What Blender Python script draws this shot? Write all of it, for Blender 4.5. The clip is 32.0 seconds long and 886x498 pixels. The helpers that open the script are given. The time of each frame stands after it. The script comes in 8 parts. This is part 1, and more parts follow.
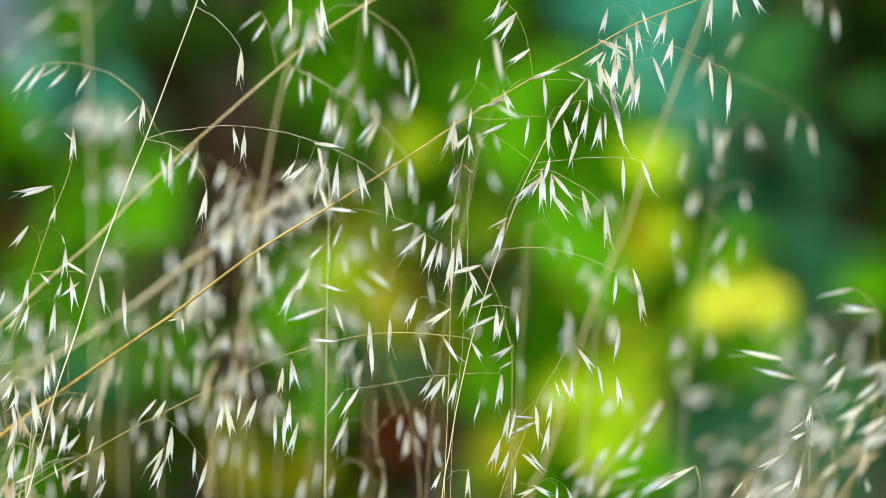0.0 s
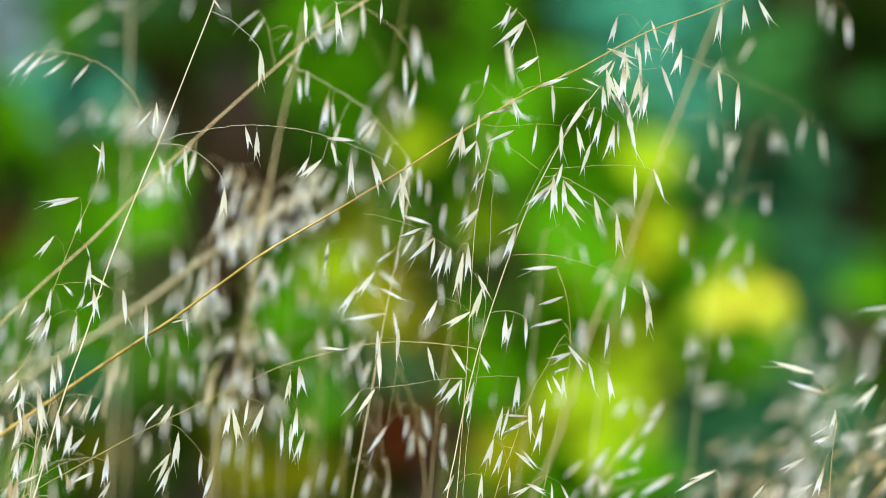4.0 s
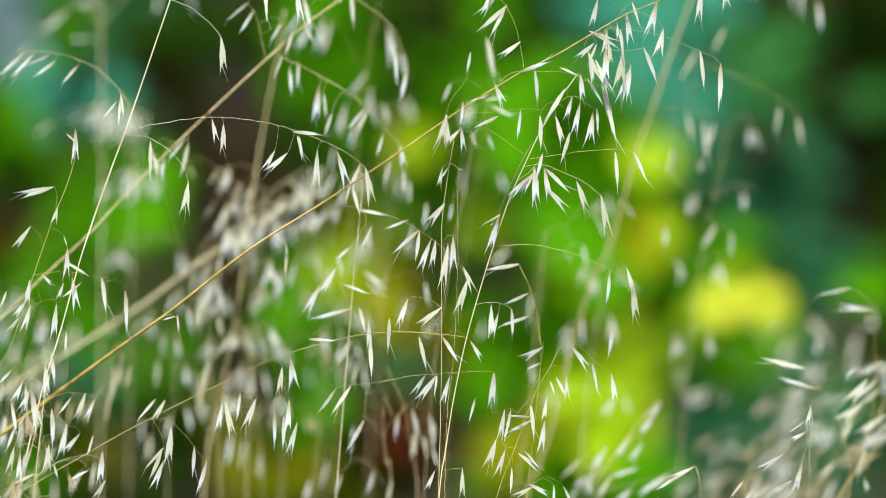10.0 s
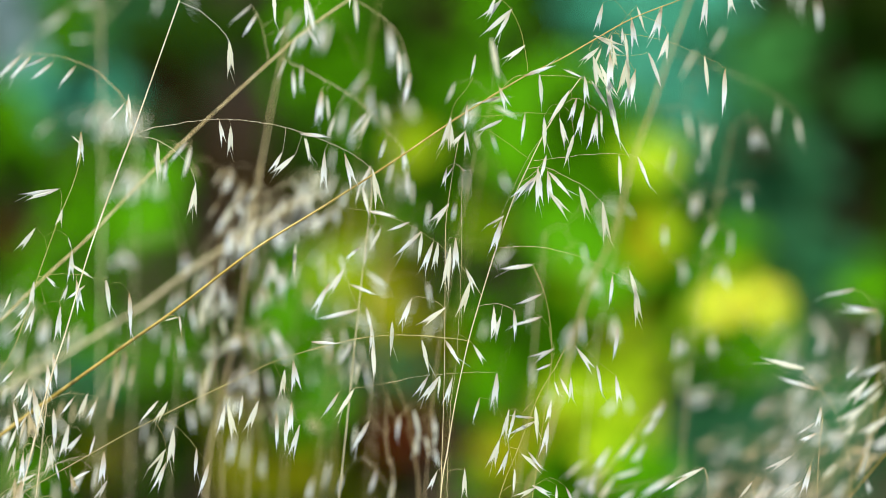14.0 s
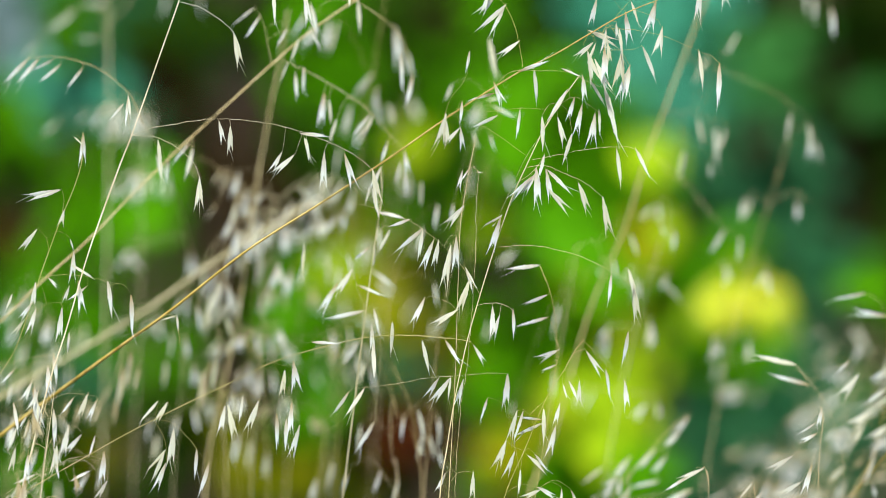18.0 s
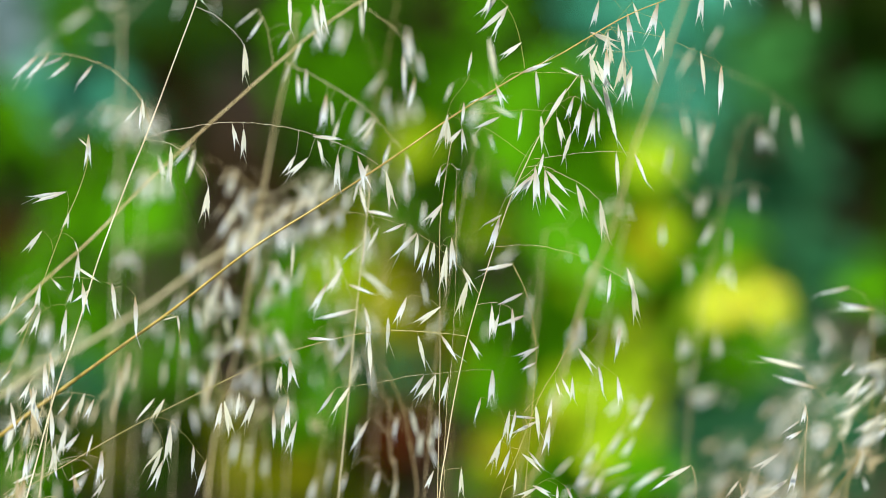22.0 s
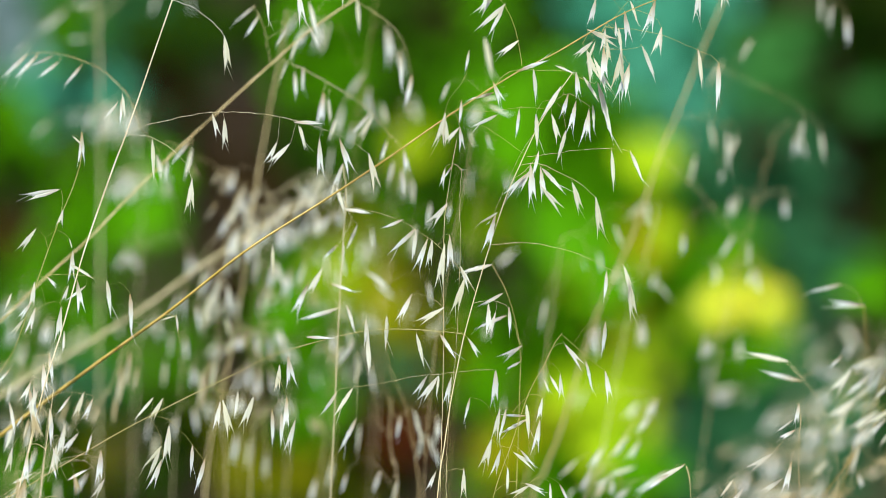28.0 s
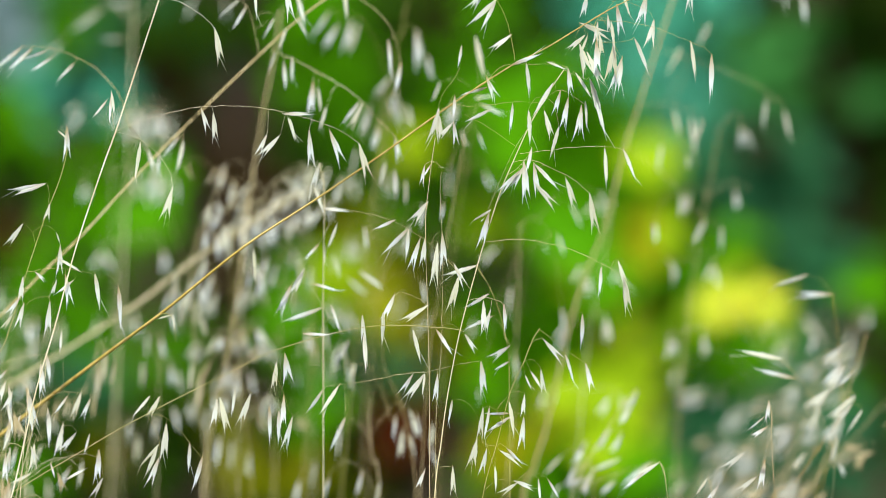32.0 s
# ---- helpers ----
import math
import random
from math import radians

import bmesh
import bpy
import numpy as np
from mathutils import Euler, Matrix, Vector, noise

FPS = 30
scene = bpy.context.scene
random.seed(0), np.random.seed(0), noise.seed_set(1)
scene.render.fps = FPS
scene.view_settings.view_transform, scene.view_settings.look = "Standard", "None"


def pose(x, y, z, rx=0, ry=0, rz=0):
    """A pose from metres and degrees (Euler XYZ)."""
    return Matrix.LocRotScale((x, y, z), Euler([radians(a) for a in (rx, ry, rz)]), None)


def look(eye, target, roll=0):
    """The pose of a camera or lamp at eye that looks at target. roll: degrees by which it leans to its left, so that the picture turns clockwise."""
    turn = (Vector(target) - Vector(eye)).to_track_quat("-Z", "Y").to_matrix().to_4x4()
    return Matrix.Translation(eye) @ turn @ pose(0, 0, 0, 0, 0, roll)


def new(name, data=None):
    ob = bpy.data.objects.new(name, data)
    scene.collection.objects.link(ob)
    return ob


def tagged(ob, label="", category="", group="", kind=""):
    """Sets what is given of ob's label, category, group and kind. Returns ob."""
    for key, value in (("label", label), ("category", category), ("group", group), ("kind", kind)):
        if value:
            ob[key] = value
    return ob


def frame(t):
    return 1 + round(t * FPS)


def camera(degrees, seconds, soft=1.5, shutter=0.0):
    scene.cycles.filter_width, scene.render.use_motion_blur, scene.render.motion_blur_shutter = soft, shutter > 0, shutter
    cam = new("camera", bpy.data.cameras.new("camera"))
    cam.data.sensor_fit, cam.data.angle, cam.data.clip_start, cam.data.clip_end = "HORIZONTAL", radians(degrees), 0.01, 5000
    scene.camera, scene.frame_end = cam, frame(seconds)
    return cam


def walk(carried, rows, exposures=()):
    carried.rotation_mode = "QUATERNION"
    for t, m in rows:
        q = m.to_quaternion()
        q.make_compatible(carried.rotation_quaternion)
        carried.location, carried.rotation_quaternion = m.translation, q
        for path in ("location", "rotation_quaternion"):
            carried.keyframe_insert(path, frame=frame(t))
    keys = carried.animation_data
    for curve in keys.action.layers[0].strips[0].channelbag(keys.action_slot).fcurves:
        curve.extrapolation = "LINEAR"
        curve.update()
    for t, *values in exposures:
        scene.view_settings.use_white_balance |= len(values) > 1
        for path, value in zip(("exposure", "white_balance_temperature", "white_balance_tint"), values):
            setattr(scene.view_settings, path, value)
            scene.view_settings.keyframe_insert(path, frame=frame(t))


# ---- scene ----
# A still tele lens looks through a stand of dry wild oats at a garden hedge coloured as if shaded.
cam = camera(16, 32.0, soft=0.7)
EYE = (0.0, 0.0, 0.55)
cam.data.dof.use_dof = True
cam.data.dof.focus_distance = 2.2314
cam.data.dof.aperture_fstop = 1.8
walk(cam, [(0.0, look(EYE, (0, 2, 0.55))), (32.0, look(EYE, (0, 2, 0.55)))])

# ---- light ----
SUN_UP, SUN_AT = radians(44), radians(-175)   # elevation, and bearing from +y towards +x
world = bpy.data.worlds.new("sky")
scene.world = world
world.use_nodes = True
wn = world.node_tree.nodes
sky = wn.new("ShaderNodeTexSky")
sky.sky_type = "NISHITA"
sky.sun_disc = False
sky.sun_elevation = SUN_UP
sky.sun_rotation = SUN_AT
world.node_tree.links.new(sky.outputs[0], wn["Background"].inputs[0])
wn["Background"].inputs[1].default_value = 0.11
sun = new("sun", bpy.data.lights.new("sun", "SUN"))
sun.data.energy = 4.2
sun.data.angle = radians(0.6)
sun.data.color = (1.0, 0.98, 0.95)
sun_way = Vector((math.sin(SUN_AT) * math.cos(SUN_UP), math.cos(SUN_AT) * math.cos(SUN_UP), math.sin(SUN_UP)))
sun.matrix_basis = look(sun_way * 30, (0, 0, 0))
scene.view_settings.exposure = 0.66


# ---- materials ----
def material(name, shades, rough=0.6, scale=40.0, stretch=(1, 1, 1), bump=0.15, through_light=0.0, spread=0.5, tint=None, vary="object", sheen=0.3, foot=None):
    """A surface whose colour runs over shades by grain, and from piece to piece. through_light: the share of light that passes the blade."""
    mat = bpy.data.materials.new(name)
    mat.use_nodes = True
    nt = mat.node_tree
    nodes, link = nt.nodes, nt.links.new
    shader, out = nodes["Principled BSDF"], nodes["Material Output"]
    coords, mapping = nodes.new("ShaderNodeTexCoord"), nodes.new("ShaderNodeMapping")
    mapping.inputs["Scale"].default_value = stretch
    link(coords.outputs["Object"], mapping.inputs["Vector"])
    fine, broad = nodes.new("ShaderNodeTexNoise"), nodes.new("ShaderNodeTexNoise")
    fine.inputs["Scale"].default_value, broad.inputs["Scale"].default_value = scale * 8, scale
    fine.inputs["Detail"].default_value = 3.0
    for tex in (fine, broad):
        link(mapping.outputs[0], tex.inputs["Vector"])
    info = nodes.new("ShaderNodeObjectInfo" if vary == "object" else "ShaderNodeNewGeometry")
    lot = info.outputs["Random" if vary == "object" else "Random Per Island"]
    blend, blend2 = nodes.new("ShaderNodeMath"), nodes.new("ShaderNodeMath")
    blend.operation = blend2.operation = "MULTIPLY_ADD"
    link(fine.outputs["Fac"], blend.inputs[0])
    blend.inputs[1].default_value = 0.35
    link(broad.outputs["Fac"], blend.inputs[2])
    link(lot, blend2.inputs[0])
    blend2.inputs[1].default_value = spread
    link(blend.outputs[0], blend2.inputs[2])
    shift = nodes.new("ShaderNodeMath")
    shift.operation = "SUBTRACT"
    link(blend2.outputs[0], shift.inputs[0])
    shift.inputs[1].default_value = 0.17 + spread / 2
    ramp = nodes.new("ShaderNodeValToRGB")
    ramp.color_ramp.elements[0].position, ramp.color_ramp.elements[1].position = 0.25, 0.78
    ramp.color_ramp.elements[0].color, ramp.color_ramp.elements[1].color = (*shades[0], 1), (*shades[-1], 1)
    for i, shade in enumerate(shades[1:-1], 1):
        ramp.color_ramp.elements.new(0.25 + 0.53 * i / (len(shades) - 1)).color = (*shade, 1)
    link(shift.outputs[0], ramp.inputs[0])
    colour = ramp.outputs[0]
    if foot:
        # the stalk end of some husks keeps a riper colour
        split, reach, share, ripe = (nodes.new("ShaderNode" + k) for k in ("SeparateXYZ", "MapRange", "Math", "Mix"))
        link(coords.outputs["Object"], split.inputs[0])
        link(split.outputs["Z"], reach.inputs["Value"])
        reach.inputs["From Min"].default_value, reach.inputs["From Max"].default_value = -0.011, 0.0
        share.operation = "MULTIPLY"
        link(reach.outputs[0], share.inputs[0])
        link(lot, share.inputs[1])
        ripe.data_type = "RGBA"
        link(share.outputs[0], ripe.inputs[0])
        link(colour, ripe.inputs[6])
        ripe.inputs[7].default_value = (*foot, 1)
        colour = ripe.outputs[2]
    link(colour, shader.inputs["Base Color"])
    shader.inputs["Roughness"].default_value = rough
    shader.inputs["Specular IOR Level"].default_value = sheen
    relief = nodes.new("ShaderNodeBump")
    relief.inputs["Strength"].default_value = bump
    relief.inputs["Distance"].default_value = 0.002
    link(fine.outputs["Fac"], relief.inputs["Height"])
    link(relief.outputs[0], shader.inputs["Normal"])
    if through_light:
        thin, mixer = nodes.new("ShaderNodeBsdfTranslucent"), nodes.new("ShaderNodeMixShader")
        if tint:
            tone = nodes.new("ShaderNodeMix")
            tone.data_type, tone.blend_type = "RGBA", "MULTIPLY"
            tone.inputs[0].default_value = 1.0
            link(colour, tone.inputs[6])
            tone.inputs[7].default_value = (*tint, 1)
            link(tone.outputs[2], thin.inputs[0])
        else:
            link(colour, thin.inputs[0])
        mixer.inputs[0].default_value = through_light
        link(shader.outputs[0], mixer.inputs[1])
        link(thin.outputs[0], mixer.inputs[2])
        link(mixer.outputs[0], out.inputs["Surface"])
    return mat


GLUME = material("papery_glume", [(0.65, 0.64, 0.40), (0.76, 0.79, 0.68), (0.80, 0.86, 0.83)], 0.45, 60, (6, 6, 0.4), 0.15, 0.5, 0.55, sheen=0.5, foot=(0.46, 0.33, 0.10))
HUSK = material("tan_husk", [(0.36, 0.29, 0.14), (0.55, 0.48, 0.27), (0.69, 0.66, 0.48)], 0.5, 60, (6, 6, 0.4), 0.15, 0.4, 0.5, foot=(0.38, 0.25, 0.07))
STRAW = material("straw", [(0.47, 0.37, 0.15), (0.63, 0.53, 0.27), (0.75, 0.66, 0.40)], 0.42, 30, (4, 4, 0.5), 0.2, 0, 0.3, sheen=0.5)
ORANGE = material("orange_straw", [(0.21, 0.150, 0.020), (0.33, 0.240, 0.035), (0.46, 0.355, 0.09)], 0.42, 30, (4, 4, 0.5), 0.2, 0, 0.3, sheen=0.5)
GREENISH = material("green_straw", [(0.28, 0.28, 0.06), (0.45, 0.41, 0.12), (0.62, 0.53, 0.22)], 0.45, 30, (4, 4, 0.5), 0.2, 0, 0.3)
PALE = material("pale_straw", [(0.48, 0.44, 0.22), (0.62, 0.56, 0.32), (0.72, 0.66, 0.42)], 0.5, 30, (4, 4, 0.5), 0.2, 0, 0.3)
CREAM = material("cream_straw", [(0.62, 0.53, 0.32), (0.78, 0.71, 0.50), (0.86, 0.82, 0.66)], 0.42, 30, (4, 4, 0.5), 0.2, 0, 0.3, sheen=0.5)
TAN = material("tan_straw", [(0.35, 0.26, 0.10), (0.49, 0.39, 0.18), (0.62, 0.51, 0.28)], 0.5, 30, (4, 4, 0.5), 0.2, 0, 0.3)
STEMS = {"straw": STRAW, "orange": ORANGE, "green": GREENISH, "pale": PALE, "tan": TAN, "cream": CREAM}
LEAF = {
    # lime and yellow: sunlit patches and highlights put into the base colour
    "lime": material("sun_lime_leaf", [(0.15, 0.29, 0.004), (0.25, 0.40, 0.006), (0.35, 0.50, 0.010)], 0.45, 9, (1, 1, 1), 0.2, 0.2, 0.4, (1.0, 1.0, 0.4), "island", 0.02),
    "waxy": material("yellow_highlight_leaf", [(0.56, 0.62, 0.004), (0.66, 0.69, 0.005), (0.76, 0.76, 0.008)], 0.34, 9, (1, 1, 1), 0.05, 0.1, 0.3, (1.0, 1.0, 0.4), "island", 0.08),
    "olive": material("olive_leaf", [(0.08, 0.11, 0.002), (0.17, 0.19, 0.003), (0.26, 0.27, 0.004)], 0.5, 9, (1, 1, 1), 0.2, 0.2, 0.4, None, "island", 0.02),
    "green": material("green_leaf", [(0.025, 0.105, 0.0006), (0.058, 0.225, 0.0008), (0.095, 0.33, 0.0015)], 0.5, 9, (1, 1, 1), 0.2, 0.2, 0.4, (0.9, 1.0, 0.4), "island", 0.02),
    # shade on the greenery is put into this darker leaf colour
    "dark": material("shade_dark_leaf", [(0.008, 0.023, 0.001), (0.020, 0.058, 0.003), (0.042, 0.105, 0.006)], 0.6, 9, (1, 1, 1), 0.2, 0.2, 0.4, None, "island", 0.02),
    # bluish sky-lit shade is put into the teal and slate leaf colours
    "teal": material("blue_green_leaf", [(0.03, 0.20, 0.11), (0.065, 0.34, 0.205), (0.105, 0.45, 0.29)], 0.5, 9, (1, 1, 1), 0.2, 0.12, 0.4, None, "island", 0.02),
    "emerald": material("emerald_leaf", [(0.020, 0.105, 0.018), (0.042, 0.185, 0.036), (0.075, 0.27, 0.06)], 0.5, 9, (1, 1, 1), 0.2, 0.2, 0.4, None, "island", 0.02),
    "slate": material("shade_blue_leaf", [(0.014, 0.08, 0.029), (0.028, 0.132, 0.049), (0.05, 0.19, 0.076)], 0.6, 9, (1, 1, 1), 0.2, 0.2, 0.4, None, "island", 0.02),
    "grey": material("silver_leaf", [(0.10, 0.17, 0.16), (0.19, 0.28, 0.28), (0.29, 0.39, 0.41)], 0.6, 9, (1, 1, 1), 0.2, 0.2, 0.4, None, "island", 0.02),
    "russet": material("dead_russet_leaf", [(0.030, 0.007, 0.002), (0.060, 0.016, 0.004), (0.10, 0.030, 0.008)], 0.7, 9, (1, 1, 1), 0.2, 0.2, 0.4, None, "island", 0.02),
    # near-black brown: the shade of hollows is put into this colour
    "umber": material("dark_hollow_leaf", [(0.010, 0.0065, 0.002), (0.022, 0.0145, 0.005), (0.045, 0.029, 0.010)], 0.7, 9, (1, 1, 1), 0.2, 0.1, 0.4, None, "island", 0.02),
}
BARK = material("dark_bark", [(0.009, 0.0055, 0.0018), (0.022, 0.0135, 0.005), (0.042, 0.027, 0.010)], 0.85, 14, (1, 1, 0.2), 0.8, 0, 0.2)
TWIG = material("twig_bark", [(0.04, 0.028, 0.015), (0.08, 0.055, 0.03), (0.13, 0.09, 0.05)], 0.8, 14, (1, 1, 0.2), 0.5, 0, 0.2)
SOIL = material("leaf_litter_soil", [(0.02, 0.015, 0.008), (0.05, 0.036, 0.018), (0.10, 0.075, 0.035)], 0.95, 5, (1, 1, 1), 0.8, 0, 0.0)


# ---- mesh helpers ----
def mesh_ob(name, verts, faces, mat, parent=None, label="", smooth=True):
    me = bpy.data.meshes.new(name)
    me.from_pydata([tuple(v) for v in verts], [], faces)
    me.materials.append(mat)
    if smooth:
        me.polygons.foreach_set("use_smooth", [True] * len(me.polygons))
    me.update()
    ob = new(name, me)
    if parent:
        ob.parent = parent
    if label:
        tagged(ob, label)
    return ob


def glide(points, step):
    """A smooth line through points (Catmull-Rom), in pieces of about step metres."""
    p = [Vector(q) for q in points]
    p = [p[0] * 2 - p[1]] + p + [p[-1] * 2 - p[-2]]
    line = []
    for a, b, c, d in zip(p, p[1:], p[2:], p[3:]):
        n = max(1, int((c - b).length / step))
        for i in range(n):
            t = i / n
            line.append(0.5 * (2 * b + (c - a) * t + (2 * a - 5 * b + 4 * c - d) * t * t + (3 * b - a - 3 * c + d) * t ** 3))
    return line + [p[-2]]


def tube(verts, faces, line, r0, r1, sides=6, knots=0.0, every=0.0, taper=1.0):
    """Adds a tapered round stalk along line; every: spacing of the swollen joints in metres."""
    start, run = len(verts), 0.0
    n = len(line)
    for i, q in enumerate(line):
        way = (line[min(i + 1, n - 1)] - line[max(i - 1, 0)]).normalized()
        side = way.cross(Vector((0, 1, 0.02))).normalized()
        up = side.cross(way)
        run += (q - line[i - 1]).length if i else 0
        r = r1 + (r0 - r1) * (1 - i / max(1, n - 1)) ** taper
        if every and (run % every) < 0.0025:
            r *= 1 + knots
        for s in range(sides):
            a = 2 * math.pi * s / sides
            verts.append(q + side * (r * math.cos(a)) + up * (r * math.sin(a)))
    for i in range(n - 1):
        for s in range(sides):
            a, b = start + i * sides + s, start + i * sides + (s + 1) % sides
            faces.append((a, b, b + sides, a + sides))
    verts.append(line[-1])
    for s in range(sides):
        faces.append((start + (n - 1) * sides + s, start + (n - 1) * sides + (s + 1) % sides, len(verts) - 1))


def glume(verts, faces, length, width, turn, spin, cup=0.12, rows=13, cols=4, bow=0.06, ragged=None):
    """One boat-shaped husk that hangs from the origin along -z, swung by turn about y and spun about its own length."""
    start = len(verts)
    m = Euler((0, turn, 0)).to_matrix() @ Euler((0, 0, spin)).to_matrix()
    for i in range(rows + 1):
        s = (i / rows) ** 0.9
        w = width * 0.5 * (0.1 + 0.9 * math.sin(math.pi / 2 * s / 0.4) ** 0.85 if s < 0.4 else max(0.03, math.cos(math.pi / 2 * (s - 0.4) / 0.6) ** 1.8))
        if ragged:
            w *= 1 + ragged.uniform(-0.16, 0.2) + (0.1 if i % 2 else -0.06)
        for j in range(cols + 1):
            u = 2 * j / cols - 1
            verts.append(m @ Vector((w * u + bow * length * s ** 2.1, -w * cup * (1 - u * u) * 1.6 - 0.0004, -length * s)))
    for i in range(rows):
        for j in range(cols):
            a = start + i * (cols + 1) + j
            faces.append((a, a + 1, a + cols + 2, a + cols + 1))


def needle(verts, faces, a, b, r):
    """A fine awn from a to b."""
    tube(verts, faces, [a, (a + b) / 2, b], r, r * 0.2, 3)


def spikelet_mesh(name, spread, seed, awn, mat, plump=1.0):
    """A spikelet 20 mm long: two papery glumes, the floret between them, and perhaps an awn."""
    rnd = random.Random(seed)
    v, f = [], []
    fork = spread * 0.5
    apart = min(0.035, 0.2 * spread)
    glume(v, f, 0.020, 0.0019 * plump, apart + rnd.uniform(-0.015, 0.015), rnd.uniform(-0.25, 0.25), bow=-fork, ragged=rnd)
    glume(v, f, 0.020 * (rnd.uniform(0.74, 0.84) if spread < 0.1 else rnd.uniform(0.88, 0.98)), 0.0018 * plump, -apart + rnd.uniform(-0.015, 0.015), rnd.uniform(-0.25, 0.25), bow=fork, ragged=rnd)
    glume(v, f, 0.0165, 0.0014 * plump, rnd.uniform(-0.04, 0.04), 0.4, rows=8, cols=2, bow=-fork * 0.5)
    glume(v, f, 0.0140, 0.0015 * plump, rnd.uniform(-0.04, 0.04), -0.5, rows=8, cols=2, bow=fork * 0.4)
    if awn:
        knee = Vector((rnd.uniform(-0.001, 0.001), 0, -0.014))
        needle(v, f, Vector((0, 0, -0.006)), knee, 0.00022)
        needle(v, f, knee, knee + Vector((rnd.uniform(-0.004, 0.004), rnd.uniform(-0.003, 0.003), -0.009)), 0.0002)
    me = bpy.data.meshes.new(name)
    me.from_pydata([tuple(q) for q in v], [], f)
    me.materials.append(mat)
    me.polygons.foreach_set("use_smooth", [True] * len(me.polygons))
    return me


SPIKELETS = {}
for tone, stuff in (("pale", GLUME), ("tan", HUSK)):
    SPIKELETS[tone] = [[spikelet_mesh("spikelet", s, 10 * k + i, i % 2, stuff, 0.9 + 0.1 * i) for i in range(4)]
                       for k, s in enumerate((0.05, 0.17, 0.28))]


class Oat:
    """A dry wild oat that stands at (x, y); its parts are given in the upright plane through it, in millimetres across and up."""

    def __init__(self, name, x, y, label, stem, tone="pale", sway_at=None):
        self.thing = tagged(new(name), label, "wild oat", "stand of dry wild oats")
        self.base = Vector((x / 1000, y, 0))
        self.thing.matrix_basis = Matrix.Translation(self.base)
        self.mat, self.tone = STEMS[stem], tone
        self.rnd = random.Random(int(abs(x) * 10) + int(y * 1000))
        self.hub = Vector(((sway_at or (x, 0))[0] / 1000, y, (sway_at or (x, 0))[1] / 1000))
        self.parts, self.lines = {}, []

    def at(self, x, z, y=0.0):
        return Vector((x / 1000, self.base.y + y, z / 1000)) - self.base

    def stem(self, r0, r1, points):
        line = glide([self.at(p[0], p[1], p[2] / 1000 if len(p) > 2 else 0) for p in points], 0.006)
        v, f = [], []
        tube(v, f, line, r0 / 1000, r1 / 1000, 8, 0.35, 0.155, 1.5)
        self.lines.append(line)
        self.shaft = mesh_ob("stem", v, f, self.mat, self.thing)

    def branch(self, key, r0, r1, points, spikelets):
        """A side branch, its hair-thin pedicels, and the spikelets on it: (x, z) of the foot, (x, z) of the tip, openness."""
        lean = self.rnd.uniform(-0.012, 0.012)
        n = max(1, len(points) - 1)
        line = glide([self.at(x, z, lean * i / n) for i, (x, z) in enumerate(points)], 0.004)
        root = line[0].copy()
        near = line + (self.lines[0] if len(line) < 4 else [])
        v, f = [], []
        wob = [Vector((self.rnd.uniform(-1, 1), self.rnd.uniform(-1, 1), self.rnd.uniform(-1, 1))) * 0.00035 for _ in line]
        tube(v, f, [q - root + w for q, w in zip(line, [Vector()] + wob[1:])], r0 / 1000, r1 / 1000, 5)
        feet = []
        for x, z, tx, tz, open_ in spikelets:
            foot, tip = self.at(x, z), self.at(tx, tz)
            close = min(near, key=lambda q: (Vector((q.x - foot.x, 0, q.z - foot.z)).length + 0.35 * max(0, foot.z - q.z)))
            foot.y = close.y + self.rnd.uniform(-0.004, 0.004)
            gap = foot - close
            rise = close + gap * 0.55 + Vector((0, 0, 0.12 * gap.length + 0.0008)) - (tip - foot).normalized() * 0.15 * gap.length
            if gap.length > 0.0015:
                tube(v, f, [q - root for q in glide([close, rise, foot + (foot - tip).normalized() * 0.0008, foot], 0.003)], r1 * 0.8 / 1000, r1 * 0.6 / 1000, 4)
            feet.append((foot, tip, open_))
        part = mesh_ob("branch", v, f, GREENISH if self.mat is ORANGE else self.mat, self.thing)
        part.matrix_basis = Matrix.Translation(root)
        self.parts[key] = part
        for foot, tip, open_ in feet:
            kind = self.rnd.choice(SPIKELETS[self.tone][open_])
            ob = new("spikelet", kind)
            ob.parent = part
            d = tip - foot
            twist = self.rnd.uniform(-0.35, 0.35) if open_ == 0 else self.rnd.uniform(-0.3, 0.3)
            turn = Matrix.Rotation(math.atan2(-d.x, -d.z), 4, "Y") @ Matrix.Rotation(self.rnd.uniform(-0.15, 0.15), 4, "X") @ Matrix.Rotation(twist, 4, "Z")
            size = d.length / 0.0197
            ob.matrix_basis = Matrix.Translation(foot - root) @ turn @ Matrix.Diagonal((size ** 0.85, size ** 0.85, size, 1))

    def leant(self, degrees):
        """The pose of the whole plant when the wind leans it by so much about its bending point."""
        return Matrix.Translation(self.hub) @ Matrix.Rotation(radians(degrees), 4, "Y") @ Matrix.Translation(self.base - self.hub)

    def swung(self, key, degrees):
        """The pose of a side branch that swings about its root."""
        return Matrix.Translation(self.parts[key].matrix_basis.translation) @ Matrix.Rotation(radians(degrees), 4, "Y")


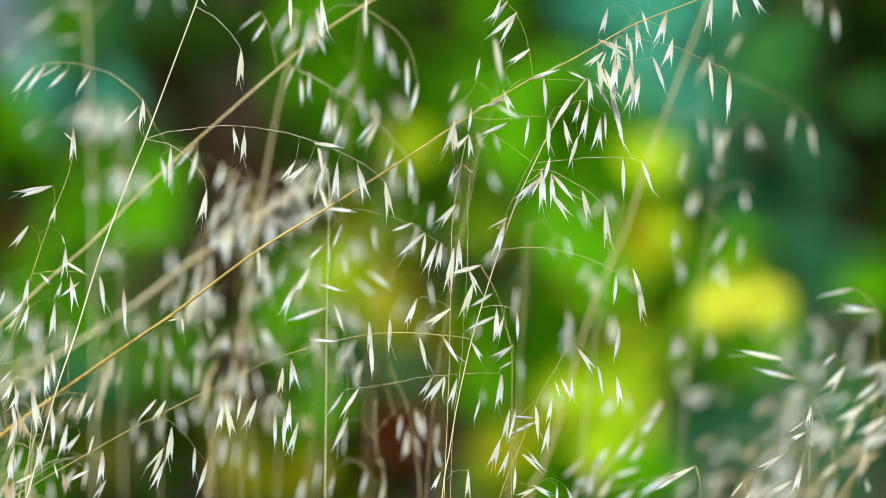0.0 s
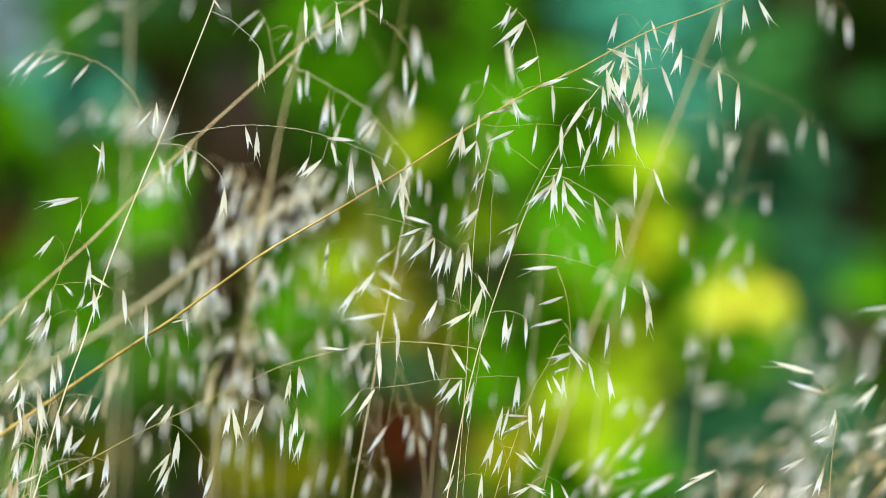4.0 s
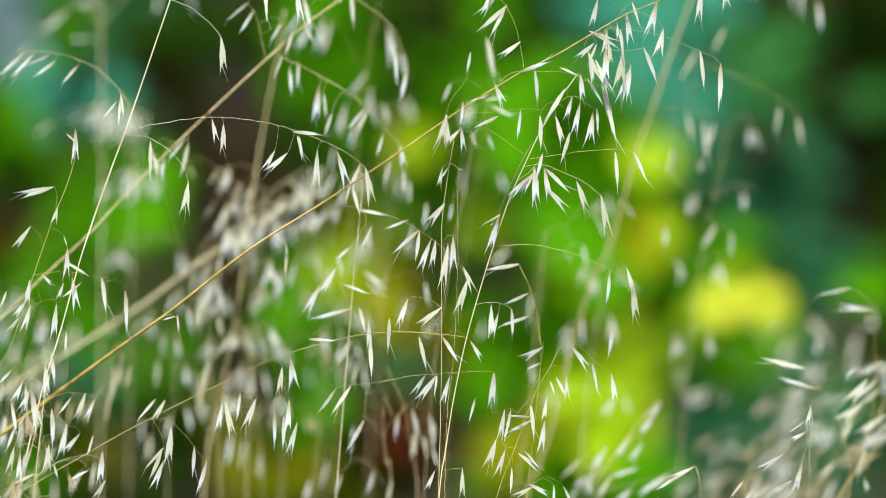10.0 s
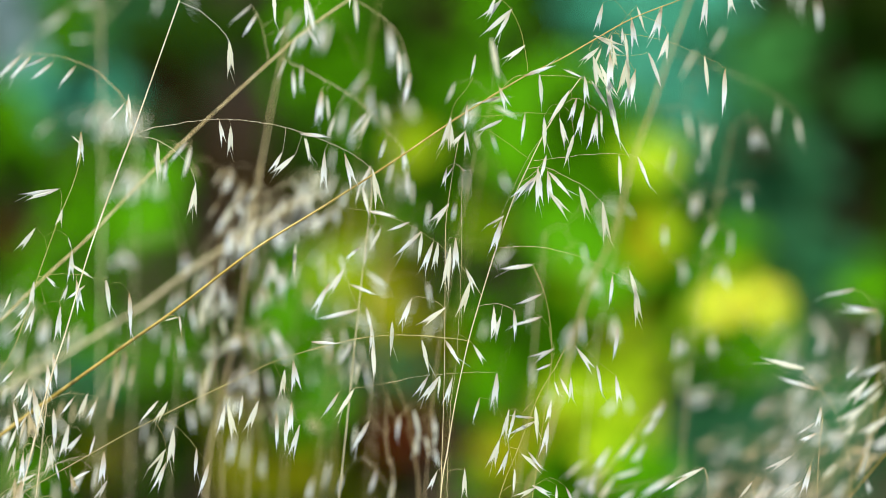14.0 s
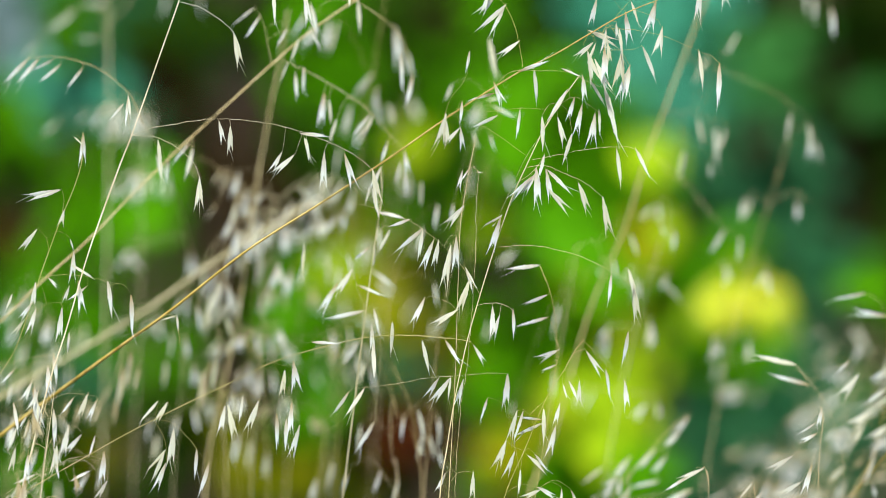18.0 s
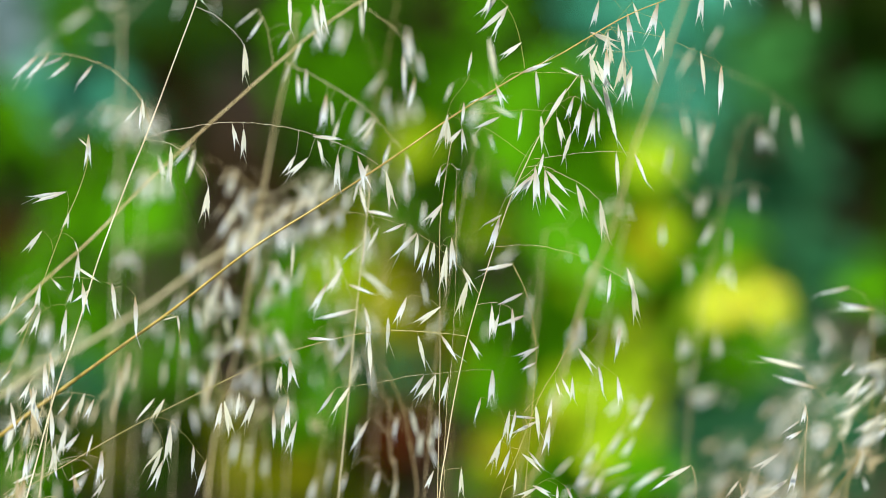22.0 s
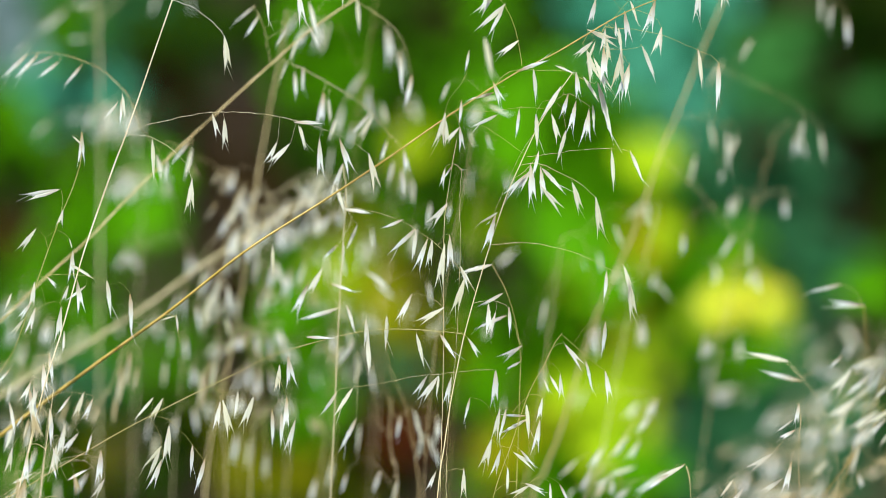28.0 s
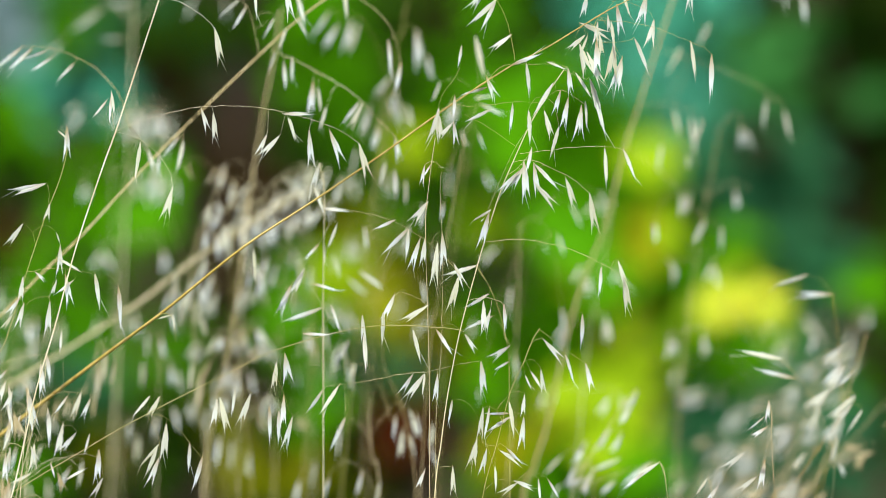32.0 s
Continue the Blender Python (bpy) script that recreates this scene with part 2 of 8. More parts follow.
def tuft(name, x, y, top_x, top_z, label, stem, tone, seed, whorls=4, reach=46, slant=0.0):
    """A whole wild oat grown from a seed: whorls of fine branches that droop under their spikelets."""
    rnd = random.Random(seed)
    oat = Oat(name, x, y, label, stem, tone, ((x + top_x) / 2 * 0.3 + x * 0.7, top_z * 0.25))
    sag = (top_x - x) * 0.35
    shaft = [(x, -5), (x + sag * 0.3, top_z * 0.4), (x + sag * 1.2, top_z * 0.75), (top_x, top_z)]
    oat.stem(0.5, 0.2, shaft)
    line = oat.lines[0]
    for k in range(whorls):
        t = 1 - 0.34 * (k / whorls) ** 0.9
        foot = line[min(len(line) - 1, int(t * len(line)))] + oat.base
        fx, fz = foot.x * 1000, foot.z * 1000
        for side in ((-1, 1) if k else (rnd.choice((-1, 1)),)):
            far = side * reach * rnd.uniform(0.25, 1.0) * (0.5 + 0.5 * k / whorls + 0.15)
            up = rnd.uniform(2, 15)
            points = [(fx, fz), (fx + far * 0.4, fz + up * 0.8), (fx + far * 0.8, fz + up * 0.9), (fx + far, fz + up * 0.4)]
            heads = []
            for _ in range(rnd.choice((1, 2, 2, 3))):
                px = fx + far * rnd.uniform(0.55, 1.05)
                pz = fz + up * 0.6 - rnd.uniform(0, 9)
                a, n = rnd.gauss(side * 0.12 + slant, 0.38), rnd.uniform(14, 21)
                heads.append((px, pz, px + n * math.sin(a), pz - n * math.cos(a), rnd.choice((0, 0, 1, 1, 2))))
            oat.branch("w%d%d" % (k, side), 0.18, 0.10, points, heads)
    return oat


# ---- the setting: ground, hedge bank, trees and shrubs behind the oats ----
def ground():
    v, f = [], []
    xs = [-400, -60, -20, -10, -6, -4, -3, -2.4, -1.8, -1.2, -0.6, 0, 0.6, 1.2, 1.8, 2.4, 3, 4, 6, 10, 20, 60, 400]
    ys = [-400, -60, -15, -5, -2, 0, 1, 1.6, 2, 2.4, 2.8, 3.2, 3.8, 4.4, 5, 5.6, 6.2, 6.8, 7.4, 8, 9, 10, 12, 16, 30, 90, 900]
    for y in ys:
        for x in xs:
            v.append((x, y, -0.004 + (0.035 * noise.noise(Vector((x * 0.9, y * 0.9, 3))) - 0.02 if 2.8 < y < 30 else -0.004)))
    w = len(xs)
    for j in range(len(ys) - 1):
        for i in range(w - 1):
            f.append((j * w + i, j * w + i + 1, (j + 1) * w + i + 1, (j + 1) * w + i))
    tagged(mesh_ob("ground", v, f, SOIL), "dark bare soil strewn with leaf litter", "ground", kind="structure")


def leaf(verts, faces, at, size, rnd, flat=0.0, glint=False):
    """A pointed oval leaf, folded a little along its rib; glint: held flat towards the sun and the open side."""
    wild = 0.3 if flat else 1.0
    m = Euler((rnd.uniform(-0.9, 0.9) * wild + 1.35, rnd.uniform(-0.5, 0.5) * wild, rnd.uniform(-1.2, 1.2) * wild)).to_matrix() @ Euler((0, 0, rnd.uniform(0, 6.3))).to_matrix()
    k = rnd.uniform(0.1, 0.3)
    if glint:
        k *= 0.35
        way = Vector((-0.07 + rnd.gauss(0, 0.04), -0.93, 0.37 + rnd.gauss(0, 0.04)))
        m = way.to_track_quat("Z", "Y").to_matrix() @ Euler((0, 0, rnd.uniform(0, 6.3))).to_matrix()
    s = len(verts)
    for x, y, z in ((0, 0, 0), (-0.3, 0.25, k), (0, 0.3, 0), (0.3, 0.25, k), (-0.34, 0.6, k), (0, 0.62, 0), (0.34, 0.6, k), (0, 1.05, -0.06)):
        verts.append(at + m @ (Vector((x, y - 0.5, z * 0.5)) * size))
    faces += [(s, s + 2, s + 1), (s, s + 3, s + 2), (s + 1, s + 2, s + 5, s + 4), (s + 2, s + 3, s + 6, s + 5), (s + 4, s + 5, s + 7), (s + 5, s + 6, s + 7)]


def shrub(name, label, kind, y, lobes, size=0.055, seed=1):
    """A shrub rooted at depth y: a woody stem from the ground to each lobe of its crown, and a spray of leaves round it. lobes: (x, z, radius)."""
    rnd = random.Random(seed)
    mid = sum(s[0] for s in lobes) / len(lobes)
    base = Vector((mid, y + 0.08, 0))
    thing = tagged(new(name), label, "shrub")
    thing.matrix_basis = Matrix.Translation(base)
    for x, z, r in lobes:
        foot = Vector((mid + (x - mid) * 0.25, y + 0.08, -0.02)) - base
        head = Vector((x, y + rnd.uniform(0.0, 0.1), max(z, 0.05))) - base
        knee = foot.lerp(head, 0.5) + Vector((rnd.uniform(-0.05, 0.05), 0.08, 0.06))
        v, f = [], []
        tube(v, f, glide([foot, knee, head], 0.06), 0.006, 0.002, 5)
        mesh_ob("stem", v, f, TWIG, thing)
        v, f = [], []
        for _ in range(int(8500 * r * r) + 6):
            a, q = rnd.uniform(0, 6.283), rnd.random() ** 0.55 * r
            q *= 1 + 0.35 * noise.noise(Vector((3 * math.cos(a), 3 * math.sin(a), seed + 7 * x)))
            at = Vector((x + q * math.cos(a), y + rnd.gauss(0, 0.5 * r), z + q * math.sin(a))) - base
            if at.z > 0.0:
                leaf(v, f, at, size * rnd.uniform(0.6, 1.25), rnd)
        mesh_ob("foliage", v, f, LEAF[kind], thing, smooth=False)
    return thing


def tree(label, x, y, r, lean, height, seed, shade_bough=None):
    """A bare dark trunk with a few limbs, its crown above the view, and on request an added unseen bough for shade."""
    rnd = random.Random(seed)
    thing = tagged(new("tree"), label, "tree")
    thing.matrix_basis = Matrix.Translation((x, y, 0))
    v, f = [], []
    line = glide([Vector((0, 0, -0.05)), Vector((lean * 0.3 + 0.02, 0, height * 0.3)), Vector((lean * 0.6 - 0.03, 0.03, height * 0.6)), Vector((lean, 0, height))], 0.08)
    tube(v, f, line, r, r * 0.6, 14)
    v = [q + (Vector((q.x, q.y, 0)).normalized() * 0.012 * noise.noise(q * 9 + Vector((seed, 0, 0)))) for q in v]
    mesh_ob("trunk", v, f, BARK, thing)
    tips = []
    for i in range(7):
        v, f = [], []
        a = line[int(len(line) * (0.55 + 0.06 * i))]
        way = Vector((rnd.uniform(-1, 1), rnd.uniform(-1, 1), 0.7)) * 0.9
        tube(v, f, glide([a, a + way * 0.5 + Vector((0, 0, 0.1)), a + way], 0.08), r * 0.35, 0.008, 6)
        mesh_ob("limb", v, f, BARK, thing)
        tips.append(a + way)
    v, f = [], []
    for t in tips + [line[-1]]:
        for _ in range(110):
            leaf(v, f, t + Vector((rnd.gauss(0, 0.3), rnd.gauss(0, 0.3), rnd.gauss(0.1, 0.2))), rnd.uniform(0.07, 0.12), rnd)
    if shade_bough:
        # a long bough added out of view over the front, only to shade what is behind
        end, wide = Vector(shade_bough[:3]), shade_bough[3]
        for _ in range(95):
            q = Vector((rnd.gauss(0, 1), rnd.gauss(0, 1), rnd.gauss(0, 1))).normalized() * wide * rnd.random() ** 0.4
            leaf(v, f, end + q, rnd.uniform(0.08, 0.13), rnd)
        w, g = [], []
        tube(w, g, glide([line[int(len(line) * 0.8)], line[-1].lerp(end, 0.5) + Vector((0, 0, 0.15)), end], 0.08), r * 0.5, 0.01, 6)
        mesh_ob("limb", w, g, BARK, thing)
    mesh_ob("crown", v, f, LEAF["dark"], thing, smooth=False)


def hedge(y, width, height, seed):
    """The dense dark hedge that closes the view: thousands of leaves before near-black sheets that stand for its shaded
    depth.
    """
    rnd = random.Random(seed)
    thing = tagged(new("hedge"), "tall dense hedge, shade put in its dark green", "hedge")
    thing.matrix_basis = Matrix.Translation((0, y, 0))
    v, f = [], []
    for _ in range(5200):
        x = rnd.uniform(-width, width)
        leaf(v, f, Vector((x, rnd.uniform(-0.25, 0.2), rnd.uniform(0.0, height))), rnd.uniform(0.08, 0.16), rnd)
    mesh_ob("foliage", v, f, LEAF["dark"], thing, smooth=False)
    # two wavy near-black sheets close the gaps, painting the shade inside the hedge
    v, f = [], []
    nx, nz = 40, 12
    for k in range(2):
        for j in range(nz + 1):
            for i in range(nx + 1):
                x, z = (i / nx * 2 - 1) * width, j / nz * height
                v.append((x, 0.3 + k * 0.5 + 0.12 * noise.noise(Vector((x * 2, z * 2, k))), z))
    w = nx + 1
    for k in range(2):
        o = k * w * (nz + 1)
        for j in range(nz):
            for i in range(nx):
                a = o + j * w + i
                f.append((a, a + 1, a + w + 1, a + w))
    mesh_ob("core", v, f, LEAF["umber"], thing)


ground()
hedge(7.4, 6.0, 2.6, 5)
tree("dark rough-barked tree trunk in deep shade", -0.455, 6.4, 0.075, 0.08, 3.4, 3)
# the last four numbers place the added, unseen bough that darkens the right side
tree("slim dark tree trunk among shaded leaves", 0.845, 6.3, 0.055, -0.45, 3.4, 8, (-0.15, -2.55, 2.9, 0.18))
# umber lobes paint dark hollows and the shaded trunk area among the leaves
shrub("dark_hollow_shrub", "near-black brown foliage for trunk and shaded hollows", "umber", 6.0, [(-0.52, 0.67, 0.08), (-0.47, 0.76, 0.06), (-0.34, 0.67, 0.06), (-0.32, 0.78, 0.05), (-0.38, 0.55, 0.06), (-0.40, 0.44, 0.06), (-0.39, 0.34, 0.05), (-0.32, 1.00, 0.05)], seed=2)
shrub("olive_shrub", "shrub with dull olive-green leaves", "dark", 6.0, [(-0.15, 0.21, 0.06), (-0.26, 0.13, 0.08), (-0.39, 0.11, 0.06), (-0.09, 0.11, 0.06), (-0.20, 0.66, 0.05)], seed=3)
shrub("dark_hollow_shrub", "near-black brown foliage for trunk and shaded hollows", "umber", 6.0, [(0.60, 0.76, 0.04), (0.77, 0.68, 0.06), (0.81, 0.74, 0.05), (0.78, 0.58, 0.06)], seed=4)
# these shrubs are lit; their dark leaf colour supplies the shade
shrub("dark_shrub", "green shrub with shade in its dark leaf colour", "dark", 5.9, [(-0.09, 1.00, 0.06), (-0.01, 0.97, 0.05), (0.21, 0.97, 0.06), (0.15, 0.94, 0.05)], seed=5)
shrub("dark_shrub", "green shrub with shade in its dark leaf colour", "dark", 5.9, [(0.68, 0.95, 0.06), (0.78, 0.86, 0.07), (0.80, 0.97, 0.06), (0.71, 0.80, 0.05), (0.82, 0.76, 0.05)], seed=6)
shrub("dark_shrub", "green shrub with shade in its dark leaf colour", "dark", 5.9, [(-0.54, 0.24, 0.06), (-0.48, 0.17, 0.06), (-0.64, 0.12, 0.06), (-0.80, 0.51, 0.05)], seed=7)
shrub("dark_shrub", "green shrub with shade in its dark leaf colour", "dark", 5.9, [(0.05, 0.43, 0.05), (0.08, 0.50, 0.04)], seed=8)
# blue-green lobes carry the cool shade in their own colour
shrub("blue_green_shrub", "leafy shrub with open shade painted as blue-green", "teal", 5.7, [(0.28, 0.97, 0.07), (0.37, 0.96, 0.08), (0.45, 0.88, 0.07), (0.40, 0.82, 0.06), (0.33, 0.87, 0.06), (0.48, 0.78, 0.06), (0.48, 0.99, 0.06)], seed=9)
shrub("blue_green_shrub", "leafy shrub with open shade painted as blue-green", "teal", 5.3, [(-0.69, 0.83, 0.03), (-0.63, 0.81, 0.04), (-0.58, 0.80, 0.03), (-0.543, 0.812, 0.025), (-0.664, 0.774, 0.025), (-0.602, 0.855, 0.023)], seed=10)
shrub("shade_tinted_shrub", "shrub with deep shade painted as dull blue-green", "slate", 5.2, [(0.55, 0.61, 0.06), (0.60, 0.67, 0.05), (0.45, 0.68, 0.06), (0.51, 0.65, 0.05), (0.48, 0.59, 0.05), (0.48, 0.75, 0.04), (0.56, 0.72, 0.04)], seed=11)
shrub("shade_tinted_shrub", "shrub with deep shade painted as dull blue-green", "slate", 5.0, [(0.44, 0.28, 0.08), (0.42, 0.19, 0.08), (0.51, 0.32, 0.07), (0.51, 0.21, 0.07), (0.38, 0.23, 0.05), (0.57, 0.43, 0.05), (0.58, 0.37, 0.05), (0.61, 0.52, 0.05), (0.62, 0.24, 0.08)], seed=12)
shrub("shade_tinted_shrub", "shrub with deep shade painted as dull blue-green", "slate", 5.7, [(-0.50, 0.77, 0.05), (-0.49, 0.90, 0.07), (-0.55, 0.96, 0.07), (-0.60, 0.90, 0.06)], seed=13)
shrub("shade_tinted_shrub", "shrub with deep shade painted as dull blue-green", "slate", 5.7, [(-0.65, 0.24, 0.07), (-0.74, 0.31, 0.06), (-0.58, 0.30, 0.06), (-0.49, 0.35, 0.05), (-0.71, 0.18, 0.06), (-0.78, 0.39, 0.05)], seed=14)
shrub("shade_tinted_shrub", "shrub with deep shade painted as dull blue-green", "slate", 5.6, [(-0.68, 0.95, 0.05), (-0.70, 1.00, 0.05), (-0.68, 0.88, 0.04)], seed=68)
shrub("silver_shrub", "pale shrub with silvery grey leaves", "grey", 5.6, [(-0.77, 0.96, 0.05), (-0.77, 0.89, 0.04), (-0.79, 1.02, 0.06)], seed=16)
shrub("emerald_shrub", "leafy shrub of cool mid-green", "emerald", 5.6, [(0.58, 0.86, 0.06), (0.56, 0.79, 0.05), (0.62, 0.93, 0.04), (0.52, 0.92, 0.04), (0.62, 0.57, 0.04)], seed=16)
shrub("green_shrub", "leafy shrub of bright fresh green", "green", 5.3, [(-0.73, 0.71, 0.05), (-0.68, 0.69, 0.04), (-0.55, 0.72, 0.04), (-0.48, 0.65, 0.06), (-0.60, 0.61, 0.07), (-0.53, 0.56, 0.06), (-0.48, 0.52, 0.04), (-0.53, 0.40, 0.05), (-0.63, 0.46, 0.05), (-0.46, 0.38, 0.03)], seed=17)
shrub("green_shrub", "leafy shrub of bright fresh green", "green", 5.1, [(-0.28, 0.49, 0.05), (-0.22, 0.51, 0.05), (-0.22, 0.38, 0.05), (-0.29, 0.39, 0.03), (-0.26, 0.44, 0.05), (-0.20, 0.31, 0.04), (-0.16, 0.44, 0.03)], seed=72)
shrub("green_shrub", "leafy shrub of bright fresh green", "green", 5.3, [(-0.20, 0.91, 0.07), (-0.14, 0.85, 0.07), (-0.22, 0.82, 0.05), (-0.10, 0.84, 0.06), (-0.04, 0.79, 0.06), (-0.12, 0.75, 0.06), (-0.17, 0.76, 0.05), (-0.08, 0.66, 0.06), (-0.10, 0.58, 0.05)], seed=19)
shrub("green_shrub", "leafy shrub of bright fresh green", "green", 5.3, [(0.06, 0.94, 0.06), (0.02, 0.85, 0.06), (0.09, 0.84, 0.06), (0.13, 0.74, 0.07), (0.20, 0.83, 0.06), (0.17, 0.66, 0.07), (0.02, 0.74, 0.06), (0.04, 0.66, 0.05), (0.10, 0.59, 0.06)], seed=20)
shrub("green_shrub", "leafy shrub of bright fresh green", "green", 5.3, [(0.19, 0.62, 0.08), (0.26, 0.66, 0.07), (0.28, 0.75, 0.06), (0.16, 0.49, 0.08), (0.15, 0.38, 0.07), (0.21, 0.30, 0.07), (0.25, 0.44, 0.08), (0.36, 0.62, 0.07), (0.40, 0.56, 0.06)], seed=21)
shrub("green_shrub", "leafy shrub of bright fresh green", "green", 5.3, [(0.37, 0.44, 0.06), (0.42, 0.49, 0.05), (0.48, 0.40, 0.07), (0.42, 0.34, 0.05), (0.34, 0.21, 0.06), (0.26, 0.17, 0.06), (0.19, 0.16, 0.06), (0.11, 0.21, 0.06), (0.58, 0.46, 0.05), (0.52, 0.52, 0.06)], seed=22)
shrub("green_shrub", "leafy shrub of bright fresh green", "green", 5.3, [(0.71, 0.51, 0.04), (0.74, 0.46, 0.04), (0.67, 0.33, 0.04)], seed=23)
shrub("green_shrub", "leafy shrub of bright fresh green", "green", 5.1, [(-0.58, 0.18, 0.05), (-0.51, 0.16, 0.04), (-0.70, 0.18, 0.04), (-0.63, 0.15, 0.04), (-0.42, 0.41, 0.04), (-0.44, 0.35, 0.04)], seed=61)
shrub("green_shrub", "leafy shrub of bright fresh green", "green", 5.1, [(-0.20, 0.17, 0.04), (-0.28, 0.16, 0.04), (-0.15, 0.15, 0.04)], seed=62)
shrub("emerald_shrub", "leafy shrub of cool mid-green", "emerald", 5.4, [(0.57, 0.84, 0.05), (0.56, 0.89, 0.04), (0.74, 0.81, 0.03)], seed=63)
shrub("dark_hollow_shrub", "near-black brown foliage for trunk and shaded hollows", "umber", 5.1, [(0.01, 0.91, 0.03), (0.51, 0.72, 0.02), (0.03, 0.25, 0.02)], seed=71)
shrub("dark_shrub", "green shrub with shade in its dark leaf colour", "dark", 5.1, [(0.08, 0.68, 0.03), (0.17, 0.91, 0.04), (0.11, 0.87, 0.03)], seed=70)
shrub("dark_shrub", "green shrub with shade in its dark leaf colour", "dark", 5.1, [(-0.06, 0.82, 0.03), (-0.24, 0.74, 0.04), (-0.09, 0.91, 0.03), (-0.20, 0.68, 0.03)], seed=69)
shrub("dark_shrub", "green shrub with shade in its dark leaf colour", "dark", 5.5, [(-0.47, 0.91, 0.05), (-0.36, 0.94, 0.05), (-0.44, 0.86, 0.04), (-0.30, 0.89, 0.03)], seed=64)
shrub("dark_shrub", "green shrub with shade in its dark leaf colour", "dark", 4.95, [(-0.43, 0.26, 0.04), (-0.16, 0.23, 0.04), (-0.20, 0.27, 0.03), (-0.62, 0.27, 0.04), (-0.07, 0.18, 0.04)], seed=65)
shrub("olive_shrub", "shrub with dull olive-green leaves", "olive", 4.95, [(-0.35, 0.27, 0.04), (-0.31, 0.19, 0.04), (-0.13, 0.17, 0.04), (-0.23, 0.19, 0.04), (-0.54, 0.23, 0.03)], seed=66)
shrub("green_shrub", "leafy shrub of bright fresh green", "green", 5.0, [(-0.67, 0.44, 0.04), (-0.60, 0.39, 0.04), (-0.68, 0.37, 0.04), (-0.64, 0.50, 0.04)], seed=67)
shrub("olive_shrub", "shrub with dull olive-green leaves", "olive", 5.2, [(-0.13, 0.48, 0.06), (-0.10, 0.52, 0.05), (-0.04, 0.40, 0.06), (-0.15, 0.41, 0.05), (-0.17, 0.57, 0.04), (-0.08, 0.33, 0.04), (0.01, 0.40, 0.04), (0.01, 0.32, 0.04)], seed=24)
shrub("olive_shrub", "shrub with dull olive-green leaves", "olive", 5.2, [(0.33, 0.55, 0.05), (0.28, 0.44, 0.05)], seed=25)
shrub("withered_shrub", "withered shrub with red-brown dead leaves", "russet", 4.85, [(-0.097, 0.271, 0.024), (-0.064, 0.288, 0.024), (-0.071, 0.247, 0.024), (-0.037, 0.257, 0.019)], seed=26)
shrub("withered_shrub", "withered shrub with red-brown dead leaves", "russet", 5.1, [(-0.71, 0.55, 0.03)], seed=27)
# lime lobes paint the sunlit patches of the greenery
shrub("lime_shrub", "shrub with sunlight painted as lime-green leaves", "lime", 4.9, [(0.30, 0.38, 0.04), (0.27, 0.30, 0.05), (0.24, 0.34, 0.02)], seed=31)
shrub("lime_shrub", "shrub with sunlight painted as lime-green leaves", "lime", 4.9, [(0.325, 0.688, 0.027), (0.21, 0.52, 0.03)], seed=29)
shrub("green_shrub", "leafy shrub of bright fresh green", "green", 4.95, [(0.46, 0.37, 0.04), (0.41, 0.39, 0.04), (0.52, 0.39, 0.03), (0.39, 0.52, 0.04), (0.46, 0.55, 0.03), (0.36, 0.44, 0.03)], seed=81)
shrub("green_shrub", "leafy shrub of bright fresh green", "green", 5, [(0.09, 0.33, 0.03), (0.07, 0.40, 0.03), (0.10, 0.37, 0.03), (0.07, 0.18, 0.03), (0.041, 0.183, 0.023)], seed=82)
shrub("green_shrub", "leafy shrub of bright fresh green", "green", 5.2, [(-0.63, 0.92, 0.03), (-0.639, 0.885, 0.019), (-0.591, 0.905, 0.017), (-0.727, 0.798, 0.022), (-0.708, 0.754, 0.024)], seed=83)
shrub("shade_tinted_shrub", "shrub with deep shade painted as dull blue-green", "slate", 5, [(-0.13, 0.37, 0.03), (-0.075, 0.358, 0.023), (-0.165, 0.327, 0.023)], seed=84)
shrub("dark_hollow_shrub", "near-black brown foliage for trunk and shaded hollows", "umber", 4.95, [(-0.33, 0.48, 0.03), (-0.327, 0.427, 0.023), (-0.343, 0.538, 0.020)], seed=85)
shrub("shade_tinted_shrub", "shrub with deep shade painted as dull blue-green", "slate", 4.9, [(-0.53, 0.33, 0.03), (-0.583, 0.366, 0.021)], seed=86)
shrub("dark_shrub", "green shrub with shade in its dark leaf colour", "dark", 4.9, [(-0.56, 0.30, 0.03), (-0.491, 0.305, 0.025), (-0.434, 0.323, 0.021), (-0.614, 0.406, 0.021), (-0.43, 0.19, 0.03)], seed=91)
shrub("dark_hollow_shrub", "near-black brown foliage for trunk and shaded hollows", "umber", 4.95, [(-0.374, 0.688, 0.025), (-0.351, 0.653, 0.021), (-0.305, 0.648, 0.021), (-0.274, 0.635, 0.016)], seed=87)
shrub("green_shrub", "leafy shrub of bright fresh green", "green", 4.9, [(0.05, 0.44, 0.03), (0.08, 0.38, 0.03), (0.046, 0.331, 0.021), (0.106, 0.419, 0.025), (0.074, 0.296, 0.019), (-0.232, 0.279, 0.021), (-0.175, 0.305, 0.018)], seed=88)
shrub("dark_shrub", "green shrub with shade in its dark leaf colour", "dark", 5.1, [(-0.50, 0.91, 0.03), (-0.46, 0.91, 0.03), (-0.497, 0.866, 0.018)], seed=89)
shrub("dark_hollow_shrub", "near-black brown foliage for trunk and shaded hollows", "umber", 5.1, [(-0.477, 0.845, 0.024), (-0.43, 0.83, 0.03), (-0.442, 0.779, 0.022)], seed=90)
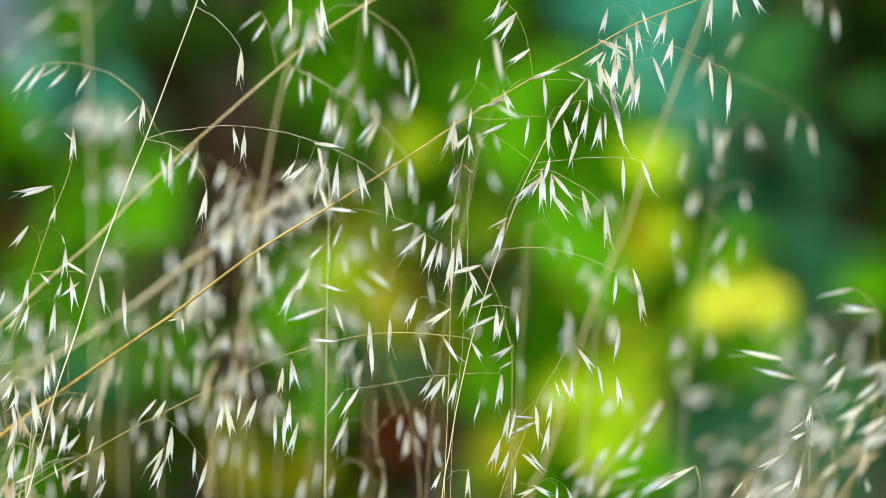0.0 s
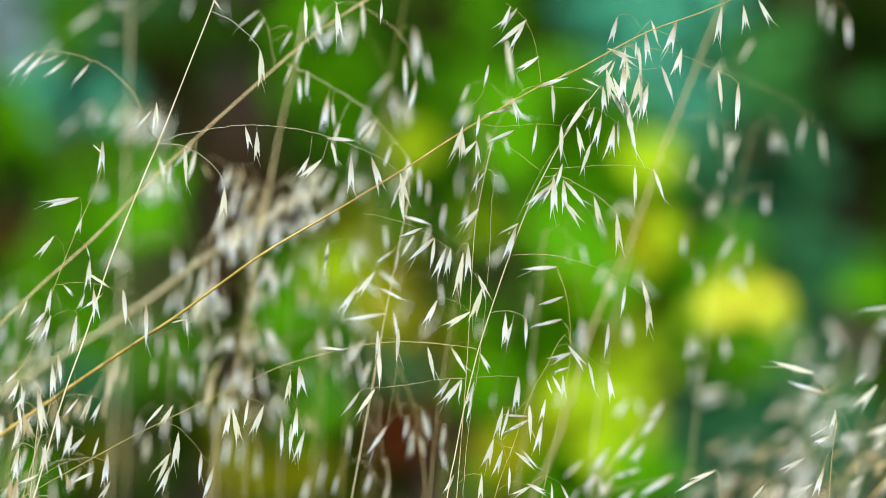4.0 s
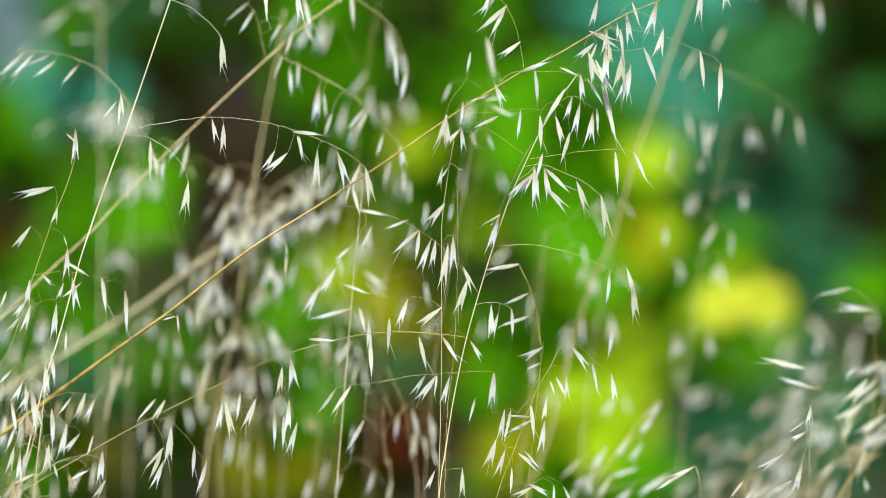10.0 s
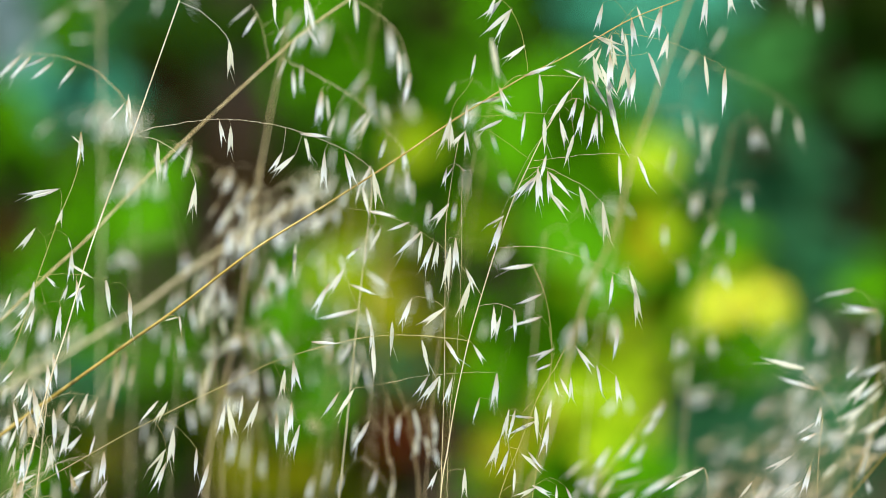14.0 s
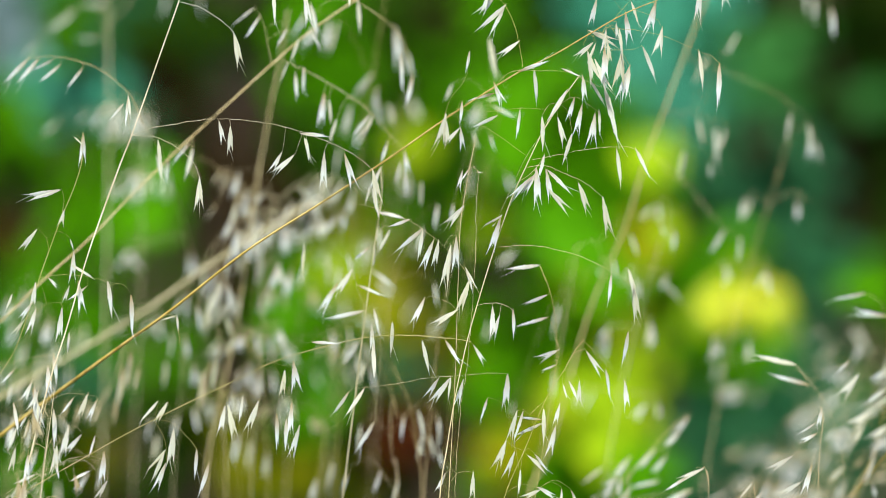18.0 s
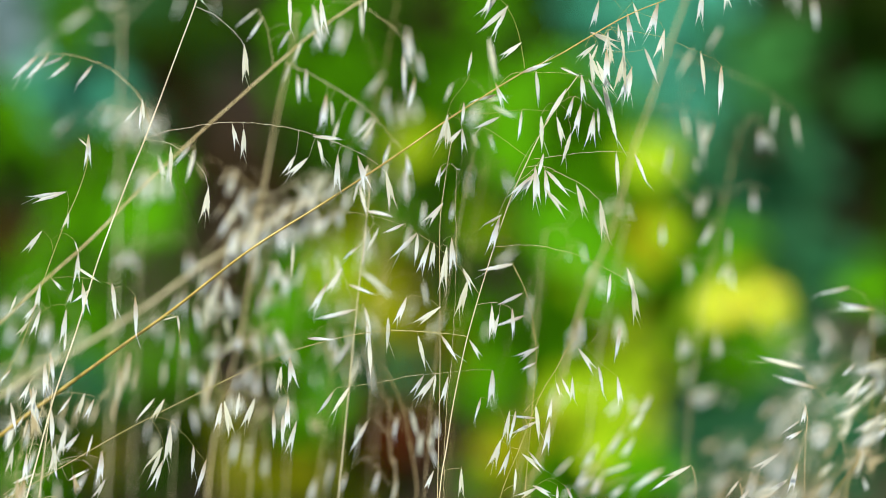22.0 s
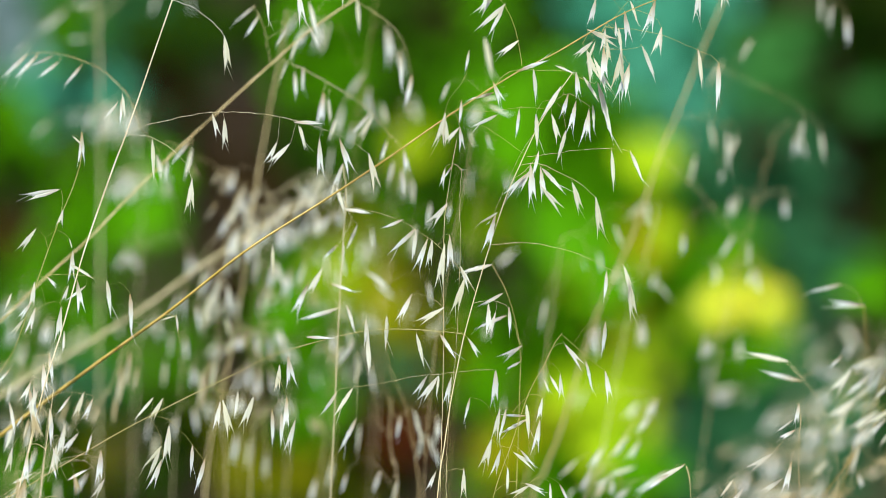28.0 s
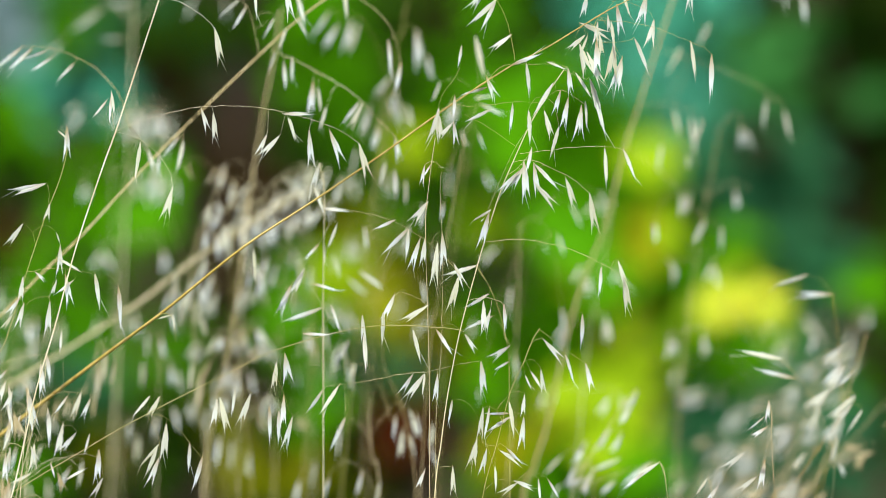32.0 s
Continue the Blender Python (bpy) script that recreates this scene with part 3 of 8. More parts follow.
shrub("lime_shrub", "shrub with sunlight painted as lime-green leaves", "lime", 4.8, [(-0.04, 0.71, 0.02), (-0.15, 0.53, 0.03), (0.07, 0.59, 0.02)], seed=33)


def sprig(label, kind, y, x, z, r, n, size, seed, glint=False):
    """A sprig of a few large leaves that can be told apart, on its own twig; lime and yellow ones stand for highlights.
    """
    rnd = random.Random(seed)
    thing = tagged(new("sprig"), label, "sprig", "sunlit sprigs")
    thing.matrix_basis = Matrix.Translation((x, y, 0))
    v, f = [], []
    tube(v, f, glide([Vector((0.25, 1.5, 0)), Vector((0.22, 1.4, z * 0.6)), Vector((0.1, 0.7, z * 1.02)), Vector((0, 0.03, z))], 0.05), 0.003, 0.0008, 5)
    mesh_ob("twig", v, f, TWIG, thing)
    for _ in range(n):
        a, q = rnd.uniform(0, 6.283), math.sqrt(rnd.random()) * r
        v, f = [], []
        leaf(v, f, Vector((0, 0, 0)), size * rnd.uniform(0.85, 1.15), rnd, True, glint)
        ob = mesh_ob("leaf", v, f, LEAF[kind], thing, smooth=False)
        ob.matrix_basis = Matrix.Translation((q * math.cos(a), rnd.uniform(-0.03, 0.03), z + q * math.sin(a)))


sprig("leafy sprig, sunlight painted in its lime green", "lime", 4.2, 0.193, 0.325, 0.05, 7, 0.08, 6)
sprig("leafy sprig of fresh green leaves", "green", 4.3, 0.244, 0.246, 0.05, 6, 0.1, 7)
sprig("leafy sprig of fresh green leaves", "green", 4.3, 0.182, 0.235, 0.05, 5, 0.1, 10)
sprig("leafy sprig of dull yellow-olive leaves", "olive", 4.4, 0.115, 0.267, 0.04, 4, 0.09, 12)
sprig("leafy sprig of fresh green leaves", "green", 4.6, 0.079, 0.732, 0.06, 7, 0.1, 13)
sprig("leafy sprig of fresh green leaves", "green", 4.4, 0.233, 0.503, 0.04, 4, 0.09, 14)
sprig("leafy sprig of fresh green leaves", "green", 4.3, 0.263, 0.246, 0.05, 5, 0.1, 15)
sprig("leafy sprig, sunlight painted in its lime green", "lime", 4.1, 0.269, 0.665, 0.015, 4, 0.070, 17)
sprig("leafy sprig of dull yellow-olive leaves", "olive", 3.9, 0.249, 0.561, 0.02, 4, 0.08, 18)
sprig("leafy sprig, sunlight painted in its lime green", "lime", 3.8, 0.270, 0.564, 0.012, 3, 0.045, 19)
sprig("leafy sprig, sunlight painted in its lime green", "lime", 4.3, 0.217, 0.312, 0.06, 6, 0.08, 21)
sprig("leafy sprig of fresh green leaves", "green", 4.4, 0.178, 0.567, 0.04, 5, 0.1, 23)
sprig("leafy sprig, sunlight painted in its lime green", "lime", 4.6, -0.160, 0.530, 0.02, 3, 0.08, 24)
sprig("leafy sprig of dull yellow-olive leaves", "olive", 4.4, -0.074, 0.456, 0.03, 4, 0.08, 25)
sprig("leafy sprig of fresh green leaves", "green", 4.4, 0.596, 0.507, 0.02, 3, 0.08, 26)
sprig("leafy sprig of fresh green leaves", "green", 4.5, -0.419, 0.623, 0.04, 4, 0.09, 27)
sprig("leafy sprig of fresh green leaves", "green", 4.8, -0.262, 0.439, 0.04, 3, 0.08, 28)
# tight bright clusters that stand for the round yellow highlight
sprig("sprig of waxy yellow leaves, a highlight in their colour", "waxy", 4.6, 0.406, 0.471, 0.011, 14, 0.041, 31, True)
sprig("sprig of waxy yellow leaves, a highlight in their colour", "waxy", 4.6, 0.470, 0.476, 0.010, 12, 0.041, 32, True)
sprig("leafy sprig, sunlight painted in its lime green", "lime", 4.6, 0.436, 0.506, 0.010, 4, 0.034, 36, True)
sprig("leafy sprig, sunlight painted in its lime green", "lime", 4.6, 0.376, 0.452, 0.016, 6, 0.042, 33, True)
sprig("leafy sprig, sunlight painted in its lime green", "lime", 4.6, 0.490, 0.455, 0.016, 5, 0.042, 34, True)
sprig("leafy sprig, sunlight painted in its lime green", "lime", 4.7, 0.312, 0.681, 0.02, 6, 0.045, 35, True)


# ---- the stand of wild oats ----
oat_a = Oat("wild_oat", -357.6, 2.2314, "tall pale straw-coloured wild oat with drooping spikelets", "cream", "pale", (-353.6, 126.4))
oat_a.stem(0.76, 0.40, [(-357.6, -5), (-321.6, 278.4), (-292.8, 380.4), (-274.8, 446.4), (-259.6, 491.2), (-242.4, 546.4), (-219.6, 606.4), (-210.8, 627.6), (-189.2, 685.2), (-175.6, 721.6), (-168.8, 742.4), (-164.8, 762.4)])
oat_a.branch("a1", 0.16, 0.10, [(-210.8, 627.6), (-195.6, 632.4), (-177.6, 634.8), (-153.6, 637.2), (-125.6, 634.8), (-97.6, 628.4), (-73.6, 619.2), (-55.6, 609.6), (-40.8, 597.6)],
    [(-148.4, 636, -145.2, 617.6, 1), (-140.4, 632, -141.6, 610.4, 1), (-91.2, 624.8, -69.6, 622.4, 0), (-74.4, 611.2, -76, 584.4, 1), (-60.4, 609.6, -53.6, 582.4, 1), (-40.8, 597.6, -36.8, 570, 1), (-86.8, 620.8, -85.2, 605.6, 0), (-104.4, 612, -113.2, 597.6, 1), (-95.6, 609.6, -110.8, 596.8, 1), (-88.4, 621.6, -84, 604.4, 0)])
oat_a.branch("a2", 0.14, 0.10, [(-210.8, 627.6), (-197.6, 625.2), (-186.4, 619.6), (-175.6, 609.6), (-169.2, 599.2), (-167.2, 590.4)],
    [(-167.2, 591.2, -170.8, 566.4, 2), (-192.4, 621.6, -193.6, 592.4, 0)])
oat_a.branch("a3", 0.14, 0.10, [(-175.6, 721.6), (-163.6, 715.6), (-152.4, 705.2), (-144.4, 694.4), (-142.8, 689.6)],
    [(-142.4, 690.4, -143.6, 664.4, 1)])
oat_a.branch("a4", 0.12, 0.08, [(-210.8, 627.6), (-212.8, 636.4), (-212.8, 655.2)],
    [(-212.8, 656, -210.4, 637.6, 0), (-213.2, 653.6, -214.8, 633.6, 0), (-216.4, 650.4, -226.8, 637.6, 0)])
oat_a.branch("a5", 0.14, 0.10, [(-173.6, 728.4), (-145.6, 744.4), (-113.6, 742.4), (-95.6, 736.4), (-85.6, 728.4)],
    [(-108.4, 729.6, -106.8, 701.6, 0), (-86.4, 728.4, -82.8, 700, 1), (-54.4, 730.4, -54.4, 714.4, 0)])
oat_a.branch("top", 0.12, 0.10, [(-175.6, 721.6), (-168.8, 742.4)],
    [(-164.8, 762.4, -169.6, 738.4, 0), (-173.6, 730.4, -167.6, 722.4, 0)])
oat_b = Oat("wild_oat", -19.6, 2.2314, "slender golden wild oat stalk with an open nodding panicle", "straw", "pale", (-129.6, 226.4))
oat_b.stem(0.68, 0.28, [(-19.6, -5), (-7.6, 286.4), (-0.4, 376.4), (4.4, 406.4), (9.6, 437.6), (16.4, 469.6), (21.6, 490.4), (31.2, 522.4), (41.6, 554.4), (52.4, 584.4), (61.6, 604.4), (74.4, 630.4), (86.4, 650.4), (100.4, 669.6)])
oat_b.branch("b1", 0.16, 0.10, [(40.4, 549.6), (54.4, 550.8), (74.4, 550.4), (98.4, 544.8), (120.4, 535.2), (137.6, 525.2)],
    [(134.8, 535.6, 140.4, 517.6, 1), (138.8, 524.4, 142.8, 497.2, 1), (122.8, 531.2, 121.2, 509.2, 0)])
oat_b.branch("b2", 0.16, 0.10, [(61.6, 605.2), (70.4, 606.4), (80.4, 604), (94.4, 596.4), (106.4, 588.4), (114.4, 580)],
    [(114.8, 580, 117.6, 550.4, 1), (98.4, 591.2, 104, 568, 1), (77.6, 602.4, 94, 583.2, 0), (76.4, 589.6, 91.6, 569.6, 1), (76.8, 603.2, 78.8, 579.2, 1)])
oat_b.branch("b3", 0.13, 0.10, [(58.4, 596.4), (64.4, 600.4), (70.4, 606.4), (75.2, 613.6)],
    [(66.4, 599.2, 51.2, 583.2, 1), (69.2, 601.6, 59.6, 585.2, 1), (69.6, 605.6, 70.4, 576, 1), (75.6, 614.4, 71.2, 596.4, 0)])
oat_b.branch("b4", 0.14, 0.10, [(67.2, 611.2), (86.4, 612.8), (102.4, 614.8), (122.4, 615.2), (136.4, 614), (141.6, 611.6)],
    [(128, 613.6, 129.2, 586.4, 0), (141.2, 612.4, 149.6, 590.4, 0)])
oat_b.branch("b6", 0.12, 0.10, [(40.4, 550.4), (42.4, 562.4), (44.4, 570.4)],
    [(44, 570.4, 36.4, 544.4, 1), (45.2, 572, 34.8, 566, 0)])
oat_b.branch("b5", 0.13, 0.10, [(86.4, 650.4), (98.4, 655.2), (110.4, 648.4), (115.2, 644.4)],
    [(103.2, 650.4, 98.4, 627.6, 1), (97.6, 655.2, 92.8, 637.6, 1), (112.4, 644.4, 109.2, 620, 2), (115.2, 647.2, 116, 630.4, 0), (92.4, 660.4, 77.6, 636, 0), (85.6, 641.2, 91.2, 619.6, 1), (95.2, 629.2, 88.4, 606.4, 0), (74.4, 641.6, 75.2, 616, 0)])
oat_b.branch("b7", 0.12, 0.10, [(100.4, 669.6), (106.4, 666.4), (116.4, 662.4)],
    [(103.2, 670.4, 104.8, 650.4, 1), (108.4, 667.2, 120.4, 648, 0), (118.8, 662.4, 129.6, 619.2, 0), (88.8, 675.2, 102.4, 669.6, 0)])
oat_b.branch("e1", 0.14, 0.08, [(29.6, 515.6), (25.6, 521.6), (16.4, 535.2), (6.4, 546.4), (-5.6, 556.4), (-20.8, 566.4), (-41.6, 574.4), (-64.8, 579.2)],
    [(-21.6, 568.4, -37.6, 561.6, 0), (-12.8, 561.6, -32.4, 543.6, 0), (-12.4, 560.8, -14.8, 538, 0), (-4.4, 554.4, -12.8, 531.6, 1), (-1.2, 553.6, -4.4, 533.6, 1), (18.4, 535.2, 26.4, 516.8, 1), (21.6, 526.4, 13.2, 500, 1), (7.6, 550.4, 2.8, 517.6, 1), (11.2, 556.8, 11.2, 529.6, 1)])
oat_b.branch("i2", 0.13, 0.10, [(27.2, 508.4), (36.4, 510), (44.4, 509.2), (50.4, 506.8), (52.4, 503.6)],
    [(52.4, 505.2, 53.2, 483.6, 0), (38, 507.6, 38, 483.2, 1), (42.8, 501.6, 37.6, 484, 1)])
oat_b.branch("top", 0.12, 0.10, [(74.4, 630.4), (86.4, 650.4)],
    [(40.4, 566.4, 38.4, 564.4, 0)])
oat_c = Oat("wild_oat", -504.9, 2.2194, "long arching orange-brown wild oat stalk with a dense white tip", "orange", "pale", (-252.2, 307.7))
oat_c.stem(2.95, 0.32, [(-504.9, -5, 120), (-440.1, 291.5, 110), (-375.9, 371.6, 100), (-323.9, 413.3, 85), (-276.6, 447, 70), (-224.9, 482.2, 45), (-190.7, 504.9, 25), (-133.5, 547.2, 10), (-81.9, 579.3, 20), (-33.4, 609.3), (6.4, 635.9), (38.2, 655.8), (62.1, 669.8), (85.9, 680.9), (109.8, 694.4), (137.7, 709.5), (177.4, 724.7), (205.3, 737.4)])
oat_c.branch("c1", 0.14, 0.10, [(121.7, 699.2), (145.6, 696.8), (165.5, 692), (187.4, 682.5), (197.3, 678.5), (203.3, 672.9)],
    [(187.8, 682.1, 191.4, 654.2, 0), (202.9, 673.3, 201.7, 641.9, 0)])
oat_c.branch("c2", 0.16, 0.10, [(62.9, 672.5), (61.3, 685.7), (58.1, 701.6), (50.9, 716.7), (44.2, 723.1), (37.4, 727.8)],
    [(52.1, 716.3, 30.2, 696.8, 0), (50.9, 714.3, 39.8, 693.6, 0), (45.4, 724.3, 30.2, 707.2, 2), (40.6, 725.5, 35, 708.7, 1), (60.9, 690.4, 45.4, 679.3, 1)])
oat_c.branch("c3", 0.13, 0.10, [(16.3, 642.7), (11.1, 639.5), (7.6, 637.1)],
    [(8.4, 640.3, 2, 615.2, 2), (8.8, 634.7, 9.5, 618, 1), (19.9, 649.1, 18.3, 631.6, 0), (18.3, 630.8, 19.9, 612.5, 1), (17.9, 630, 8.8, 620.4, 1)])
oat_c.branch("c4", 0.12, 0.08, [(6.4, 635.9), (12.3, 651.8), (20.3, 661.8), (23.9, 667.8)],
    [(25.9, 684.1, 23.1, 668.2, 0)])
oat_c.branch("c5", 0.12, 0.07, [(15.1, 643.9), (34.2, 641.1), (58.1, 643.1), (80, 642.3)],
    [(44.2, 638.3, 25.9, 629.6, 0), (60.5, 642.3, 58.1, 620.8, 0)])
oat_c.branch("c7", 0.11, 0.08, [(26.3, 635.9), (46.2, 624), (64.1, 610.1)],
    [])
oat_c.branch("c6", 0.12, 0.08, [(44.2, 659.8), (54.1, 668.6), (70, 669.4), (89.9, 668.6), (99.9, 665.8)],
    [(42.2, 661.8, 49.3, 644.3, 2), (43, 654.6, 23.1, 649.1, 0), (70.8, 669.8, 72.8, 645.1, 0), (60.1, 669, 82, 676.9, 0)])
oat_c.branch("c8", 0.13, 0.10, [(109.8, 694.4), (105.8, 687.7), (113, 680.9)],
    [(113, 688.8, 99.5, 677.7, 1), (114.6, 688.1, 108.2, 672.1, 0), (109, 682.5, 115, 657, 2), (113.8, 676.9, 124.9, 650.7, 1), (109.8, 697.6, 133.7, 686.5, 1)])
oat_c.branch("c9", 0.13, 0.10, [(115.8, 697.6), (121.7, 691.6), (119.8, 681.7)],
    [(122.1, 697.6, 119.4, 679.3, 1), (122.5, 688.8, 124.1, 672.9, 1), (120.5, 684.1, 120.2, 658.6, 1), (129.3, 702.4, 130.1, 689.6, 1), (131.3, 697.6, 133.7, 674.5, 0), (119.4, 685.7, 125.7, 683.7, 0)])
oat_c.branch("c10", 0.13, 0.10, [(123.7, 701.6), (131.7, 689.6), (133.7, 681.7), (138.8, 672.9)],
    [(133.3, 682.5, 129.7, 653, 2), (139.2, 672.9, 130.1, 646.7, 1), (138.8, 671.3, 136.1, 649.1, 0)])
oat_c.branch("c11", 0.12, 0.10, [(127.7, 704.4), (133.7, 711.5), (139.6, 717.5)],
    [(136.1, 710.3, 139.2, 685.7, 1), (140.8, 717.9, 145.6, 703.2, 0), (116.2, 719.9, 111.4, 700, 1)])
oat_c.branch("c12", 0.12, 0.08, [(141.6, 711.1), (153.6, 707.5), (159.5, 703.6), (162.3, 697.6)],
    [(157.9, 717.5, 150.8, 691.6, 2), (162.3, 698.4, 157.5, 677.7, 2)])
oat_c.branch("c13", 0.12, 0.08, [(121.7, 683.7), (133.7, 682.5), (145.6, 684.1)],
    [(147.2, 684.5, 157.2, 660.2, 0)])
oat_c.branch("c14", 0.13, 0.10, [(189.4, 730.2), (188.6, 727)],
    [(189.4, 727.8, 186.6, 700.8, 1), (204.5, 728.6, 206.9, 708.7, 2), (215.2, 733.4, 225.2, 715.5, 1)])
oat_c.branch("c15", 0.26, 0.10, [(-192.6, 502.3), (-188.2, 502.7), (-184.6, 500.7), (-183, 494.7), (-182.2, 482)],
    [(-193.8, 499.1, -183.8, 501.9, 0), (-183.8, 501.9, -182.6, 489.9, 0)])
oat_d = Oat("wild_oat", -5.6, 2.2414, "thin upright wild oat stalk with fine horizontal side branches", "straw", "pale", (-51.8, 144.6))
oat_d.stem(0.34, 0.20, [(-5.6, -5), (-1.2, 285.2), (0.8, 372.8), (2.8, 421.8), (4.4, 466), (5.2, 510.2), (6.4, 566.5), (9.6, 590.6), (12.9, 610.7), (16.1, 626.7)])
oat_d.branch("d1", 0.16, 0.10, [(0.4, 204.9), (6.4, 405.8), (12.5, 466), (15.3, 502.2), (17.7, 546.4), (17.7, 582.5), (19.3, 605.4)],
    [(18.1, 605.4, 21.7, 605.4, 0), (7.6, 606.7, 4.8, 593.4, 1), (12.1, 607.9, 6.4, 598.6, 0)])
oat_d.branch("d2", 0.11, 0.08, [(6.4, 566.5), (7.2, 574.5), (8.8, 580.9)],
    [(8.8, 581.7, -4, 566.5, 2)])
oat_d.branch("h1", 0.13, 0.08, [(3.6, 460.4), (-17.7, 458.4), (-37.8, 454), (-57.9, 451.2), (-69.1, 449.6), (-73.1, 445.9)],
    [(-71.5, 447.1, -83.2, 429.9, 0), (-60.3, 450, -73.5, 429.1, 0), (-7.2, 459.2, -16.9, 443.5, 1), (0.8, 458.8, -13.3, 439.1, 1), (1.2, 459.2, -0.4, 442.7, 0)])
oat_d.branch("h2", 0.13, 0.08, [(3.6, 460.4), (22.5, 461.6), (34.6, 461.6), (41.4, 460.8)],
    [(41.8, 460.8, 39.4, 436.3, 1), (10, 458, 4.4, 437.9, 1)])
oat_d.branch("i1", 0.12, 0.08, [(5.2, 507), (0.4, 511.4), (-7.6, 515), (-14.9, 516.7), (-18.9, 513.4)],
    [(-18.5, 514.2, -26.5, 494.2, 1), (5.6, 507.8, -13.7, 493.7, 1)])
oat_d.branch("d3", 0.12, 0.08, [(2.4, 385.7), (6.4, 391.3), (12.5, 392.9), (17.7, 392.1)],
    [(18.1, 392.9, 17.7, 372.8, 1), (-1.6, 391.7, -7.6, 377.6, 1)])
oat_f = Oat("wild_oat", -446.6, 2.2364, "thin green-gold wild oat stalk arching low through the stand", "green", "pale", (-410.5, 145.5))
oat_f.stem(0.44, 0.20, [(-446.6, -5), (-386.5, 293.8), (-338.4, 352), (-290.2, 382.8), (-254.2, 403.7), (-226.1, 419.7), (-206.1, 430.1), (-182, 442.2), (-162, 451.8), (-137.9, 463.4), (-121.9, 471.4), (-89.8, 481.4), (-57.7, 488.7), (-29.7, 490.7), (6.4, 488.3), (18.4, 486.3)])
oat_f.branch("f1", 0.11, 0.08, [(-57.7, 488.7), (-54.5, 495.1), (-52.5, 497.5)],
    [(-52.5, 498.3, -51.7, 477.4, 1), (-51.3, 484.7, -48.9, 457.4, 0), (-37.7, 499.9, -38.5, 475, 0)])
oat_f.branch("f2", 0.12, 0.08, [(-29.7, 490.7), (-9.6, 490.3), (0.4, 487.9)],
    [(-16.4, 487.1, -10.4, 463, 0), (0, 487.1, 12, 468.6, 0), (20, 483.9, 28.9, 469.8, 1), (-94.6, 485.5, -73.8, 484.7, 0)])
oat_f.branch("f3", 0.12, 0.08, [(-121.9, 471.4), (-113.9, 468.2), (-108.2, 470.2)],
    [(-107.8, 471.8, -105.4, 448.6, 2), (-113.9, 465.4, -116.3, 445.4, 1)])
oat_f.branch("f4", 0.12, 0.08, [(-121.9, 471.4), (-113.9, 454.2), (-109, 442.2), (-105.8, 430.1)],
    [(-119.9, 434.1, -119.1, 408.1, 0), (-109, 442.2, -109.4, 417.3, 1), (-112.7, 430.9, -113.1, 406.9, 0), (-103.4, 426.1, -109.4, 403.7, 1)])
oat_f.branch("f5", 0.12, 0.08, [(-162, 451.8), (-153.9, 446.2), (-141.9, 448.2), (-131.9, 443)],
    [(-156.3, 439.8, -159.6, 418.9, 1), (-154.7, 440.6, -148.3, 414.1, 1), (-143.9, 447, -145.9, 427.7, 0), (-132.7, 443, -141.1, 420.9, 1)])
oat_f.branch("f6", 0.13, 0.08, [(-206.1, 430.1), (-194, 428.1), (-184, 418.9), (-174, 406.1), (-167.6, 398.1)],
    [(-192.8, 422.9, -195.6, 394.9, 1), (-176, 408.9, -177.2, 386.8, 0), (-167.6, 398.9, -174.8, 374, 0), (-197.2, 442.2, -206.5, 426.1, 1), (-203.7, 443, -216.9, 426.9, 0)])
oat_f.branch("f7", 0.12, 0.08, [(-206.1, 429.3), (-200, 418.1), (-198, 406.1)],
    [(-198.8, 408.1, -212.1, 392.4, 0), (-199.6, 406.1, -208.5, 384.4, 0), (-198.4, 398.9, -206.9, 377.2, 1)])
oat_k = Oat("wild_oat", -391.7, 2.2434, "short greenish wild oat stalk with sparse spikelets", "green", "pale", (-460.1, 144.2))
oat_k.stem(0.40, 0.20, [(-391.7, -5), (-343.4, 385.5), (-307.2, 486.1), (-293.2, 530.3), (-285.1, 554.4), (-277.1, 576.5), (-269, 596.6), (-264.2, 612.7), (-263.4, 619.6)])
oat_k.branch("k1", 0.12, 0.08, [(-277.1, 576.5), (-275.9, 586.6), (-276.7, 594.6)],
    [(-277.5, 594.6, -303.2, 588.2, 1), (-275.5, 580.2, -278.3, 567.7, 2)])
oat_k.branch("k5", 0.12, 0.08, [(-264.2, 612.7), (-263, 622), (-264.6, 630.8)],
    [(-263.8, 635.7, -264.2, 611.5, 1), (-270.2, 632.8, -263, 626.8, 0)])
oat_k.branch("k2", 0.12, 0.08, [(-286.3, 551.6), (-287.9, 560.5), (-293.2, 566.5)],
    [(-294.8, 566.5, -307.2, 549.6, 1), (-271, 560.1, -268.2, 552, 0)])
oat_k.branch("k3", 0.12, 0.08, [(-292, 532.3), (-275.1, 534.3), (-259, 533.5), (-246.1, 530.3), (-242.1, 527.1)],
    [(-243.3, 530.3, -239.7, 505, 0), (-226.8, 521, -225.2, 489.3, 0), (-264.6, 530.3, -260.6, 505.4, 1), (-259, 526.3, -272.7, 515, 0), (-270.2, 541.6, -252.1, 531.5, 0), (-268.6, 551.2, -269.8, 527.1, 1), (-286.3, 532.3, -279.1, 525.1, 1)])
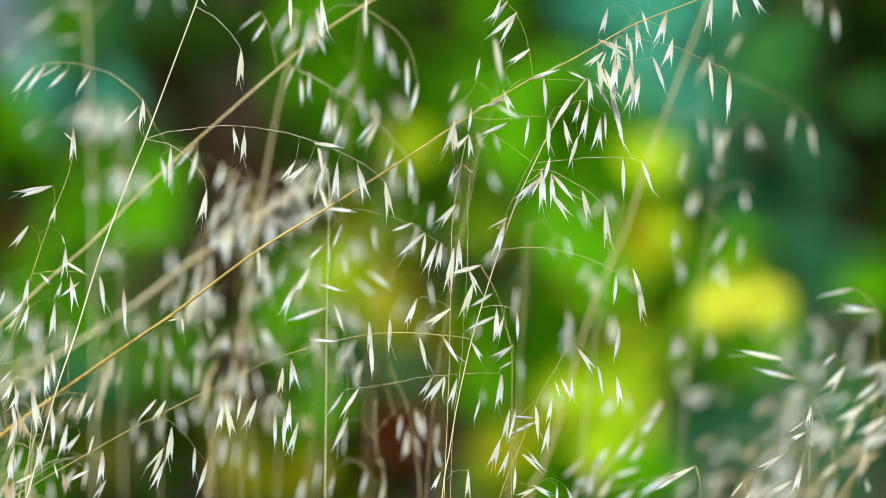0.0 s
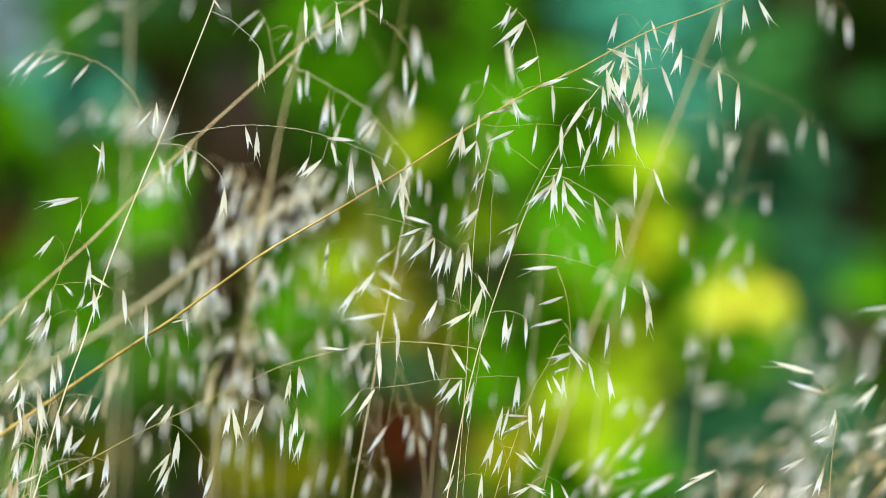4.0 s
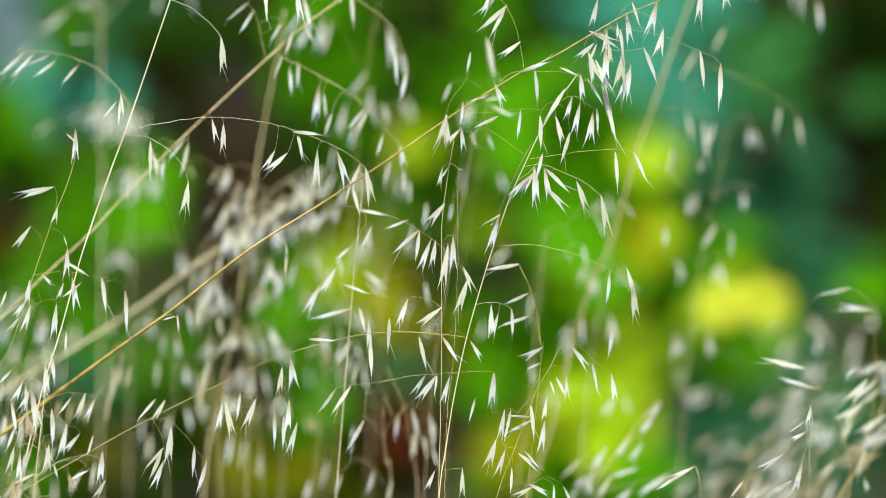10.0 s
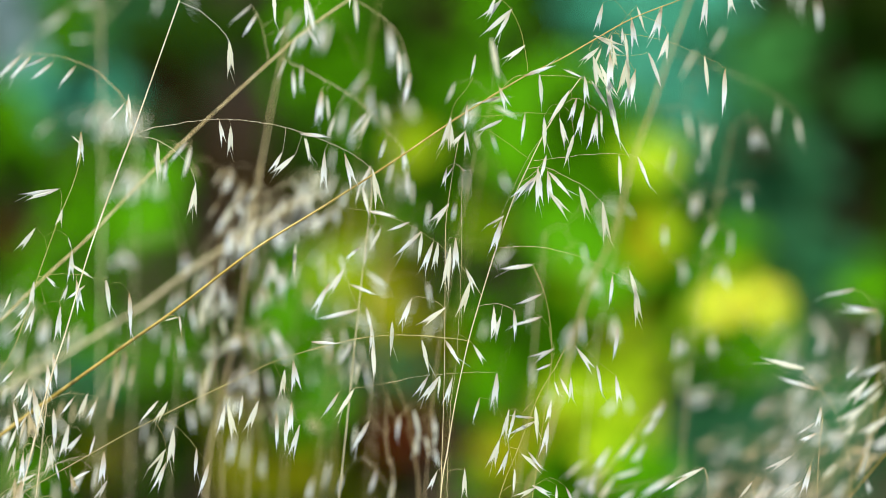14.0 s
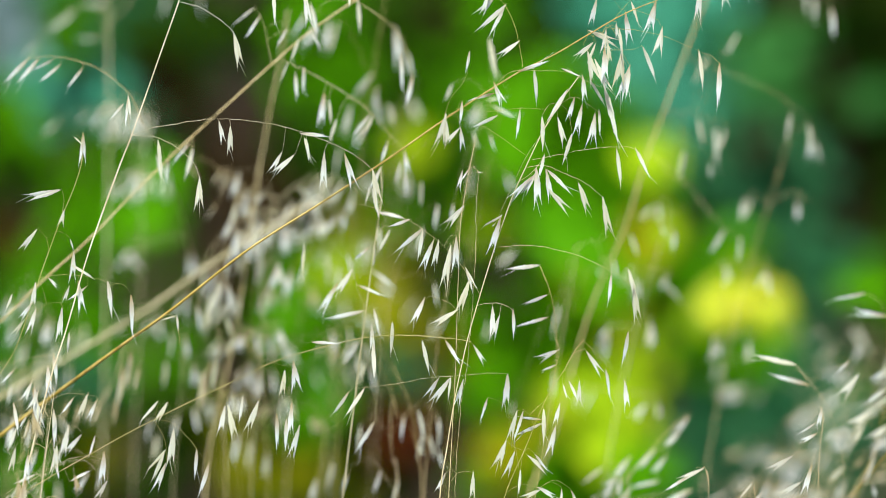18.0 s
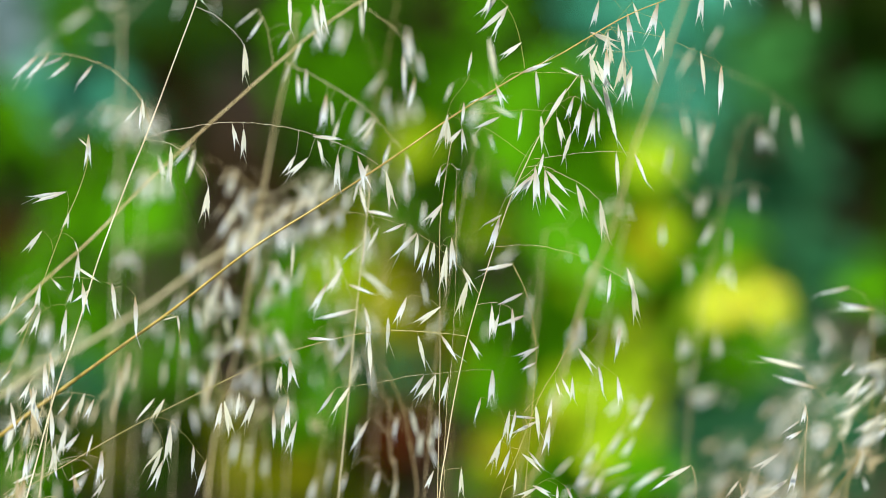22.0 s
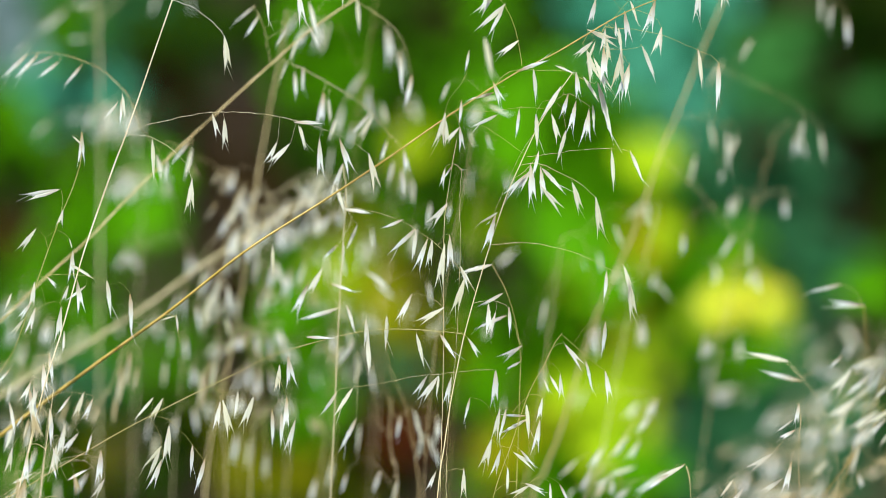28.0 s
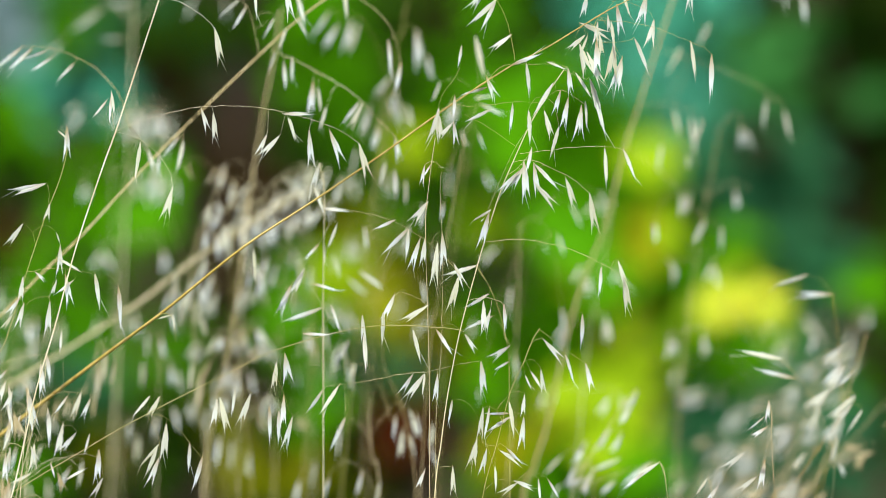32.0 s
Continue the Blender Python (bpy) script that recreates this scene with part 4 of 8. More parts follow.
oat_k.branch("k4", 0.12, 0.08, [(-301.2, 502.1), (-287.1, 513.4), (-277.1, 514.2), (-273.9, 508.2)],
    [(-275.5, 511, -277.5, 486.1, 1), (-295.2, 528.7, -297.6, 508.2, 1), (-271, 526.3, -275.1, 514.2, 1), (-297.2, 514.2, -306.4, 501.3, 1), (-294.4, 510.2, -300, 490.1, 1), (-303.2, 502.1, -312.1, 490.1, 1), (-311.3, 520.2, -315.3, 508.2, 0)])
oat_l = Oat("wild_oat", -199.8, 2.3114, "bowed wild oat stalk hanging its spikelets in a row", "straw", "pale", (-199.8, 0))
oat_l.stem(0.44, 0.3, [(-199.8, -5, 750), (-200.4, 310.4, 600), (-204.7, 531.4, 350), (-204.9, 615.3, 100), (-212.1, 641.6)])
oat_l.branch("l1", 0.30, 0.15, [(-212.1, 641.6), (-222.3, 661.0), (-241, 677.0), (-262.7, 684.6), (-283.4, 686.6), (-299.2, 684.0)],
    [(-299.6, 683.8, -316.6, 663.1, 0), (-290.9, 683.8, -306.6, 663.9, 0), (-280.5, 684.2, -295.8, 674.7, 0), (-275.5, 681.3, -290.5, 665.6, 0), (-258.5, 679.7, -269.3, 663.1, 0), (-292.5, 683, -299.2, 670.6, 0)])
oat_m = Oat("wild_oat", -342.1, 2.2614, "low tuft of wild oat stalks with dense bright spikelets", "straw", "pale", (-317.8, 242.3))
oat_m.stem(0.36, 0.20, [(-342.1, -5), (-317.8, 282.9), (-305.7, 363.9), (-293.5, 412.6), (-283.4, 449.1), (-280.5, 475.4)])
oat_m.branch("m1", 0.12, 0.08, [(-280.5, 474.2), (-293.5, 473), (-309.7, 469.3), (-325.9, 465.3)],
    [(-280.9, 475, -277.7, 451.5, 0), (-284.6, 467.3, -283, 442.6, 1), (-308.9, 463.2, -317.8, 453.1, 0)])
oat_m.branch("m2", 0.12, 0.08, [(-286.2, 438.9), (-273.2, 446.2), (-261.1, 446.2), (-250.9, 444.2)],
    [(-265.9, 443.8, -275.7, 430, 0), (-257, 445.8, -263.5, 428, 1), (-249.7, 441.8, -256.2, 426.8, 1), (-270, 490.4, -270.4, 474.2, 0)])
oat_m.branch("m3", 0.12, 0.08, [(-289.4, 428.8), (-280.5, 430.8), (-273.2, 426.8), (-270.4, 421.9)],
    [(-280.5, 434.9, -278.5, 405.7, 0), (-270.8, 423.5, -275.3, 399.6, 1), (-261.5, 416.6, -272.4, 403.7, 1), (-295.5, 449.9, -288.6, 415.8, 1), (-294.3, 445, -290.3, 418.7, 0)])
oat_m.branch("m4", 0.12, 0.08, [(-293.5, 412.6), (-305.7, 428.8), (-308.9, 436.9)],
    [(-308.9, 439.7, -303.6, 415.8, 0), (-307.3, 421.5, -313, 403.7, 0), (-307.7, 407.3, -312.1, 387.4, 1), (-299.6, 430.8, -305.7, 420.7, 0)])
oat_m.branch("m5", 0.13, 0.08, [(-301.6, 380.1), (-277.3, 396.4), (-257, 402.4), (-244.8, 400.4)],
    [(-242.8, 405.3, -244.8, 383.4, 1), (-249.7, 416.6, -253, 403.7, 0), (-240.8, 385, -248.9, 371.2, 1), (-278.1, 396.4, -275.3, 387.4, 0), (-293.5, 388.3, -309.7, 380.1, 0), (-267.1, 384.2, -253, 392.3, 0)])
oat_j = Oat("wild_oat", 18.5, 2.2394, "slim wild oat stalk with loose spikelets over lime foliage", "green", "pale", (26.5, 265.4))
oat_j.stem(0.36, 0.20, [(18.5, -5), (31.3, 325.6), (40.5, 373.8), (54.6, 409.9), (68.6, 446), (80.7, 466.1), (88.7, 481.4), (93.9, 487.4)])
oat_j.branch("j1", 0.12, 0.08, [(80.7, 466.1), (86.7, 478.1), (93.9, 480.6)],
    [(95.5, 479.7, 107.6, 462.9, 1), (84.3, 457.7, 91.5, 443.6, 0), (91.5, 458.5, 91.9, 440.4, 1), (79.9, 455.3, 83.5, 444.8, 0)])
oat_j.branch("j2", 0.12, 0.08, [(93.9, 486.2), (104.8, 476.1), (112.8, 468.1), (122.8, 460.1)],
    [(110, 466.9, 114.4, 444.4, 0), (123.6, 459.3, 126.5, 437.2, 1), (125.2, 494.2, 122, 468.9, 0)])
oat_j.branch("j3", 0.12, 0.08, [(60.6, 423.9), (56.6, 433.2), (51.4, 436.4), (46.6, 434.8)],
    [(47, 435.6, 43, 413.1, 1), (51.4, 435.2, 46.2, 411.9, 0), (65.8, 438, 68.2, 412.3, 0), (77.1, 442.8, 74.7, 426, 1), (75.5, 426.8, 71.5, 401.9, 1)])
oat_j.branch("j4", 0.11, 0.08, [(64.6, 432), (66.6, 429.2), (65.4, 428)],
    [(65.8, 430, 46.6, 431.2, 0), (65.8, 426.8, 48.2, 417.9, 0)])
oat_j.branch("j5", 0.12, 0.08, [(53.8, 407.9), (46.6, 409.9), (41.3, 413.1)],
    [(40.9, 413.9, 34.5, 393.8, 2), (47, 406.7, 40.1, 386.6, 1), (56.2, 404.3, 71.9, 392.2, 1), (61, 405.9, 71.5, 393, 0), (51.4, 393.8, 50.6, 374.6, 0)])
oat_j.branch("j6", 0.12, 0.08, [(42.6, 377.8), (52.6, 383.8), (64.6, 381.8)],
    [(66.6, 381, 51.4, 373, 1), (63.4, 382.6, 76.7, 375.4, 1), (80.7, 381.8, 80.7, 365.7, 0), (87.5, 381, 94.7, 365.7, 0), (26.5, 444, 21.7, 426, 0)])
oat_n = Oat("wild_oat", 270.8, 2.2514, "low straggling wild oat stalk over shaded foliage", "straw", "pale", (206, 91))
oat_n.stem(0.32, 0.18, [(270.8, -5), (264.8, 304.2), (261.5, 372.8), (262.3, 413.2), (263.9, 429.3), (261.9, 438.6)])
oat_n.branch("n1", 0.12, 0.08, [(263.1, 419.2), (264.3, 431.3), (262.3, 438.2)],
    [(262.3, 438.2, 259.1, 423.3, 1), (258.3, 426.9, 245.4, 417.6, 0), (259.5, 419.6, 247, 412.8, 1), (242.6, 402.7, 224.4, 390.6, 1), (255.9, 397, 250.2, 374.4, 1), (249.4, 384.9, 233.7, 374.4, 1)])
oat_n2 = Oat("wild_oat", 237, 2.1464, "leaning wild oat stalk with two flat silvery spikelets", "straw", "pale", (116, 190))
oat_n2.stem(0.22, 0.12, [(237, -5), (248.6, 304.1), (265.9, 388.8), (260.9, 427.3), (252.4, 448.4), (240.9, 463.8), (231.2, 475)])
oat_n2.branch("n2", 0.12, 0.08, [(240.9, 463.8), (237, 467.7), (231.2, 473.4)],
    [(232.4, 474.6, 203.5, 479.6, 0), (240.1, 461.9, 210.5, 468, 0), (273.6, 470.4, 259.3, 451.1, 2), (267.8, 479.2, 258.2, 469.6, 0)])
oat_n3 = Oat("wild_oat", 244.5, 2.1114, "tawny wild oat stalk crowded with half-open spikelets", "orange", "pale", (167, 227))
oat_n3.stem(0.44, 0.20, [(244.5, -5), (261.5, 338.4), (271, 383.8), (282.4, 414.1), (289.9, 452), (290.7, 482.3), (289.9, 508)])
oat_n3.branch("n3", 0.12, 0.08, [(282.4, 414.1), (288, 436.8), (291.8, 455.8)],
    [(281.6, 446.7, 263.4, 432.3, 2), (291.8, 461.8, 274.8, 447.4, 0), (296.7, 438.7, 276.7, 424.7, 1), (294.5, 474.7, 277.8, 464.8, 1), (284.2, 414.1, 277.1, 393.3, 1), (282.4, 397.1, 286.1, 385.7, 1)])
oat_n3.branch("n4", 0.12, 0.08, [(289.9, 508), (284.2, 518.2), (275.5, 523.1)],
    [(275.5, 523.5, 251.3, 517.8, 0), (290.7, 508.4, 264.6, 510.6, 1)])
oat_o = Oat("wild_oat", -486.5, 2.3314, "thick tawny wild oat stalk slanting up through the stand", "straw", "pale", (-369.4, 400))
oat_o.stem(1.00, 0.60, [(-486.5, -5), (-423.8, 337.3), (-356.9, 458.5), (-306.8, 513.6), (-260.8, 554.6), (-227.4, 588), (-189.7, 623.6), (-152.1, 657), (-118.7, 686.2), (-93.6, 707.1), (-60.2, 729.3), (-35.1, 742.7)])
oat_o.branch("o1", 0.24, 0.14, [(-114.1, 685.4), (-97.8, 678.3), (-81.1, 668.7), (-64.4, 658.2), (-52.7, 649.0), (-39.3, 633.6), (-25.9, 618.1)],
    [(-110.7, 684.1, -116.6, 669.1, 0), (-105.3, 676.6, -103.6, 654.9, 0), (-98.6, 680.0, -99.5, 659.9, 0), (-84.0, 661.6, -87.8, 634.0, 1), (-80.7, 656.6, -78.6, 636.5, 0), (-75.2, 641.5, -81.1, 623.1, 0), (-47.6, 644.0, -59.3, 623.1, 1), (-50.1, 644.9, -64.4, 628.1, 0), (-37.6, 625.2, -42.6, 608.1, 0), (-25.5, 618.1, -22.6, 598.1, 1)])
oat_o.branch("o2", 0.22, 0.14, [(-60.2, 729.3), (-39.3, 715.5), (-24.7, 698.8), (-18.4, 673.7)],
    [(-58.1, 731, -56, 704.2, 0), (-27.2, 690, -25.9, 662.4, 0), (-18.4, 673.7, -23.4, 649.9, 0), (-93.6, 728, -87.3, 700.9, 0), (-93.6, 709.2, -85.3, 692.5, 0)])
oat_o.branch("o3", 0.19, 0.12, [(-122.9, 682.9), (-127, 709.2), (-133.3, 723.9)],
    [(-134.6, 724.7, -150.5, 711.7, 0), (-130, 718.8, -140.4, 701.7, 0), (-110.3, 709.2, -118.7, 694.6, 0), (-102, 700.9, -108.2, 684.2, 0)])
oat_o.branch("o4", 0.22, 0.14, [(-189.7, 623.6), (-181.4, 629.8), (-185.6, 613.1)],
    [(-183.5, 626.5, -198.1, 608.9, 0), (-181.4, 621.5, -187.6, 596.4, 0), (-200.2, 615.2, -202.3, 594.3, 0), (-208.5, 617.3, -202.3, 596.4, 1)])
oat_p = Oat("wild_oat", -602.6, 2.5014, "soft thick straw stalk leaning behind the others", "pale", "pale", (-376, 231))
oat_p.stem(1.60, 1.00, [(-602.6, -5), (-508.5, 308.3), (-418.8, 389), (-351.5, 437.5), (-293.3, 474.2), (-239.4, 510.1), (-199.1, 541.5), (-154.2, 570.6), (-127.3, 588.6), (-100.4, 599.8)])
oat_p.branch("p1", 0.24, 0.18, [(-199.1, 541.5), (-172.2, 559.4), (-158.7, 568.4)],
    [(-190.1, 541.5, -199.1, 514.6, 0), (-183.4, 532.5, -192.4, 501.1, 0), (-174.4, 568.4, -178.9, 546, 0), (-169.9, 563.9, -172.2, 532.5, 0), (-158.7, 577.4, -161, 550.4, 0), (-143, 575.1, -154.2, 559.4, 0), (-136.3, 572.9, -125.1, 568.4, 0), (-194.6, 512.3, -196.8, 485.4, 0), (-178.9, 514.6, -194.6, 492.2, 0)])
oat_p.branch("p2", 0.24, 0.18, [(-127.3, 588.6), (-113.9, 604.3), (-107.2, 613.2)],
    [(-127.3, 608.7, -109.4, 590.8, 0), (-118.4, 599.8, -107.2, 577.4, 0), (-113.9, 613.2, -118.4, 595.3, 0), (-154.2, 581.8, -161, 568.4, 0), (-140.8, 586.3, -136.3, 568.4, 0), (-217, 519.1, -223.8, 496.6, 0), (-212.5, 523.5, -212.5, 496.6, 0)])
oat_p.branch("p3", 0.24, 0.17, [(-154.2, 570.6), (-136.3, 580.9), (-113.9, 590.8)],
    [(-158.3, 567.9, -158.3, 549.6, 0), (-177.1, 584.5, -186.1, 560.3, 0), (-159.6, 589, -165.5, 571.1, 0), (-156, 576.5, -162.3, 554.5, 0), (-109, 586.8, -107.2, 564.3, 1), (-95.1, 586.8, -108.1, 566.1, 0), (-120.2, 596.6, -125.6, 576, 0), (-96.4, 580.9, -118.4, 570.2, 0), (-99.5, 618.2, -113.4, 598, 1), (-161.9, 587.7, -164.1, 566.6, 0), (-152.5, 578.7, -158.3, 562.1, 1), (-91.5, 614.6, -99.1, 592.6, 0), (-91.9, 590.4, -89.2, 572, 1)])
oat_p.branch("p4", 0.24, 0.17, [(-163.2, 566.1), (-147.5, 573.8), (-127.3, 582.7)],
    [(-140.3, 577.4, -137.2, 554.9, 1), (-130, 580.5, -136.3, 563.9, 0), (-154.7, 602.9, -165.5, 588.1, 0), (-153.4, 567.5, -156.9, 550, 0), (-114.8, 587.2, -119.7, 567.9, 0), (-111.2, 617.7, -105.4, 595.7, 0), (-153.4, 574.7, -150.7, 556.7, 0), (-126.4, 576.9, -122.9, 557.2, 0), (-164.1, 574.7, -175.3, 558.5, 0), (-140.3, 575.1, -130, 560.3, 0), (-174, 564.8, -169, 546.9, 0), (-130.9, 595.7, -138.1, 580, 1), (-153.4, 560.3, -158.3, 541.9, 0)])
oat_p.branch("p5", 0.2, 0.14, [(-154, 571), (-148, 592), (-140, 600)],
    [(-174, 618, -179, 595, 1), (-167, 604, -171, 581, 0), (-172, 568, -177, 544, 1), (-158, 571, -161, 546, 1), (-145, 584, -149, 557, 0), (-134, 575, -137, 550, 1), (-127, 593, -107, 601, 0), (-109, 604, -114, 582, 1), (-98, 611, -103, 591, 0), (-83, 605, -87, 584, 1), (-154, 550, -158, 527, 0), (-141, 546, -144, 524, 1)])
oat_q = Oat("wild_oat", -92, 2.2914, "upright pale wild oat stalk with soft clustered spikelets", "pale", "pale", (-87.9, 258.8))
oat_q.stem(0.64, 0.32, [(-92, -5), (-87.1, 279.3), (-85.8, 368.9), (-85, 443.6), (-84.6, 501.1), (-83.4, 558.6), (-82.6, 591.5), (-85.8, 612)])
oat_q.branch("q1", 0.14, 0.10, [(-83.4, 558.6), (-77.6, 573), (-81.7, 579.2)],
    [(-83, 579.2, -65.3, 577.5, 0), (-89.5, 595.6, -83, 578.3, 0), (-73.5, 567.7, -80.5, 548.4, 0), (-87.1, 553.3, -98.2, 541.4, 0), (-91.2, 597.6, -92.8, 587.4, 0), (-85, 612, -89.5, 597.6, 1), (-83.4, 554.5, -82.6, 538.1, 0)])
oat_q.branch("q2", 0.14, 0.10, [(-84.6, 507.3), (-92, 521.7), (-96.9, 534.8)],
    [(-97.3, 536, -107.6, 515.5, 1), (-107.2, 524.5, -117.5, 500.3, 1), (-85, 507.3, -114.6, 496.2, 0), (-92, 524.9, -71.5, 519.2, 0), (-78.9, 509.3, -71.5, 488.8, 0), (-134.3, 550.4, -133.1, 524.9, 0), (-69.4, 427.2, -80.5, 402.5, 0)])
oat_r = Oat("wild_oat", 43, 2.5014, "stout stalk rising before the blue-green shade", "tan", "pale", (52, 254.5))
oat_r.stem(1.12, 0.64, [(43, -5), (65.5, 321.8), (78.9, 375.6), (90.1, 407), (110.3, 478.7), (124.7, 519.1), (146.2, 568.4), (164.1, 626.7), (176.7, 658.1), (193.3, 702.9), (211.2, 747.7), (226.9, 783.6)])
oat_r.branch("r1", 0.19, 0.12, [(193.3, 702.9), (226.9, 689.5), (262.8, 673.8), (291.9, 651.3)],
    [(277.1, 656.7, 273.5, 633.4, 0), (291.5, 648.2, 295.5, 623.1, 0)])
oat_r.branch("r2", 0.19, 0.12, [(164.1, 626.7), (195.5, 599.8), (217.9, 572.9), (236.8, 557.2)],
    [(224.6, 564.8, 212.5, 543.7, 0), (236.8, 559.4, 235.9, 537, 0), (184.3, 566.1, 184.3, 546, 0)])
oat_r.branch("r3", 0.22, 0.14, [(176.7, 658.1), (200, 658.1), (213.4, 653.6)],
    [(204.5, 653.6, 209, 631.2, 0), (217.9, 646.9, 220.2, 613.2, 0), (226.9, 644.6, 217.9, 622.2, 0), (236.8, 720.8, 226.9, 702.9, 0), (213.4, 702.9, 200, 680.5, 0), (193.3, 626.7, 188.8, 604.3, 0), (213.4, 617.7, 214.3, 604.3, 0)])
oat_r.branch("r4", 0.19, 0.12, [(217.9, 765.7), (258.3, 765.7), (289.7, 761.2), (311.2, 743.3)],
    [(289.7, 756.7, 290.6, 734.3, 0), (298.6, 750, 297.7, 727.6, 0), (310.7, 741, 313, 714.1, 0)])
oat_s = Oat("wild_oat", -291.7, 2.65, "upright straw stalk, soft and pale", "pale", "pale", (-292.6, 142))
oat_s.stem(0.72, 0.48, [(-292, -50), (-293, 332), (-294, 474), (-296, 641), (-300, 760), (-302, 807)])
oat_s.branch("s1", 0.24, 0.17, [(-296, 641), (-287, 664), (-277, 669)],
    [(-315, 664, -323, 653, 0), (-301, 669, -311, 650, 0), (-282, 667, -292, 648, 0), (-277, 664, -280, 643, 0), (-289, 664, -296, 643, 1), (-272, 669, -275, 645, 1), (-285, 655, -287, 634, 0), (-294, 657, -304, 636, 0), (-265, 653, -267, 629, 0), (-339, 657, -353, 643, 0), (-268, 664, -270, 653, 0)])
oat_s.branch("s2", 0.24, 0.17, [(-299, 740), (-320, 755), (-339, 745)],
    [(-327, 750, -351, 729, 0), (-301, 757, -323, 755, 0), (-306, 727, -327, 725, 0), (-358, 721, -370, 707, 0), (-249, 767, -254, 745, 0), (-225, 767, -220, 748, 0)])
oat_s.branch("s3", 0.24, 0.17, [(-295, 593), (-282, 612), (-270, 617)],
    [(-270, 617, -287, 608, 0), (-268, 617, -270, 588, 0), (-261, 612, -263, 593, 0), (-280, 603, -277, 586, 0)])
oat_s.branch("s4", 0.2, 0.12, [(-296, 647), (-283, 678), (-270, 673)],
    [(-302, 669, -308, 648, 1), (-292, 671, -296, 645, 0), (-282, 669, -288, 643, 1), (-275, 671, -270, 648, 0), (-266, 667, -271, 643, 1), (-286, 665, -282, 641, 0), (-258, 665, -263, 643, 0), (-296, 662, -291, 639, 1), (-271, 617, -278, 593, 1), (-261, 617, -264, 593, 0), (-256, 613, -251, 591, 0), (-267, 607, -271, 586, 1)])
oat_g = Oat("wild_oat", -95, 2.5, "soft pale wild oat stalk with broad white spikelets", "green", "pale", (-90, 190))
oat_g.stem(0.45, 0.2, [(-95, -5), (-92, 250), (-87, 461), (-77, 613), (-65, 721), (-58, 761)])
oat_g.branch("g1", 0.16, 0.1, [(-65, 721), (-58, 730), (-52, 726)],
    [(-52, 727, -47, 692, 1), (-42, 707, -38, 689, 0)])
oat_g.branch("g2", 0.16, 0.1, [(-72.6, 689.4), (-87.0, 720.8), (-100.4, 735.1), (-113.8, 736.9)],
    [(-113.8, 727.9, -124.6, 706.4, 1), (-104.0, 732.4, -108.0, 702.8, 1), (-97.7, 729.7, -104.0, 701.0, 0), (-121.0, 737.8, -134.5, 714.5, 0)])
oat_g.branch("g4", 0.16, 0.1, [(-77.1, 653.5), (-72.6, 684.9), (-69.0, 691.2)],
    [(-69.0, 691.2, -84.3, 669.7, 1), (-85.2, 665.2, -91.4, 637.4, 1), (-66.3, 672.4, -60.1, 646.4, 0), (-77.1, 651.3, -81.6, 627.5, 0), (-94.1, 630.2, -96.8, 608.7, 0)])
oat_g.branch("g3", 0.16, 0.1, [(-71, 658), (-62, 667), (-56, 665)],
    [(-56, 667, -52, 649, 1), (-65, 680, -68, 658, 0)])
oat_t = Oat("wild_oat", -201.9, 2.4814, "soft brownish stalk with withered spikelets", "straw", "tan", (-186.4, 212.4))
oat_t.stem(0.84, 0.52, [(-201.9, -5), (-186.4, 345.8), (-173, 425.9), (-157.5, 497.1), (-143.2, 590.5), (-129.9, 661.6), (-121.9, 697.2), (-115.2, 737.3)])
oat_t.branch("t1", 0.24, 0.17, [(-143.2, 590.5), (-161.9, 608.3), (-170.8, 612.7)],
    [(-161.9, 612.7, -170.8, 592.7, 0), (-153, 597.2, -161.9, 574.9, 0), (-168.6, 612.7, -177.5, 599.4, 0), (-193, 617.2, -186.4, 603.8, 0), (-144.1, 586, -153, 568.2, 0), (-173, 586, -181.9, 572.7, 0)])
oat_t.branch("t2", 0.24, 0.17, [(-157.5, 497.1), (-148.6, 474.8), (-139.7, 461.5)],
    [(-146.3, 485.9, -157.5, 468.2, 0), (-153, 483.7, -159.7, 470.4, 0), (-177.5, 461.5, -186.4, 443.7, 0), (-184.2, 452.6, -188.6, 419.2, 0), (-153, 457, -161.9, 448.1, 0)])
oat_u = Oat("wild_oat", 62, 2.42, "soft wild oat stalk with broad pale spikelets before lime leaves", "straw", "pale", (53, 202))
oat_u.stem(0.5, 0.22, [(62, -5), (76, 200), (109, 348), (129, 385), (151, 416), (168, 435)])
oat_u.branch("u1", 0.17, 0.12, [(151, 416), (164, 430), (170, 432)],
    [(170, 432, 162, 420, 1), (163, 421, 151, 406, 1)])
oat_u.branch("u2", 0.17, 0.12, [(129, 385), (140, 400), (151, 404)],
    [(146, 405, 132, 386, 1), (155, 401, 144, 384, 1), (151, 381, 128, 373, 0)])
oat_u.branch("u3", 0.17, 0.12, [(118, 368), (125, 389), (127, 397)],
    [(127, 397, 116, 379, 1), (118, 381, 108, 360, 1), (130, 374, 118, 355, 1), (106, 387, 91, 372, 0)])
oat_u.branch("u4", 0.17, 0.12, [(118, 361), (146, 370), (174, 376)],
    [(176, 377, 149, 360, 0), (146, 366, 133, 355, 1), (103, 366, 96, 353, 0)])
oat_v = Oat("wild_oat", -61.7, 2.3914, "soft wild oat stalk with pale clumped spikelets", "tan", "pale", (-40.3, 224.6))
oat_v.stem(0.52, 0.28, [(-61.7, -5), (-40.3, 267.5), (-18.9, 353.2), (-21, 396.1), (-27.4, 430.4), (-40.3, 460.4)])
